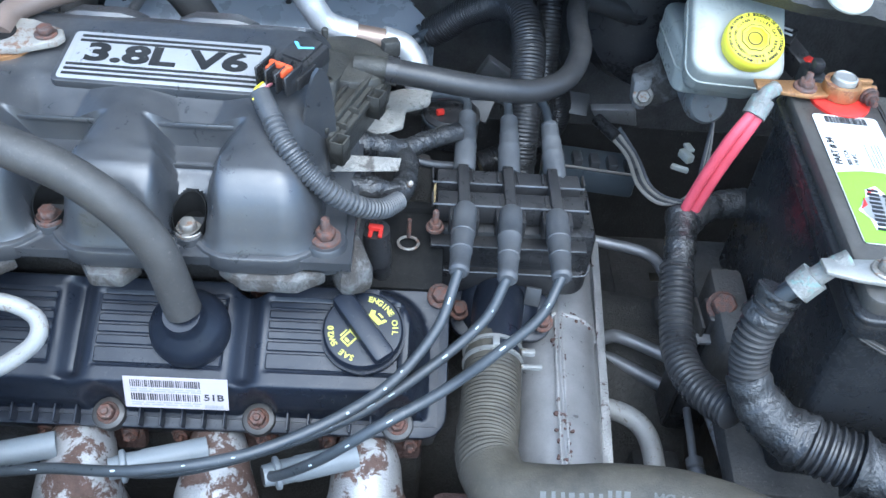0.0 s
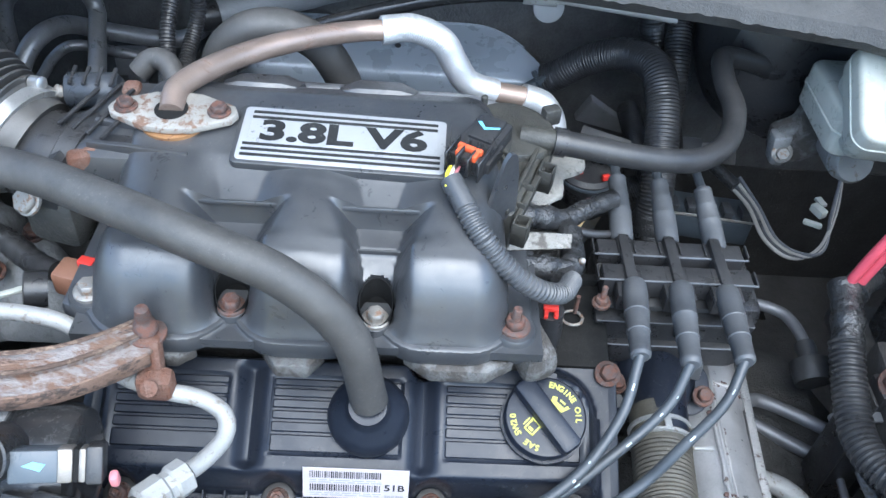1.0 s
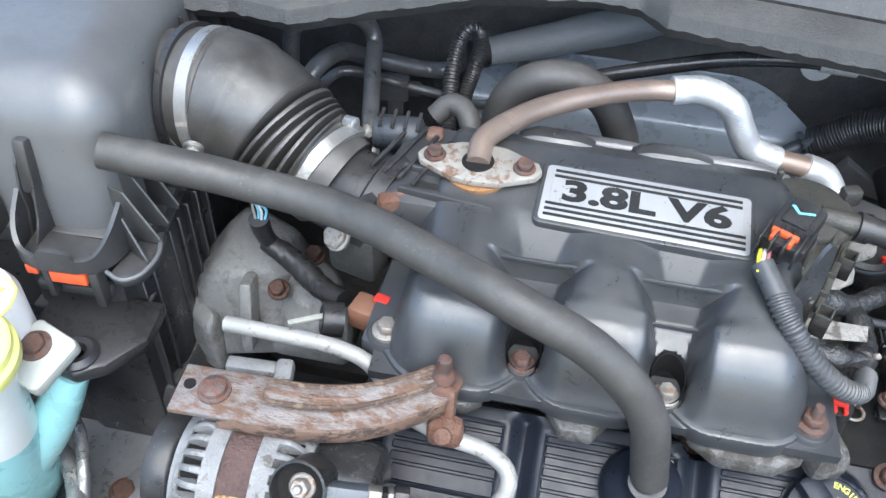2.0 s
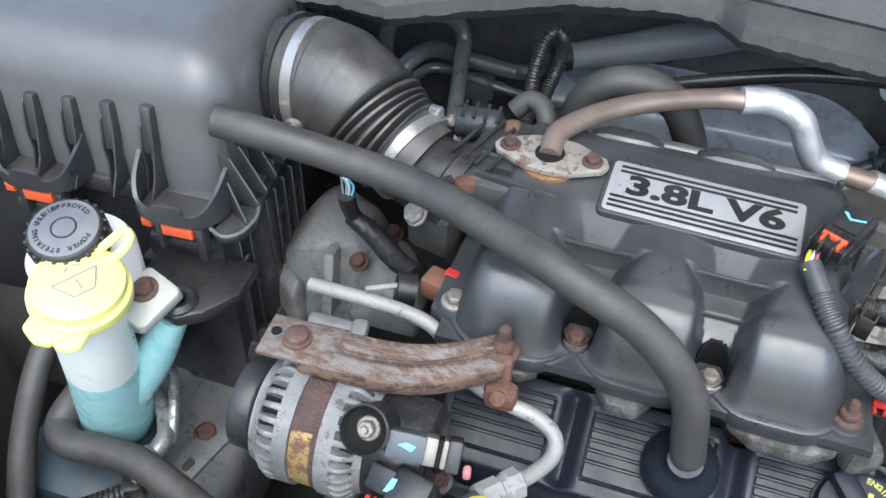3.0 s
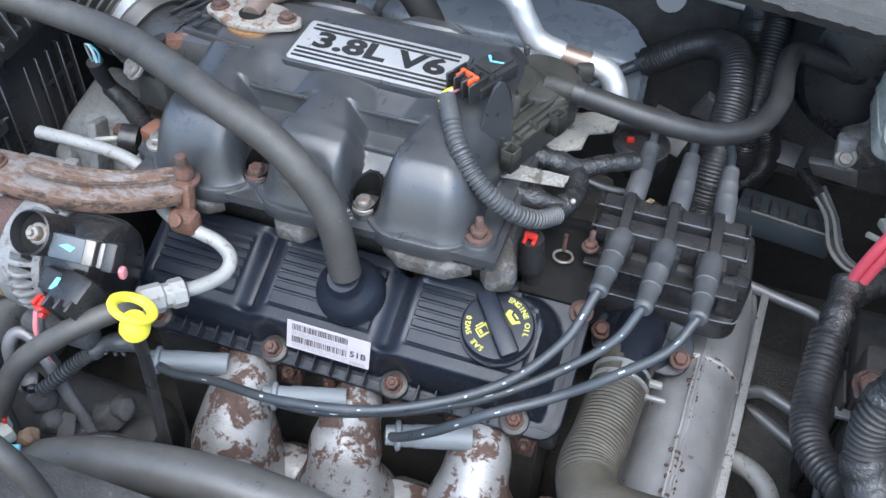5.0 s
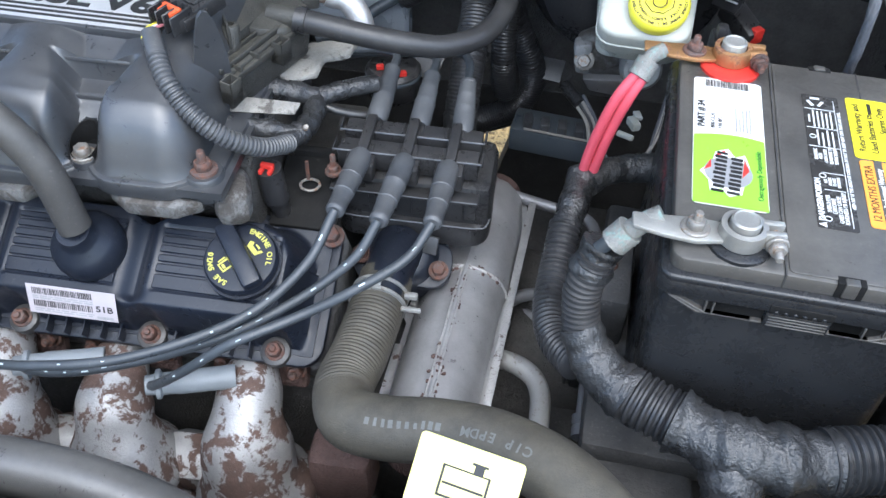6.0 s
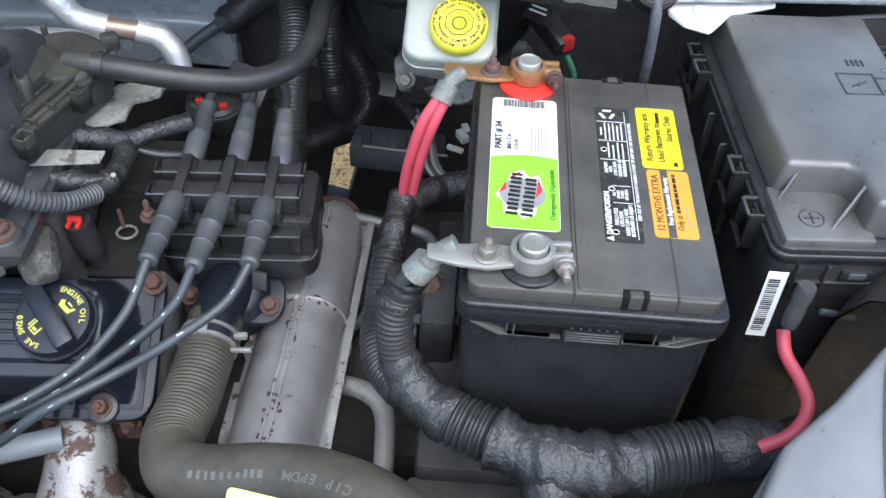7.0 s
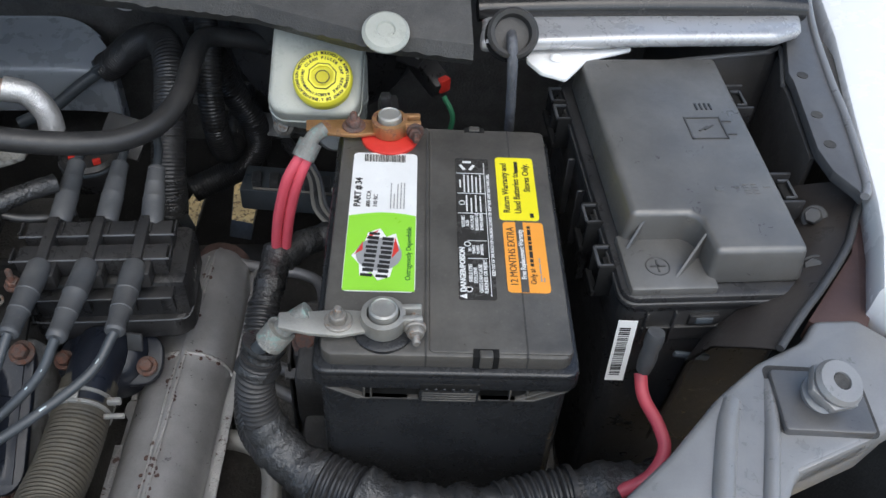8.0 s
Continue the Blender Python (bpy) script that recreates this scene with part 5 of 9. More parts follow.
        cx = along(y, [(0.36, 0.139), (0.5, 0.148), (0.60, 0.157), (0.72, 0.168)])
        r = along(y, [(0.36, 0.040), (0.545, 0.041), (0.552, 0.0435), (0.66, 0.0405), (0.70, 0.034), (0.72, 0.022)])
        zc = along(y, [(0.36, 0.612), (0.72, 0.590)])
        fl = 0.012 if (y < 0.378 or 0.5 < y < 0.53) else 0.006
        outer = [(-r - fl, 0.0)]
        for i in range(25):
            a = math.pi * 0.5 * (-1 + 2 * i / 24)
            outer.append((r * math.sin(a), r * math.cos(a) + 0.003 * math.exp(-(a / 0.07) ** 2)))
        outer.append((r + fl, 0.0))
        inner = [(x * 0.96, z * 0.96 - 0.0016) for x, z in outer[::-1]]
        loops.append([bm.verts.new((cx + x, y, zc + z)) for x, z in outer + inner])
    n = len(loops[0])
    for a, b in zip(loops, loops[1:]):
        for i in range(n):
            bm.faces.new((a[i], a[(i + 1) % n], b[(i + 1) % n], b[i]))
    bm.faces.new(loops[0][::-1])
    bm.faces.new(loops[-1])
    return bm


part("shell", shield_half(), "shield", shield)
part("lower_pipe", tube([(0.139, 0.35, 0.605), (0.148, 0.5, 0.60), (0.168, 0.73, 0.58)], 0.030, 20, 0.02), "exhaust_rust", shield)
def over(y, a):
    """A point on the shell, at angle a from its crown."""
    cx = along(y, [(0.36, 0.139), (0.5, 0.148), (0.60, 0.157), (0.72, 0.168)])
    return Vector((cx + 0.0425 * math.sin(a), y, along(y, [(0.36, 0.612), (0.72, 0.590)]) + 0.0425 * math.cos(a)))


part("cross_seam", tube([over(0.549 + 0.0015 * noise.noise((k * 1.7, 0, 0)), -1.45 + 2.9 * k / 24) for k in range(25)], lumpy(0.0022, 0.6, 0.004, 3), 8), "seam_rust", shield, "rust-speckled cross seam")
for side in (-1, 1):
    part("crown_seam", tube([over(0.365 + 0.32 * k / 20, 0.075 * side + 0.015 * noise.noise((k * 0.9, side, 0))) for k in range(21)], lumpy(0.0016, 0.8, 0.006, side), 6, squash=0.7), "seam_rust", shield, "rust-speckled crown seam")
for y0, y1, side, w in ((0.362, 0.386, -1, 0.020), (0.362, 0.384, 1, 0.018), (0.386, 0.470, -1, 0.008), (0.384, 0.690, 1, 0.008), (0.52, 0.66, -1, 0.006)):
    lo, hi = over(y0, 1.5708 * side), over(y1, 1.5708 * side)
    out = [(lo.x, y0), (hi.x, y1), (hi.x + side * w, y1), (lo.x + side * w, y0)]
    part("flange_strip", prism(out if side < 0 else out[::-1], 0.606, 0.6085, 0.0004), "seam_rust", shield, "torn rust-speckled flange")

rnd = random.Random(21)
for k in range(64):
    u = k % 4
    y = 0.549 + rnd.gauss(0, 0.004) if u == 0 else rnd.choice((0.395, 0.42, 0.50, 0.515, 0.535, 0.60, 0.655)) + rnd.gauss(0, 0.010)
    a = rnd.uniform(-1.1, 1.1) if u == 0 else rnd.choice((-0.085, 0.085)) + rnd.gauss(0, 0.05)
    at = over(y, a)
    up = Vector((math.sin(a), 0, math.cos(a)))
    r = rnd.uniform(0.0009, 0.0026)
    part("rust_hole", lathe([(r, -0.0004), (r * 0.9, 0.0009), (r * 0.4, 0.0012)], 7, frame_of(at - up * 0.0004, up) @ Matrix.Diagonal((1, rnd.uniform(0.6, 1.6), 1, 1))), "exhaust_rust", shield)

# Front exhaust manifold: three flaking castings, rusty flanges.
exh = thing("exhaust_manifold", (-0.14, 0.38, 0.5), "rust-brown exhaust manifold under flaking silver shields", "exhaust manifold")
for x in (-0.250, -0.140, -0.018):
    def limb(s, u, k=x):
        return along(u, [(0, 0.020), (0.15, 0.028), (0.45, 0.038), (0.75, 0.052), (1, 0.054)]) * (1 + 0.16 * noise.noise((s / 0.03, k * 40, 1)))
    part("runner", tube([(x - 0.006, 0.418, 0.622), (x - 0.002, 0.392, 0.622), (x, 0.362, 0.598), (x + 0.004, 0.343, 0.55), (x + 0.008, 0.345, 0.50)], limb, 24, 0.004), "exhaust", exh, "flaking silver runner shield")
    part("flange", block((x, 0.423, 0.622), (0.088, 0.012, 0.050), 0.008, rx=-20), "exhaust_rust", exh, "rusty flange")
    for dx in (-0.034, 0.034):
        part("nut", hexbolt((x + dx, 0.414, 0.624), (0, -0.9, 0.4), 0.007, 0.009, 1.4, 0.006), "bolt", exh, "rusty nut")
for x in (-0.195, -0.078):
    part("saddle", block((x, 0.362, 0.530), (0.075, 0.055, 0.06), 0.024, rx=20), "exhaust", exh, "flaking silver shield")
part("log", tube([(-0.30, 0.37, 0.48), (-0.14, 0.36, 0.47), (0.06, 0.37, 0.48)], 0.045, 20, 0.02), "exhaust_rust", exh)
part("outlet", block((0.065, 0.372, 0.545), (0.06, 0.05, 0.07), 0.012), "exhaust_rust", exh)
for a, b in (((-0.326, 0.362, 0.651), (-0.264, 0.384, 0.645)), ((-0.208, 0.362, 0.651), (-0.146, 0.384, 0.645)), ((-0.090, 0.361, 0.651), (-0.028, 0.384, 0.645))):
    bt = thing("plug_boot", b, "grey heat-proof spark plug boot on the cylinder head", "plug boot", "plug boots")
    l = (Vector(b) - Vector(a)).length
    part("sleeve", lathe([(0.0085, -0.008), (0.0088, -0.003), (0.0092, 0.000), (0.0128, 0.001), (0.0132, 0.003), (0.0128, 0.0045), (0.0098, 0.006), (0.0096, 0.016), (0.0104, 0.018), (0.0104, l * 0.7), (0.0108, l)], 24, frame_of(a, Vector(b) - Vector(a))), "plug_rubber", bt)
    # Dark end disc: the boot's hollow is shaded by colour.
    part("hollow", lathe([(0.0070, 0.0), (0.0066, 0.0012)], 20, frame_of(Vector(a) + (Vector(a) - Vector(b)).normalized() * 0.0088, Vector(b) - Vector(a))), "deep", bt)


# Black bracket, studs and the dark gap between engine and coil.
bracket_m = thing("coil_bracket", (0.01, 0.55, 0.70), "black steel bracket plate between engine and coil", "bracket")
part("plate", block((0.006, 0.540, 0.725), (0.062, 0.075, 0.006), 0.002, rx=18), "black_and_shade", bracket_m)
part("leg", block((0.006, 0.58, 0.70), (0.05, 0.01, 0.09), 0.003), "black_and_shade", bracket_m)
part("ring", tube([(0.009 * math.cos(a / 8 * 2 * math.pi) + 0.006, 0.540 + 0.008 * math.sin(a / 8 * 2 * math.pi), 0.735) for a in range(9)], 0.0013, 8), "grey_bolt", bracket_m, "steel eyelet")
part("stud", tube([(0.006, 0.537, 0.745), (0.006, 0.537, 0.765)], 0.0018, 8), "bolt", bracket_m)

# Yellow coolant notice folded up from the radiator cross-member.
notice = thing("coolant_notice", (0.18, 0.215, 0.745), "yellow coolant warning tag with a radiator sign", "warning tag")
NT = Matrix.Translation((0.182, 0.215, 0.786)) @ pose(0, 0, 0, 42, 0, -13)
part("tag", moved(prism(rounded(0.066, 0.080, 0.003), 0, 0.0015, 0.0004), NT), "pale_yellow", notice)
part("sign", joined(*[moved(box(a, b, 0), NT @ pose(0, 0.018, 0)) for a, b in (((-0.015, 0.0065, 0.0015), (0.015, 0.0075, 0.0019)), ((-0.015, -0.012, 0.0015), (0.015, -0.0105, 0.0019)), ((-0.015, -0.012, 0.0015), (-0.0135, 0.0075, 0.0019)), ((0.0135, -0.012, 0.0015), (0.015, 0.0075, 0.0019)), ((0.004, 0.0075, 0.0015), (0.010, 0.012, 0.0019)), ((0.002, 0.012, 0.0015), (0.012, 0.0135, 0.0019)), ((-0.013, -0.004, 0.0015), (0.013, -0.0025, 0.0019)))]), "black_ink", notice)
part("stem", block((0.185, 0.20, 0.755), (0.05, 0.02, 0.03), 0.004), "black", notice)

# ---- battery side ----
BAT = pose(0.387, 0.487, 0.867, 0, 0, -4)   # centre of the lid's top, x across and y along
battery = thing("battery", BAT @ Vector((0, 0, -0.2)), "black car battery with bright labels on its dusty lid", "battery")
case = part("case", moved(prism(rounded(0.173, 0.247, 0.010, at=(0.0055, 0)), -0.200, -0.028, 0.003), BAT), "battery", battery)
lid = part("lid", moved(prism(rounded(0.171, 0.246, 0.010, at=(0.0055, 0)), -0.0145, -0.001, 0.0025), BAT), "battery_lid", battery, "dusty black lid")
part("lid_shoulder", moved(prism(rounded(0.181, 0.257, 0.009, at=(0.0055, 0)), -0.0195, -0.0125, 0.0022, 3), BAT), "battery", battery, "glossy black rim")
part("lid_skirt", moved(prism(rounded(0.1825, 0.2575, 0.010, at=(0.0055, 0)), -0.031, -0.0165, 0.002), BAT), "battery", battery)
# raised cell cover between the posts and the edge
part("vent_cover", moved(prism(rounded(0.097, 0.240, 0.004, at=(0.0415, 0)), -0.003, 0.000, 0.001), BAT), "battery_lid", battery, "flat vent cover")
for x in (-0.0090, 0.0592):
    part("joint", moved(joined(box((x - 0.0006, -0.121, -0.002), (x + 0.0006, 0.121, 0.0003), 0), box((x - 0.0006, -0.1234, -0.0125), (x + 0.0006, -0.120, 0.0), 0)), BAT), "deep", battery)
# A black block behind each latch carries the recess's shade in its colour.
for s in (-1, 1):
    part("latch_slot", moved(box((0.0225, min(s * 0.1165, s * 0.1236), -0.0125), (0.0400, max(s * 0.1165, s * 0.1236), 0.0003), 0.0005), BAT), "black_and_shade", battery, "black block painting the latch recess's shade")
    part("latch", moved(box((0.0268, min(s * 0.118, s * 0.1246), -0.0115), (0.0358, max(s * 0.118, s * 0.1246), 0.0012), 0.001), BAT), "battery_lid", battery, "moulded latch tab")
# carrying ledge in front: a thin raised outline, the grip and its teeth
FACE = BAT @ Matrix(((1, 0, 0, 0), (0, 0, 1, 0), (0, 1, 0, 0), (0, 0, 0, 1)))
# The slots are flat black strips, with the slot shade painted in.
for s in (-1, 1):
    a, b, c, d = (0.0085 + s * v for v in (0.0214, 0.0595, 0.0815, 0.0540))
    edge = [(a, -0.0445), (b, -0.0445), (c, -0.0320), (c, -0.0310), (b - s * 0.001, -0.0430), (a, -0.0430)]
    part("slot_edge", moved(prism(edge, -0.1275, -0.1215, 0.0004, 1), FACE), "battery_lid", battery, "thin moulded edge")
    part("slot_wall", moved(box((d - 0.0007, -0.1270, -0.0435), (d + 0.0007, -0.1215, -0.0330), 0.0003, 1), BAT), "battery_lid", battery)
    part("slot", moved(prism([(a, -0.0428), (d - s * 0.001, -0.0428), (d - s * 0.001, -0.0345), (a, -0.0345)], -0.1242, -0.1225, 0.0003, 1), FACE), "black_and_shade", battery, "black strip painting the slot's shade")
    edge = [(s * 0.020, -0.0445), (s * 0.0560, -0.0445), (s * 0.0765, -0.0320), (s * 0.0765, -0.0310), (s * 0.0550, -0.0430), (s * 0.020, -0.0430)]
    part("slot_edge", moved(prism(edge, -0.1275, -0.1215, 0.0004, 1), FACE), "battery_lid", battery, "thin moulded edge")
    part("slot_wall", moved(box((s * 0.0505 - 0.0007, -0.1270, -0.0435), (s * 0.0505 + 0.0007, -0.1215, -0.0330), 0.0003, 1), BAT), "battery_lid", battery)
    part("slot", moved(prism([(s * 0.021, -0.0428), (s * 0.0495, -0.0428), (s * 0.0495, -0.0345), (s * 0.021, -0.0345)], -0.1242, -0.1225, 0.0003, 1), FACE), "black_and_shade", battery, "black strip painting the slot's shade")
part("grip", moved(box((-0.0125, -0.1278, -0.0455), (0.0290, -0.1215, -0.0330), 0.0015), BAT), "battery", battery)
for k in range(4):
    part("grip_rib", moved(box((-0.0105, -0.1288, -0.0440 + 0.0027 * k), (0.0270, -0.1270, -0.0430 + 0.0027 * k), 0.0004, 1), BAT), "battery_lid", battery)
# Solid black block: the hand hole's shade is its colour.
part("grip_hole", moved(box((-0.0120, -0.1296, -0.0305), (0.0285, -0.1265, -0.0235), 0.0006), BAT), "black_and_shade", battery, "black block painting the hand hole's shade")
for k in range(6):
    part("slot_tooth", moved(box((-0.0085 + 0.0060 * k, -0.1302, -0.0305), (-0.0060 + 0.0060 * k, -0.1290, -0.0280), 0.0004, 1), BAT), "battery", battery)
# labels on the lid
T = 0.0004
main = part("label", moved(prism(rounded(0.052, 0.153, 0.004, at=(-0.043, 0.0085)), 0.0, T, 0), BAT @ pose(0, 0, -0.0002)), "paper", battery, "white label with a stock number", smooth=False)
arc = [(-0.0685 + 0.051 * k / 12, 0.0085 + 0.0045 * math.sin(math.pi * (k / 12) * 0.9)) for k in range(13)]
part("green_field", moved(prism([(-0.0685, -0.0675)] + [(-0.0175, -0.0675)] + arc[::-1], T, T + 0.0003, 0), BAT), "green", main, "bright green label field", smooth=False)
TURNED = BAT @ pose(0, 0, T + 0.0001, 0, 0, 90)
words("PART # 34", 0.0075, TURNED @ pose(0.036, 0.063, 0), "print", "black_ink", main, bold=0.0002)
words("800 CCA", 0.0048, TURNED @ pose(0.0285, 0.0545, 0), "print", "black_ink", main)
words("110 RC", 0.0048, TURNED @ pose(0.0265, 0.0490, 0), "print", "black_ink", main)
bars(TURNED @ pose(0.033, 0.032, 0), 0.030, 0.013, 5, 23, "print", "grey_ink", main, fill=0.35)
stripes(BAT @ pose(-0.043, 0.078, T + 0.0001), 0.034, 0.009, 26, 24, "print", "black_ink", main)
# a spiky diamond device stands in for the maker's mark
DEV = BAT @ pose(-0.045, -0.032, T + 0.0004)
part("device", moved(prism([(-0.019, -0.002), (-0.010, 0.012), (-0.008, 0.022), (0.001, 0.027), (0.006, 0.018), (0.013, 0.022), (0.017, 0.004), (0.012, -0.010), (0.010, -0.022), (0.001, -0.026), (-0.004, -0.018), (-0.012, -0.022), (-0.013, -0.010)], 0, 0.0003, 0), DEV), "paper", main, "white spiked emblem", smooth=False)
for flash in ([(-0.017, -0.001), (-0.011, 0.004), (-0.0115, 0.013), (-0.0135, 0.006)], [(0.0105, -0.004), (0.0155, 0.004), (0.0125, 0.018), (0.0115, 0.006)], [(-0.009, 0.016), (-0.003, 0.020), (0.0, 0.025), (-0.006, 0.021)]):
    part("device", moved(prism(flash, 0.0003, 0.0006, 0), DEV), "red", main, "red flash of the emblem", smooth=False)
part("device", moved(lathe([(0.0168, 0.0003), (0.0168, 0.0004), (0.0150, 0.0004)], 40), DEV @ pose(0.001, 0, 0)), "grey_ink", main, "grey ring of the emblem", smooth=False)
for x, n in ((-0.0052, 10), (0.0058, 9)):
    for k in range(n):
        part("device", moved(box((x - 0.0043 + 0.0008 * (k % 2), -0.0232 + k * 0.0047, 0.0006), (x + 0.0043, -0.0200 + k * 0.0047 - 0.0006 * (k % 3 == 0), 0.0008), 0), DEV @ pose(0, 0, 0, 0, 0, -5)), "black_ink", main, smooth=False)
words("Outrageously Dependable", 0.0056, BAT @ pose(-0.0222, -0.030, T + 0.0005, 0, 0, 90), "print", "green_ink", main, width=0.92)
yel = part("yellow_sticker", moved(prism(rounded(0.031, 0.075, 0.003, at=(0.0625, 0.0465)), 0, T + 0.0002, 0), BAT), "yellow_label", battery, "yellow return notice sticker", smooth=False)
for k, (line, y) in enumerate((("Return Warranty and", 0.0465), ("Used Batteries to", 0.0405), ("Stores Only.", 0.0590))):
    words(line, 0.0074, BAT @ pose(0.0535 + 0.0088 * k, y, T + 0.0003, 0, 0, 90), "print", "black_ink", yel, width=0.92, bold=0.0001)
bars(BAT @ pose(0.0637, 0.0720, T + 0.0003, 0, 0, 90), 0.014, 0.0052, 1, 41, "print", "black_ink", yel)
bars(BAT @ pose(0.0725, 0.0270, T + 0.0003, 0, 0, 90), 0.030, 0.0052, 1, 42, "print", "black_ink", yel)
org = part("orange_sticker", moved(prism(rounded(0.031, 0.072, 0.003, at=(0.0645, -0.0295)), 0, T + 0.0002, 0), BAT), "orange_label", battery, "orange warranty sticker", smooth=False)
words("12 MONTHS EXTRA", 0.0078, BAT @ pose(0.0545, -0.0295, T + 0.0003, 0, 0, 90), "print", "black_ink", org, width=0.88)
part("strip", moved(box((0.0588, -0.0655, T + 0.0002), (0.0645, 0.0065, T + 0.0004), 0), BAT), "battery_lid", org, "dark strip behind white print", smooth=False)
words("Free Replacement Warranty", 0.0054, BAT @ pose(0.0618, -0.0275, T + 0.0005, 0, 0, 90), "print", "white_ink", org, width=0.82, bold=0.0001)
words("Only at", 0.0060, BAT @ pose(0.0685, -0.0500, T + 0.0003, 0, 0, 90), "print", "black_ink", org, width=0.85)
bars(BAT @ pose(0.0685, -0.0190, T + 0.0003, 0, 0, 90), 0.042, 0.0046, 1, 43, "print", "black_ink", org)
bars(BAT @ pose(0.0752, -0.0290, T + 0.0003, 0, 0, 90), 0.052, 0.0042, 2, 44, "print", "grey_ink", org, fill=0.4)
caution = part("caution_label", moved(prism(rounded(0.027, 0.155, 0.002, at=(0.0275, 0.004)), 0, T, 0), BAT), "film", battery, "clear caution label in white print", smooth=False)
words("DANGER/POISON", 0.0056, BAT @ pose(0.0175, -0.044, T + 0.0001, 0, 0, 90), "print", "white_ink", caution, bold=0.0002)
part("warning_sign", moved(prism([(-0.0026, -0.0024), (0.0026, 0), (-0.0026, 0.0024)][::-1], 0, 0.0003, 0), BAT @ pose(0.0172, -0.0705, T + 0.0001, 0, 0, 180)), "white_ink", caution, smooth=False)
for text, x, y, size in (("SHIELD EYES", 0.0232, -0.0480, 0.0040), ("EXPLOSIVE", 0.0268, -0.0500, 0.0040), ("GASES CAN CAUSE", 0.0304, -0.0530, 0.0040), ("BLINDNESS OR INJURY", 0.0340, -0.0510, 0.0040),
                         ("NO", 0.0232, -0.0240, 0.0032), ("SPARKS", 0.0262, -0.0240, 0.0032), ("FLAMES", 0.0292, -0.0240, 0.0032), ("SMOKING", 0.0322, -0.0240, 0.0032),
                         ("SULFURIC", 0.0190, 0.0060, 0.0036), ("ACID", 0.0222, 0.0040, 0.0036), ("CAN CAUSE", 0.0258, 0.0050, 0.0036), ("BLINDNESS OR", 0.0294, 0.0060, 0.0036), ("SEVERE BURNS", 0.0330, 0.0060, 0.0036),
                         ("KEEP OUT OF THE REACH OF CHILDREN. DO NOT TIP. KEEP VENT CAPS TIGHT AND LEVEL.", 0.0400, 0.0060, 0.0034)):
    words(text, size, BAT @ pose(x, y, T + 0.0001, 0, 0, 90), "print", "white_ink", caution, width=0.80, bold=0.00006)
for x0, x1, y0, y1 in ((0.0370, 0.0375, -0.070, 0.076), (0.015, 0.037, 0.0622, 0.0627), (0.015, 0.037, 0.0380, 0.0385), (0.015, 0.037, 0.0150, 0.0155), (0.0215, 0.036, -0.0150, -0.0146), (0.0215, 0.036, -0.0335, -0.0331)):
    part("rule", moved(box((x0, y0, T), (x1, y1, T + 0.0003), 0), BAT), "white_ink", caution, smooth=False)
for k, (x, y, w) in enumerate(((0.0175, 0.0500, 0.010), (0.0208, 0.0500, 0.021), (0.0240, 0.0495, 0.020), (0.0272, 0.0500, 0.021), (0.0304, 0.0490, 0.019), (0.0336, 0.0500, 0.021), (0.0222, 0.0265, 0.018), (0.0258, 0.0260, 0.020), (0.0294, 0.0265, 0.019), (0.0330, 0.0265, 0.020))):
    bars(BAT @ pose(x, y, T + 0.0001, 0, 0, 90), w, 0.0020, 1, 60 + k, "print", "white_ink", caution, fill=0.6)
for y in (-0.0640, -0.0185, 0.0270):
    part("pictogram", moved(lathe([(0.0026, 0), (0.0026, 0.0003), (0.0019, 0.0003), (0.0019, 0)], 20), BAT @ pose(0.0215 if y < 0 else 0.0185, y, T + 0.0001)), "white_ink", caution, smooth=False)
part("recycling_mark", moved(joined(*[moved(box((-0.0035, -0.0012, 0), (0.0035, 0.0012, 0.0003), 0), pose(0.0045 * math.cos(radians(a)), 0.0045 * math.sin(radians(a)), 0, 0, 0, a + 90)) for a in (90, 210, 330)]), BAT @ pose(0.0235, 0.072, T + 0.0001)), "white_ink", caution, smooth=False)
part("scuff", moved(prism([(-0.003, 0.03), (0.001, 0.045), (0.0005, 0.06), (-0.002, 0.046)], 0, T * 0.6, 0), BAT), "battery_lid", battery)


def terminal(name, at, turn, metal, label, cup):
    """A post with its clamp: ring, bolted jaw and strap towards the cable."""
    m = BAT @ pose(*at, 0, 0, turn)
    t = thing(name, m @ Vector((0, 0, -0.0)), label, "battery clamp")
    part("cup", lathe([(0.0205, -0.010), (0.021, 0.0015), (0.019, 0.0025), (0.012, 0.0025)] if cup != "red" else [(0.0235, -0.010), (0.024, 0.0015), (0.022, 0.0025), (0.012, 0.0025)], 34, m @ pose(0.000, -0.001 if cup != "red" else -0.006, 0)), cup, t, "round plastic seat under the clamp")
    part("post", lathe([(0.0105, 0), (0.0098, 0.0195), (0.0085, 0.0205), (0.0078, 0.0195), (0.003, 0.0195)], 26, m), "lead", t, "lead battery post")
    part("ring", lathe([(0.0150, 0.003), (0.0155, 0.004), (0.0150, 0.015), (0.0112, 0.0155), (0.0108, 0.003)], 28, m), metal, t)
    part("jaw", moved(joined(block((0.019, -0.005, 0.009), (0.014, 0.005, 0.013), 0.0012), block((0.019, 0.005, 0.009), (0.014, 0.005, 0.013), 0.0012)), m), metal, t)
    part("jaw_bolt", joined(moved(hexbolt((0, 0, 0), (0, -1, 0), 0.0062, 0.006, 1.2, 0.007), m @ pose(0.021, -0.009, 0.008)), lathe([(0.0035, -0.009), (0.0035, 0.016)], 12, m @ pose(0.021, 0.0, 0.008, 90, 0, 0))), "grey_bolt" if metal == "lead" else "bolt", t, "worn jaw bolt")
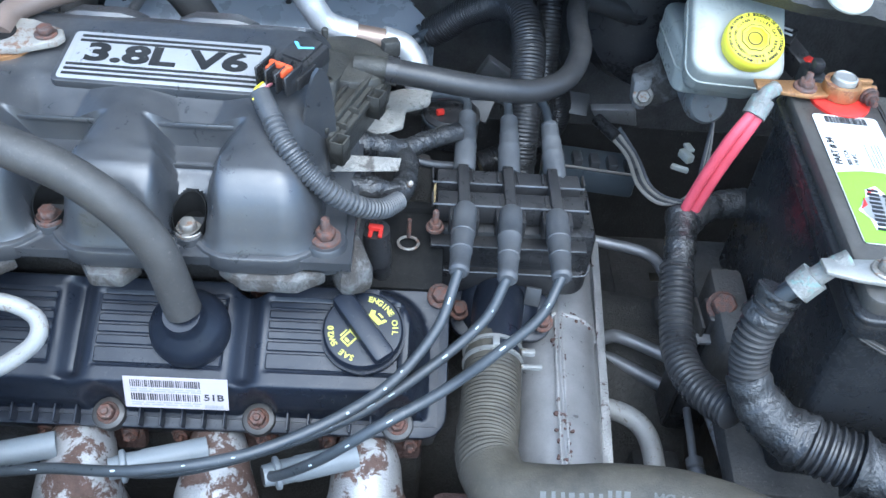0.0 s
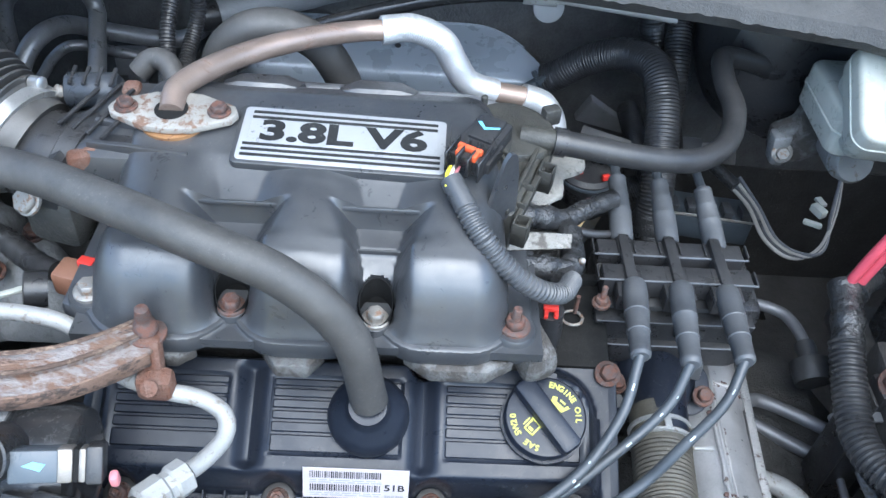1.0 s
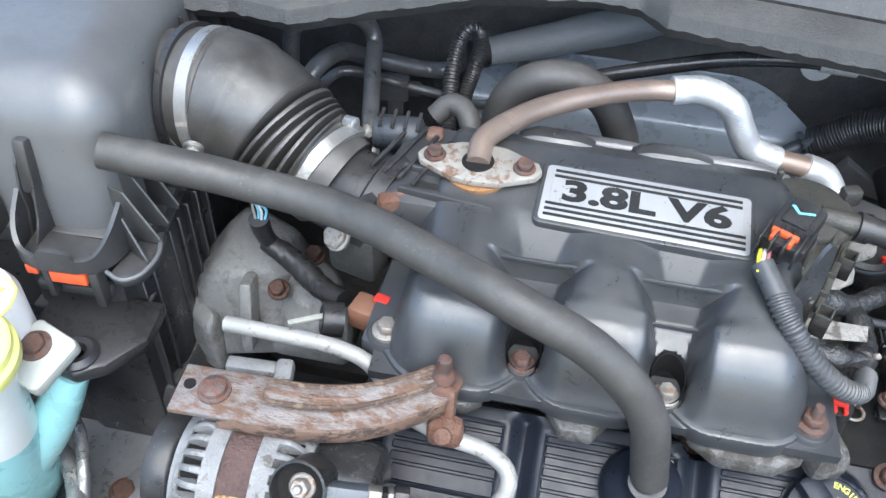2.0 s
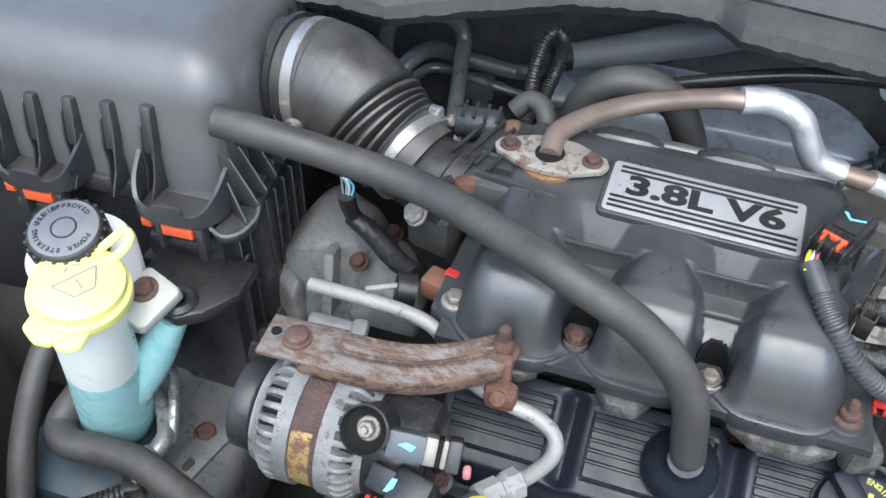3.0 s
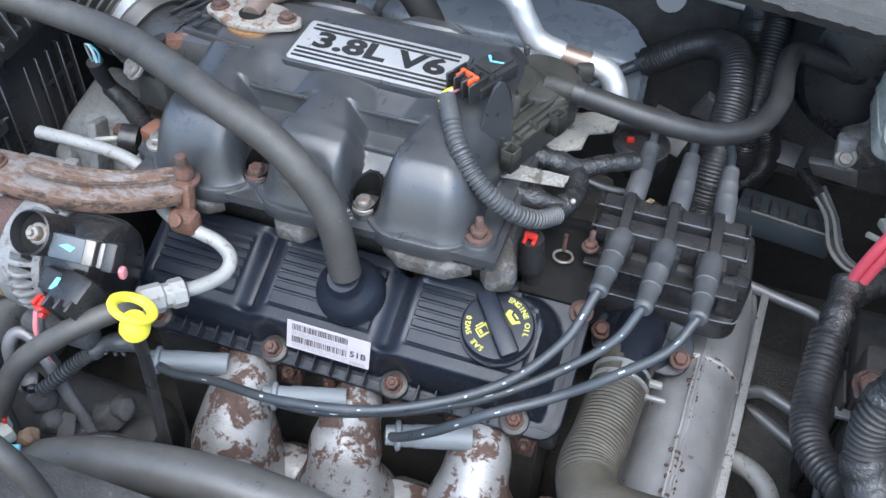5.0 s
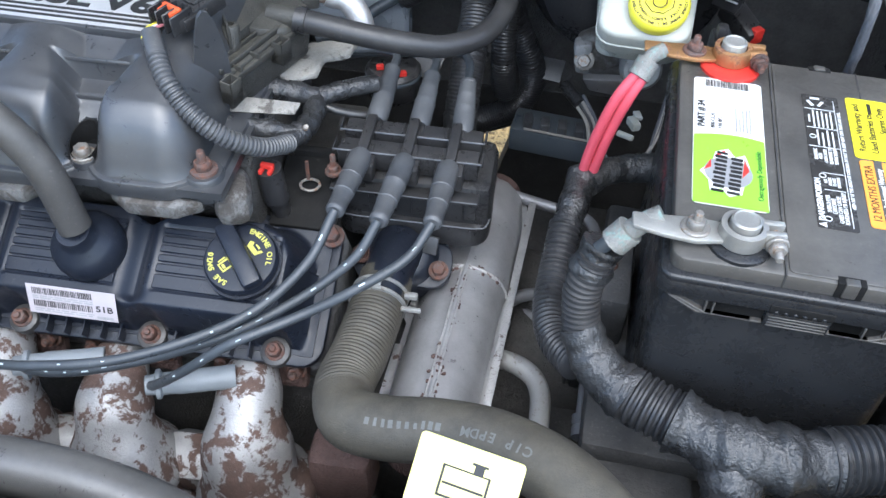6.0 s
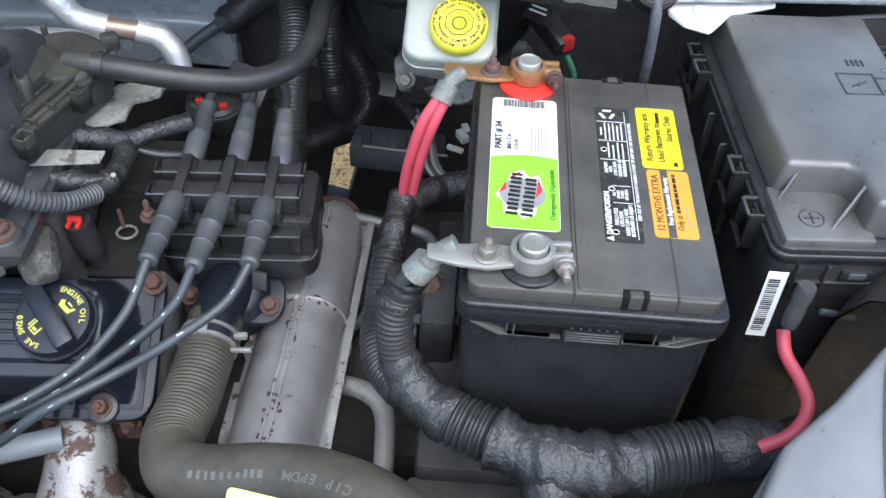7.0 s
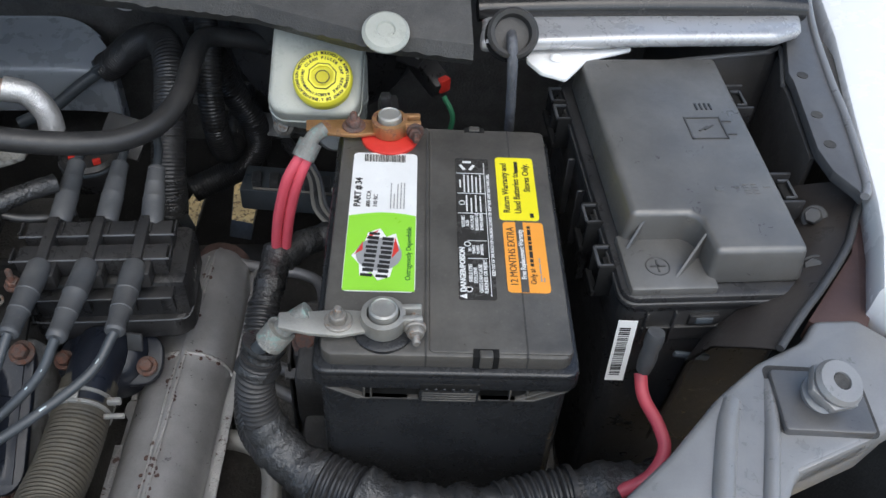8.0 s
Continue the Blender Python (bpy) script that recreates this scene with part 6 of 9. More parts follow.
    part("strap", moved(prism([(-0.012, -0.009), (-0.030, -0.012), (-0.050, -0.009), (-0.070, -0.003), (-0.070, 0.010), (-0.050, 0.010), (-0.030, 0.011), (-0.012, 0.009)], 0.004, 0.0075, 0.001), m), metal, t, "flat strap")
    part("strap_bolt", moved(hexbolt((0, 0, 0), (0, 0, 1), 0.0065, 0.007, 1.5, 0.006), m @ pose(-0.030, 0, 0.0085)), "grey_bolt" if metal == "lead" else "bolt", t, "strap bolt")
    return t


pos = terminal("positive_clamp", (-0.041, 0.1125, 0.0), 4, "copper", "corroded copper clamp on the positive post", "red")
neg = terminal("negative_clamp", (-0.038, -0.1000, 0.0), 4, "lead", "grey lead clamp on the negative post", "battery")
part("lug", joined(tube([(0.300, 0.600, 0.874), (0.290, 0.594, 0.870), (0.284, 0.586, 0.862)], 0.0065, 14), tube([(0.288, 0.591, 0.868), (0.281, 0.582, 0.857)], 0.0098, 14)), "corroded", pos, "green-white corroded lug")
part("lug", joined(tube([(0.292, 0.400, 0.874), (0.280, 0.398, 0.866), (0.268, 0.396, 0.853)], 0.0070, 14), tube([(0.273, 0.397, 0.860), (0.264, 0.395, 0.848)], 0.0108, 14)), "corroded", neg, "green-white corroded lug")
for dx in (-0.004, 0.0055):
    alone("red_cable", tube([(0.285 + dx * 0.6, 0.584, 0.864), (0.272 + dx, 0.576, 0.842), (0.263 + dx, 0.575, 0.811), (0.257 + dx, 0.577, 0.778), (0.252 + dx * 0.8, 0.580, 0.735)], 0.0047, 14), "cable", "red-pink battery cable from the positive clamp", "cable", "positive cables")
for dx in (-0.005, 0.005):
    alone("ground_cable", tube([(0.268 + dx, 0.398 + dx, 0.854), (0.256 + dx, 0.400 + dx, 0.830), (0.252 + dx * 0.6, 0.394, 0.80)], 0.0055, 12), "wire", "grey battery cable from the negative clamp", "cable", "negative cables")

harness = thing("battery_harness", (0.30, 0.36, 0.66), "thick black corrugated loom wrapped in tape around the battery", "wiring loom")
part("taped_top", tube([(0.252, 0.584, 0.746), (0.246, 0.553, 0.740), (0.240, 0.525, 0.731)], lumpy(0.0135, 0.18, 0.012, 1), 28, 0.002, crumple=0.09), "tape", harness, "wrinkled tape")
part("ribbed", tube([(0.240, 0.530, 0.732), (0.235, 0.486, 0.716), (0.233, 0.449, 0.709), (0.239, 0.415, 0.713), (0.256, 0.382, 0.726)], ringed(0.0138, 0.0009, 0.0052), 20, 0.0014), "loom", harness, "corrugated tube")
part("ribbed", tube([(0.256, 0.398, 0.830), (0.250, 0.393, 0.805), (0.251, 0.387, 0.782), (0.257, 0.378, 0.760)], ringed(0.0134, 0.0009, 0.0046), 20, 0.0012), "loom", harness, "corrugated tube")
part("collar", tube([(0.259, 0.403, 0.838), (0.252, 0.396, 0.816)], lumpy(0.0152, 0.2, 0.008, 4), 24, 0.0015, crumple=0.12), "tape", harness)
part("taped_join", tube([(0.252, 0.384, 0.772), (0.261, 0.374, 0.756), (0.275, 0.361, 0.745), (0.293, 0.350, 0.740)], lambda s, u: (0.0150 + 0.0055 * u) * (1 + 0.2 * noise.noise((s / 0.014, 14.6, 0.5))), 28, 0.002, crumple=0.09), "tape", harness, "wrinkled tape")
part("ribbed", tube([(0.286, 0.354, 0.741), (0.309, 0.342, 0.740), (0.331, 0.331, 0.740)], ringed(0.0200, 0.0012, 0.0060), 22, 0.0016), "loom", harness, "corrugated tube")
part("taped_middle", tube([(0.326, 0.333, 0.740), (0.353, 0.320, 0.740), (0.379, 0.313, 0.740), (0.404, 0.313, 0.740), (0.432, 0.3155, 0.740)], lumpy(0.0232, 0.20, 0.014, 6), 28, 0.002, crumple=0.10), "tape", harness, "wrinkled tape")
part("ribbed", tube([(0.425, 0.3148, 0.740), (0.454, 0.321, 0.740), (0.482, 0.3245, 0.742)], ringed(0.0228, 0.0012, 0.0060), 22, 0.0016), "loom", harness, "corrugated tube")
part("taped_end", tube([(0.474, 0.3235, 0.742), (0.50, 0.325, 0.744), (0.53, 0.326, 0.745), (0.56, 0.33, 0.740)], lumpy(0.0220, 0.2, 0.012, 8), 28, 0.002, crumple=0.09), "tape", harness, "wrinkled tape")
part("side_branch", tube([(0.256, 0.575, 0.745), (0.272, 0.592, 0.745), (0.296, 0.606, 0.742), (0.33, 0.612, 0.74)], lumpy(0.013, 0.15, 0.01, 9), 28, 0.002, crumple=0.09), "tape", harness)
part("lower_branch", tube([(0.352, 0.328, 0.738), (0.364, 0.306, 0.730), (0.368, 0.288, 0.712), (0.366, 0.274, 0.680), (0.358, 0.266, 0.640)], lumpy(0.0205, 0.22, 0.012, 12), 28, 0.002, crumple=0.10), "tape", harness, "taped branch hanging down")
part("tie", lathe([(0.0236, -0.002), (0.0248, -0.002), (0.0248, 0.002), (0.0236, 0.002)], 30, frame_of((0.478, 0.3242, 0.7418), (1, 0.1, 0))), "black", harness, "black cable tie")

# Battery tray and hold-down.
tray = thing("battery_tray", (0.39, 0.48, 0.64), "black plastic battery tray with a rusty hold-down bolt", "battery tray")
part("floor_plate", moved(box((-0.11, -0.145, -0.225), (0.11, 0.145, -0.199), 0.006), BAT), "deep", tray)
part("upright", moved(box((-0.116, -0.04, -0.215), (-0.086, 0.05, -0.145), 0.006), BAT), "deep", tray)
part("bolt", hexbolt((0.279, 0.500, 0.716), (-0.2, -0.4, 0.9), 0.011, 0.010, 1.3), "bolt", tray, "rusty hold-down bolt")
part("post", box((0.266, 0.487, 0.55), (0.296, 0.516, 0.712), 0.004), "black", tray, "glossy black hold-down post")
for x in (0.262, 0.300):
    part("post_rib", box((x - 0.0015, 0.484, 0.56), (x + 0.0015, 0.520, 0.706), 0.001), "black", tray)
part("post_shelf", box((0.258, 0.478, 0.690), (0.304, 0.488, 0.694), 0.001), "edge_shine", tray)

# Fuse and relay box.
fuse = thing("fuse_box", (0.58, 0.54, 0.72), "large black plastic fuse box with a stepped lid", "fuse box")
part("base", prism(rounded(0.136, 0.264, 0.012, at=(0.582, 0.540)), 0.58, 0.862, 0.004), "black", fuse)
part("skirt", prism(rounded(0.142, 0.268, 0.012, at=(0.582, 0.537)), 0.858, 0.874, 0.003), "black", fuse)
top_outline = [(0.523, 0.657), (0.645, 0.657), (0.641, 0.418), (0.574, 0.418), (0.573, 0.450), (0.566, 0.4575), (0.523, 0.4575)]


def fuse_lid():
    bm = bmesh.new()
    lo = [bm.verts.new((0.583 + (x - 0.583) * 1.06, 0.54 + (y - 0.54) * 1.03, 0.873)) for x, y in top_outline]
    hi = [bm.verts.new((x, y, 0.9055)) for x, y in top_outline]
    bm.faces.new(hi)
    bm.faces.new(lo[::-1])
    for i in range(len(lo)):
        bm.faces.new((lo[i], lo[(i + 1) % len(lo)], hi[(i + 1) % len(lo)], hi[i]))
    bmesh.ops.recalc_face_normals(bm, faces=bm.faces)
    bmesh.ops.bevel(bm, geom=bm.edges[:], offset=0.0045, segments=3, affect="EDGES", profile=0.5)
    return bm


part("lid", fuse_lid(), "fusebox", fuse, "raised black lid")
part("low_step", prism([(0.516, 0.462), (0.580, 0.462), (0.580, 0.406), (0.516, 0.406)], 0.868, 0.880, 0.003), "fusebox", fuse)
part("lid_rim", prism(rounded(0.147, 0.273, 0.012, at=(0.583, 0.538)), 0.8645, 0.8690, 0.0012), "airbox_rib", fuse, "thin lid rim")
def gusset(foot, top):
    """A thin upright web that slopes from the low step up to the raised lid."""
    f, t = Vector(foot), Vector(top)
    n = Vector((-(t - f).y, (t - f).x, 0)).normalized() * 0.0009
    low = Vector((t.x, t.y, f.z))
    bm = bmesh.new()
    sides = [[bm.verts.new(p + d) for p in (f, low, t)] for d in (n, -n)]
    bm.faces.new(sides[0])
    bm.faces.new(sides[1][::-1])
    for k in range(3):
        bm.faces.new((sides[0][k], sides[1][k], sides[1][(k + 1) % 3], sides[0][(k + 1) % 3]))
    bmesh.ops.recalc_face_normals(bm, faces=bm.faces)
    return bm


part("gusset", gusset((0.521, 0.446, 0.879), (0.536, 0.460, 0.902)), "fusebox", fuse)
part("gusset", gusset((0.550, 0.416, 0.879), (0.573, 0.438, 0.902)), "fusebox", fuse)
part("arrow_mark", joined(*[box((0.614 + 0.0065 * i, 0.4755 + 0.0034 * k, 0.9050), (0.6185 + 0.0065 * i, 0.4763 + 0.0034 * k, 0.9061), 0) for i in range(2) for k in range(4)], box((0.607, 0.4825, 0.9050), (0.611, 0.4835, 0.9061), 0), box((0.630, 0.4825, 0.9050), (0.635, 0.4835, 0.9061), 0)), "fusebox", fuse, "moulded small print")
part("plus_mark", joined(tube([(0.540 + 0.0085 * math.cos(a * math.pi / 8), 0.428 + 0.0085 * math.sin(a * math.pi / 8), 0.8802) for a in range(17)], 0.0006, 6), box((0.5345, 0.4273, 0.8798), (0.5455, 0.4287, 0.8808), 0), box((0.5393, 0.4225, 0.8798), (0.5407, 0.4335, 0.8808), 0)), "duct", fuse, "moulded plus mark")
part("bolt_mark", joined(*[box(a, b, 0) for a, b in (((0.592, 0.568, 0.9050), (0.622, 0.5692, 0.9063)), ((0.592, 0.541, 0.9050), (0.622, 0.5422, 0.9063)), ((0.592, 0.541, 0.9050), (0.5932, 0.569, 0.9063)), ((0.6208, 0.541, 0.9050), (0.622, 0.569, 0.9063)), ((0.622, 0.546, 0.9050), (0.630, 0.5472, 0.9063)), ((0.622, 0.563, 0.9050), (0.630, 0.5642, 0.9063)))],
                         moved(box((-0.008, -0.0008, 0.9050), (0.002, 0.0008, 0.9063), 0), pose(0.607, 0.556, 0, 0, 0, 35)), moved(box((-0.002, -0.0008, 0.9050), (0.008, 0.0008, 0.9063), 0), pose(0.607, 0.554, 0, 0, 0, 35))), "duct", fuse, "moulded flash sign")
part("small_mark", joined(*[box((0.606 + 0.004 * k, 0.580, 0.905), (0.6075 + 0.004 * k, 0.588, 0.9063), 0) for k in range(4)]), "black", fuse)
part("dimple", lathe([(0.0035, 0), (0.003, 0.0012), (0.001, 0.0015)], 14, pose(0.595, 0.482, 0.9050)), "fusebox", fuse)
for y in (0.629, 0.507):
    clip = part("clip", joined(box((0.652, y - 0.018, 0.866), (0.674, y - 0.015, 0.884), 0.001), box((0.652, y + 0.015, 0.866), (0.674, y + 0.018, 0.884), 0.001), box((0.652, y - 0.018, 0.862), (0.672, y + 0.018, 0.868), 0.001), box((0.656, y - 0.005, 0.866), (0.664, y + 0.005, 0.878), 0.001)), "black", fuse, "black lid clip")
    part("clip_bar", joined(box((0.668, y - 0.011, 0.880), (0.6705, y + 0.011, 0.8825), 0.0006), box((0.661, y + 0.009, 0.880), (0.670, y + 0.011, 0.8825), 0.0006), box((0.661, y - 0.011, 0.880), (0.670, y - 0.009, 0.8825), 0.0006)), "dusty_loom", clip, "pale clip bar")
    part("clip_post", box((0.661, y - 0.0095, 0.864), (0.670, y + 0.0095, 0.8795), 0.0012), "black_and_shade", clip)
for y in (0.648, 0.622, 0.492, 0.446):
    latch = part("latch", joined(box((0.500, y - 0.012, 0.842), (0.513, y - 0.0095, 0.874), 0.001), box((0.500, y + 0.0095, 0.842), (0.513, y + 0.012, 0.874), 0.001), box((0.498, y - 0.012, 0.842), (0.503, y + 0.012, 0.848), 0.001), box((0.506, y - 0.005, 0.840), (0.513, y + 0.005, 0.868), 0.001)), "black_and_shade", fuse, "black side latch")
    part("latch_loop", joined(box((0.499, y - 0.0105, 0.8715), (0.5015, y + 0.0105, 0.8740), 0.0006), box((0.499, y - 0.0105, 0.8715), (0.511, y - 0.0085, 0.8740), 0.0006), box((0.499, y + 0.0085, 0.8715), (0.511, y + 0.0105, 0.8740), 0.0006)), "dusty_loom", latch, "pale latch loop")
for y in (0.49, 0.53, 0.57):
    part("side_rib", box((0.5035, y, 0.800), (0.510, y + 0.0025, 0.862), 0.0008, 1), "black", fuse)
part("upper_wall", prism(rounded(0.1395, 0.2665, 0.012, at=(0.582, 0.5385)), 0.822, 0.860, 0.003), "airbox_rib", fuse, "ribbed wall below the lid")
part("wall_lip", box((0.530, 0.4025, 0.8395), (0.646, 0.4055, 0.8415), 0.0008), "airbox_rib", fuse)
part("front_tab", block((0.575, 0.4035, 0.849), (0.013, 0.005, 0.006), 0.001), "blue_grey", fuse, "small blue-grey tab")
part("tab_frame", block((0.575, 0.4042, 0.8485), (0.022, 0.004, 0.010), 0.001), "black", fuse)
for x in (0.531, 0.552, 0.612, 0.638):
    part("wall_rib", box((x, 0.4015, 0.824), (x + 0.002, 0.406, 0.858), 0.0006), "airbox_rib", fuse)
part("cable_boot", lathe([(0.0062, 0), (0.0068, 0.002), (0.0070, 0.012), (0.0060, 0.017), (0.0067, 0.022), (0.0064, 0.032), (0.0054, 0.038)], 18, frame_of((0.537, 0.392, 0.850), (-0.08, -0.15, -1))), "boot", fuse, "black shrink sleeve")
tag = thing("stock_tag", (0.522, 0.405, 0.78), "white bar-striped paper tag on the fuse box", "tag")
TAG = Matrix.Translation((0.5165, 0.3945, 0.826)) @ pose(0, 0, 0, 84, 0, -4)
sheet = part("sheet", moved(box((-0.0075, -0.031, 0), (0.0065, 0.031, 0.0006), 0), TAG), "paper", tag, smooth=False)
stripes(TAG @ pose(-0.0015, 0, 0.0007, 0, 0, 90), 0.050, 0.008, 26, 71, "print", "black_ink", sheet)
alone("alternator_cable", tube([(0.536, 0.393, 0.80), (0.537, 0.378, 0.79), (0.544, 0.356, 0.785), (0.545, 0.338, 0.780), (0.532, 0.322, 0.772), (0.510, 0.316, 0.762)], 0.0050, 14), "cable", "red-pink cable hanging below the fuse box", "cable")
alone("white_clip", block((0.575, 0.40, 0.81), (0.03, 0.004, 0.006), 0.002, ry=12), "blue_grey", "pale strip below the fuse box", "clip")

# Brake fluid reservoir and master cylinder.
BR_M = Matrix.Translation((0.297, 0.667, 0.877)) @ pose(0, 0, 0, 31, 0, -5)
brake = thing("brake_reservoir", (0.29, 0.67, 0.80), "milky plastic brake fluid reservoir with a yellow cap", "reservoir")
part("tank", moved(prism(rounded(0.083, 0.097, 0.016, at=(-0.0085, 0.0195)), -0.048, -0.010, 0.0055, 3), BR_M), "natural", brake)
part("seam", moved(prism(rounded(0.0855, 0.0995, 0.017, at=(-0.0085, 0.0195)), -0.031, -0.028, 0.001), BR_M), "natural", brake)
part("lower_tank", moved(prism(rounded(0.072, 0.088, 0.016, at=(-0.006, 0.024)), -0.075, -0.046, 0.0055, 3), BR_M), "natural", brake)
part("rear_tank", prism(rounded(0.084, 0.100, 0.014, at=(0.294, 0.752)), 0.796, 0.842, 0.005, 3), "natural", brake)
part("rear_seam", prism(rounded(0.087, 0.103, 0.015, at=(0.294, 0.752)), 0.818, 0.822, 0.001), "natural", brake)
part("neck", lathe([(0.024, -0.012), (0.024, 0.002)], 26, BR_M), "natural", brake)
CAPB = BR_M @ pose(0, 0, 0, 0, 0, 20)
capb = part("cap", lathe([(0.0255, -0.008), (0.0265, -0.002), (0.0265, 0.003), (0.0245, 0.006), (0.012, 0.0065), (0.011, 0.005), (0.003, 0.005)], 48, CAPB), "yellow", brake, "bright yellow screw cap with black print")
part("ring", lathe([(0.0125, 0.0055), (0.0125, 0.0072), (0.0105, 0.0072), (0.0105, 0.0055)], 8, CAPB), "yellow", capb)
for r in (0.0060, 0.0128):
    n = 24 if r < 0.01 else 8
    part("ring_mark", tube([CAPB @ Vector((r * math.cos(k / n * 2 * math.pi), r * math.sin(k / n * 2 * math.pi), 0.0072 if r > 0.01 else 0.0056)) for k in range(n + 1)], 0.0005, 6, smooth_line=False), "black_ink", capb)
for txt, r, n, size in (("ATTENTION NETTOYER LE BOUCHON DE REMPLISSAGE AVANT DE L'ENLEVER", 0.0222, 0.099, 0.0036), ("WARNING CLEAN FILLER CAP BEFORE REMOVING", 0.0175, 0.157, 0.0036)):
    for k, ch in enumerate(txt):
        if ch != " ":
            words(ch, size, CAPB @ pose(0, 0, 0.0066, 0, 0, 200 - math.degrees(k * n)) @ pose(r, 0, 0, 0, 0, -90), "print", "black_ink", capb, bold=0.00012)
master = thing("master_cylinder", (0.29, 0.70, 0.74), "dusty alloy brake master cylinder under the reservoir", "master cylinder")
part("barrel", lathe([(0.017, -0.012), (0.020, -0.008), (0.020, 0.09), (0.027, 0.095), (0.027, 0.105)], 26, frame_of((0.302, 0.758, 0.760), (-0.05, 1, 0.05))), "alloy", master)
part("end_plug", lathe([(0.021, 0), (0.021, 0.014), (0.018, 0.018), (0.004, 0.018)], 26, frame_of((0.303, 0.748, 0.760), (0.05, -0.9, 0.4))), "clamp_steel", master, "pale round end plug")
part("web", moved(prism([(0.237, 0.763), (0.241, 0.734), (0.265, 0.728), (0.300, 0.745), (0.305, 0.790), (0.280, 0.799), (0.263, 0.803), (0.257, 0.775)], 0.776, 0.802, 0.005, 3), UPRIGHT), "dirty_alloy", master, "cast web with its mounting ear")
part("ear", moved(prism([(0.234, 0.764), (0.239, 0.730), (0.254, 0.728), (0.254, 0.768)], 0.770, 0.790, 0.004), UPRIGHT), "alloy", master)
part("bolt", hexbolt((0.247, 0.769, 0.748), (-0.1, -0.9, 0.4), 0.0075, 0.006), "grey_bolt", master)
for outline in ([(0.091, 0.577), (0.109, 0.613), (0.168, 0.573), (0.166, 0.558)], [(0.265, 0.540), (0.331, 0.544), (0.339, 0.514), (0.278, 0.520)]):
    alone("heat_plate", moved(prism(outline, 1.044, 1.062, 0.003), UPRIGHT), "shield", "dull grey folded heat plate on the bulkhead", "heat plate", "bulkhead plates")
alone("brake_booster", lathe([(0.10, 0.0), (0.115, 0.02), (0.118, 0.06), (0.10, 0.10), (0.06, 0.12)], 40, frame_of((0.29, 0.95, 0.80), (0, -1, 0.05))), "black", "round black brake servo on the bulkhead", "brake servo")
alone("relay", joined(block((0.355, 0.655, 0.845), (0.018, 0.03, 0.03), 0.004), block((0.352, 0.648, 0.868), (0.010, 0.012, 0.012), 0.003)), "black", "small black sensor plug beside the reservoir", "connector")
plug = thing("harness_plug", (0.40, 0.81, 0.77), "black harness plug with a white tag and a red tab", "connector")
part("tag", block((0.384, 0.803, 0.812), (0.028, 0.020, 0.004), 0.001, rx=30, rz=-35), "black", plug, "black tag with white marks")
part("tag_mark", joined(block((0.384, 0.801, 0.8150), (0.020, 0.002, 0.001), 0, rx=30, rz=-35), block((0.386, 0.806, 0.8175), (0.018, 0.002, 0.001), 0, rx=30, rz=-35)), "white_ink", plug)
part("body", block((0.405, 0.812, 0.785), (0.024, 0.05, 0.022), 0.004, rz=35, rx=20), "black", plug)
part("red_tab", block((0.418, 0.797, 0.782), (0.014, 0.014, 0.016), 0.002, rz=35), "red", plug, "red lock tab")
part("lead", tube([(0.42, 0.79, 0.77), (0.43, 0.78, 0.75), (0.425, 0.78, 0.72)], 0.003, 8), "green_wire", plug)

# Wiring module and lines low beside the battery.
module = thing("wiring_module", (0.235, 0.87, 0.55), "flat black connector block with grey wires", "connector")
part("block", block((0.235, 0.875, 0.562), (0.12, 0.05, 0.035), 0.004, rz=-8), "blue_grey", module)
part("rim", block((0.245, 0.850, 0.582), (0.11, 0.002, 0.003), 0.0005, rz=-8), "pale_wire", module, "pale edge")
for k in range(5):
    part("cell", block((0.195 + 0.022 * k, 0.872 - 0.003 * k, 0.582), (0.012, 0.022, 0.016), 0.002), "dusty_loom", module)
for dx, tint in ((-0.004, "pale_wire"), (0.003, "dusty_loom"), (0.010, "pale_wire"), (0.017, "frayed")):
    part("wire", tube([(0.250 + dx * 0.5, 0.86, 0.632 + dx * 0.5), (0.268 + dx * 0.6, 0.825, 0.625), (0.276 + dx * 0.7, 0.775, 0.62), (0.298 + dx * 0.6, 0.748, 0.62 + dx * 0.3), (0.326 + dx * 0.3, 0.752, 0.63), (0.345 - dx * 0.2, 0.785, 0.655), (0.350, 0.815, 0.69)], 0.0024, 8), tint, module, "grey wire")
part("wire_sleeve", tube([(0.235, 0.885, 0.635), (0.256, 0.852, 0.632)], 0.008, 12), "tape", module)
alone("wire_clip", joined(block((0.304, 0.752, 0.668), (0.020, 0.006, 0.006), 0.002, rz=-25), block((0.312, 0.765, 0.676), (0.010, 0.018, 0.010), 0.002, rz=25), block((0.316, 0.775, 0.680), (0.008, 0.014, 0.004), 0.001, rz=15)), "natural", "small white wire clip beside the battery", "clip")
alone("steel_line", tube([(0.165, 0.715, 0.60), (0.225, 0.698, 0.60), (0.262, 0.688, 0.60), (0.280, 0.672, 0.60), (0.286, 0.634, 0.60), (0.287, 0.61, 0.58)], 0.0062, 14), "grey_pipe", "bent grey steel line behind the heat shield", "pipe", "steel lines")
alone("steel_line", tube([(0.190, 0.545, 0.575), (0.195, 0.560, 0.58), (0.213, 0.574, 0.582), (0.235, 0.576, 0.58), (0.297, 0.540, 0.58), (0.33, 0.52, 0.57)], 0.0068, 14), "grey_pipe", "bent grey steel line beside the heat shield", "pipe", "steel lines")
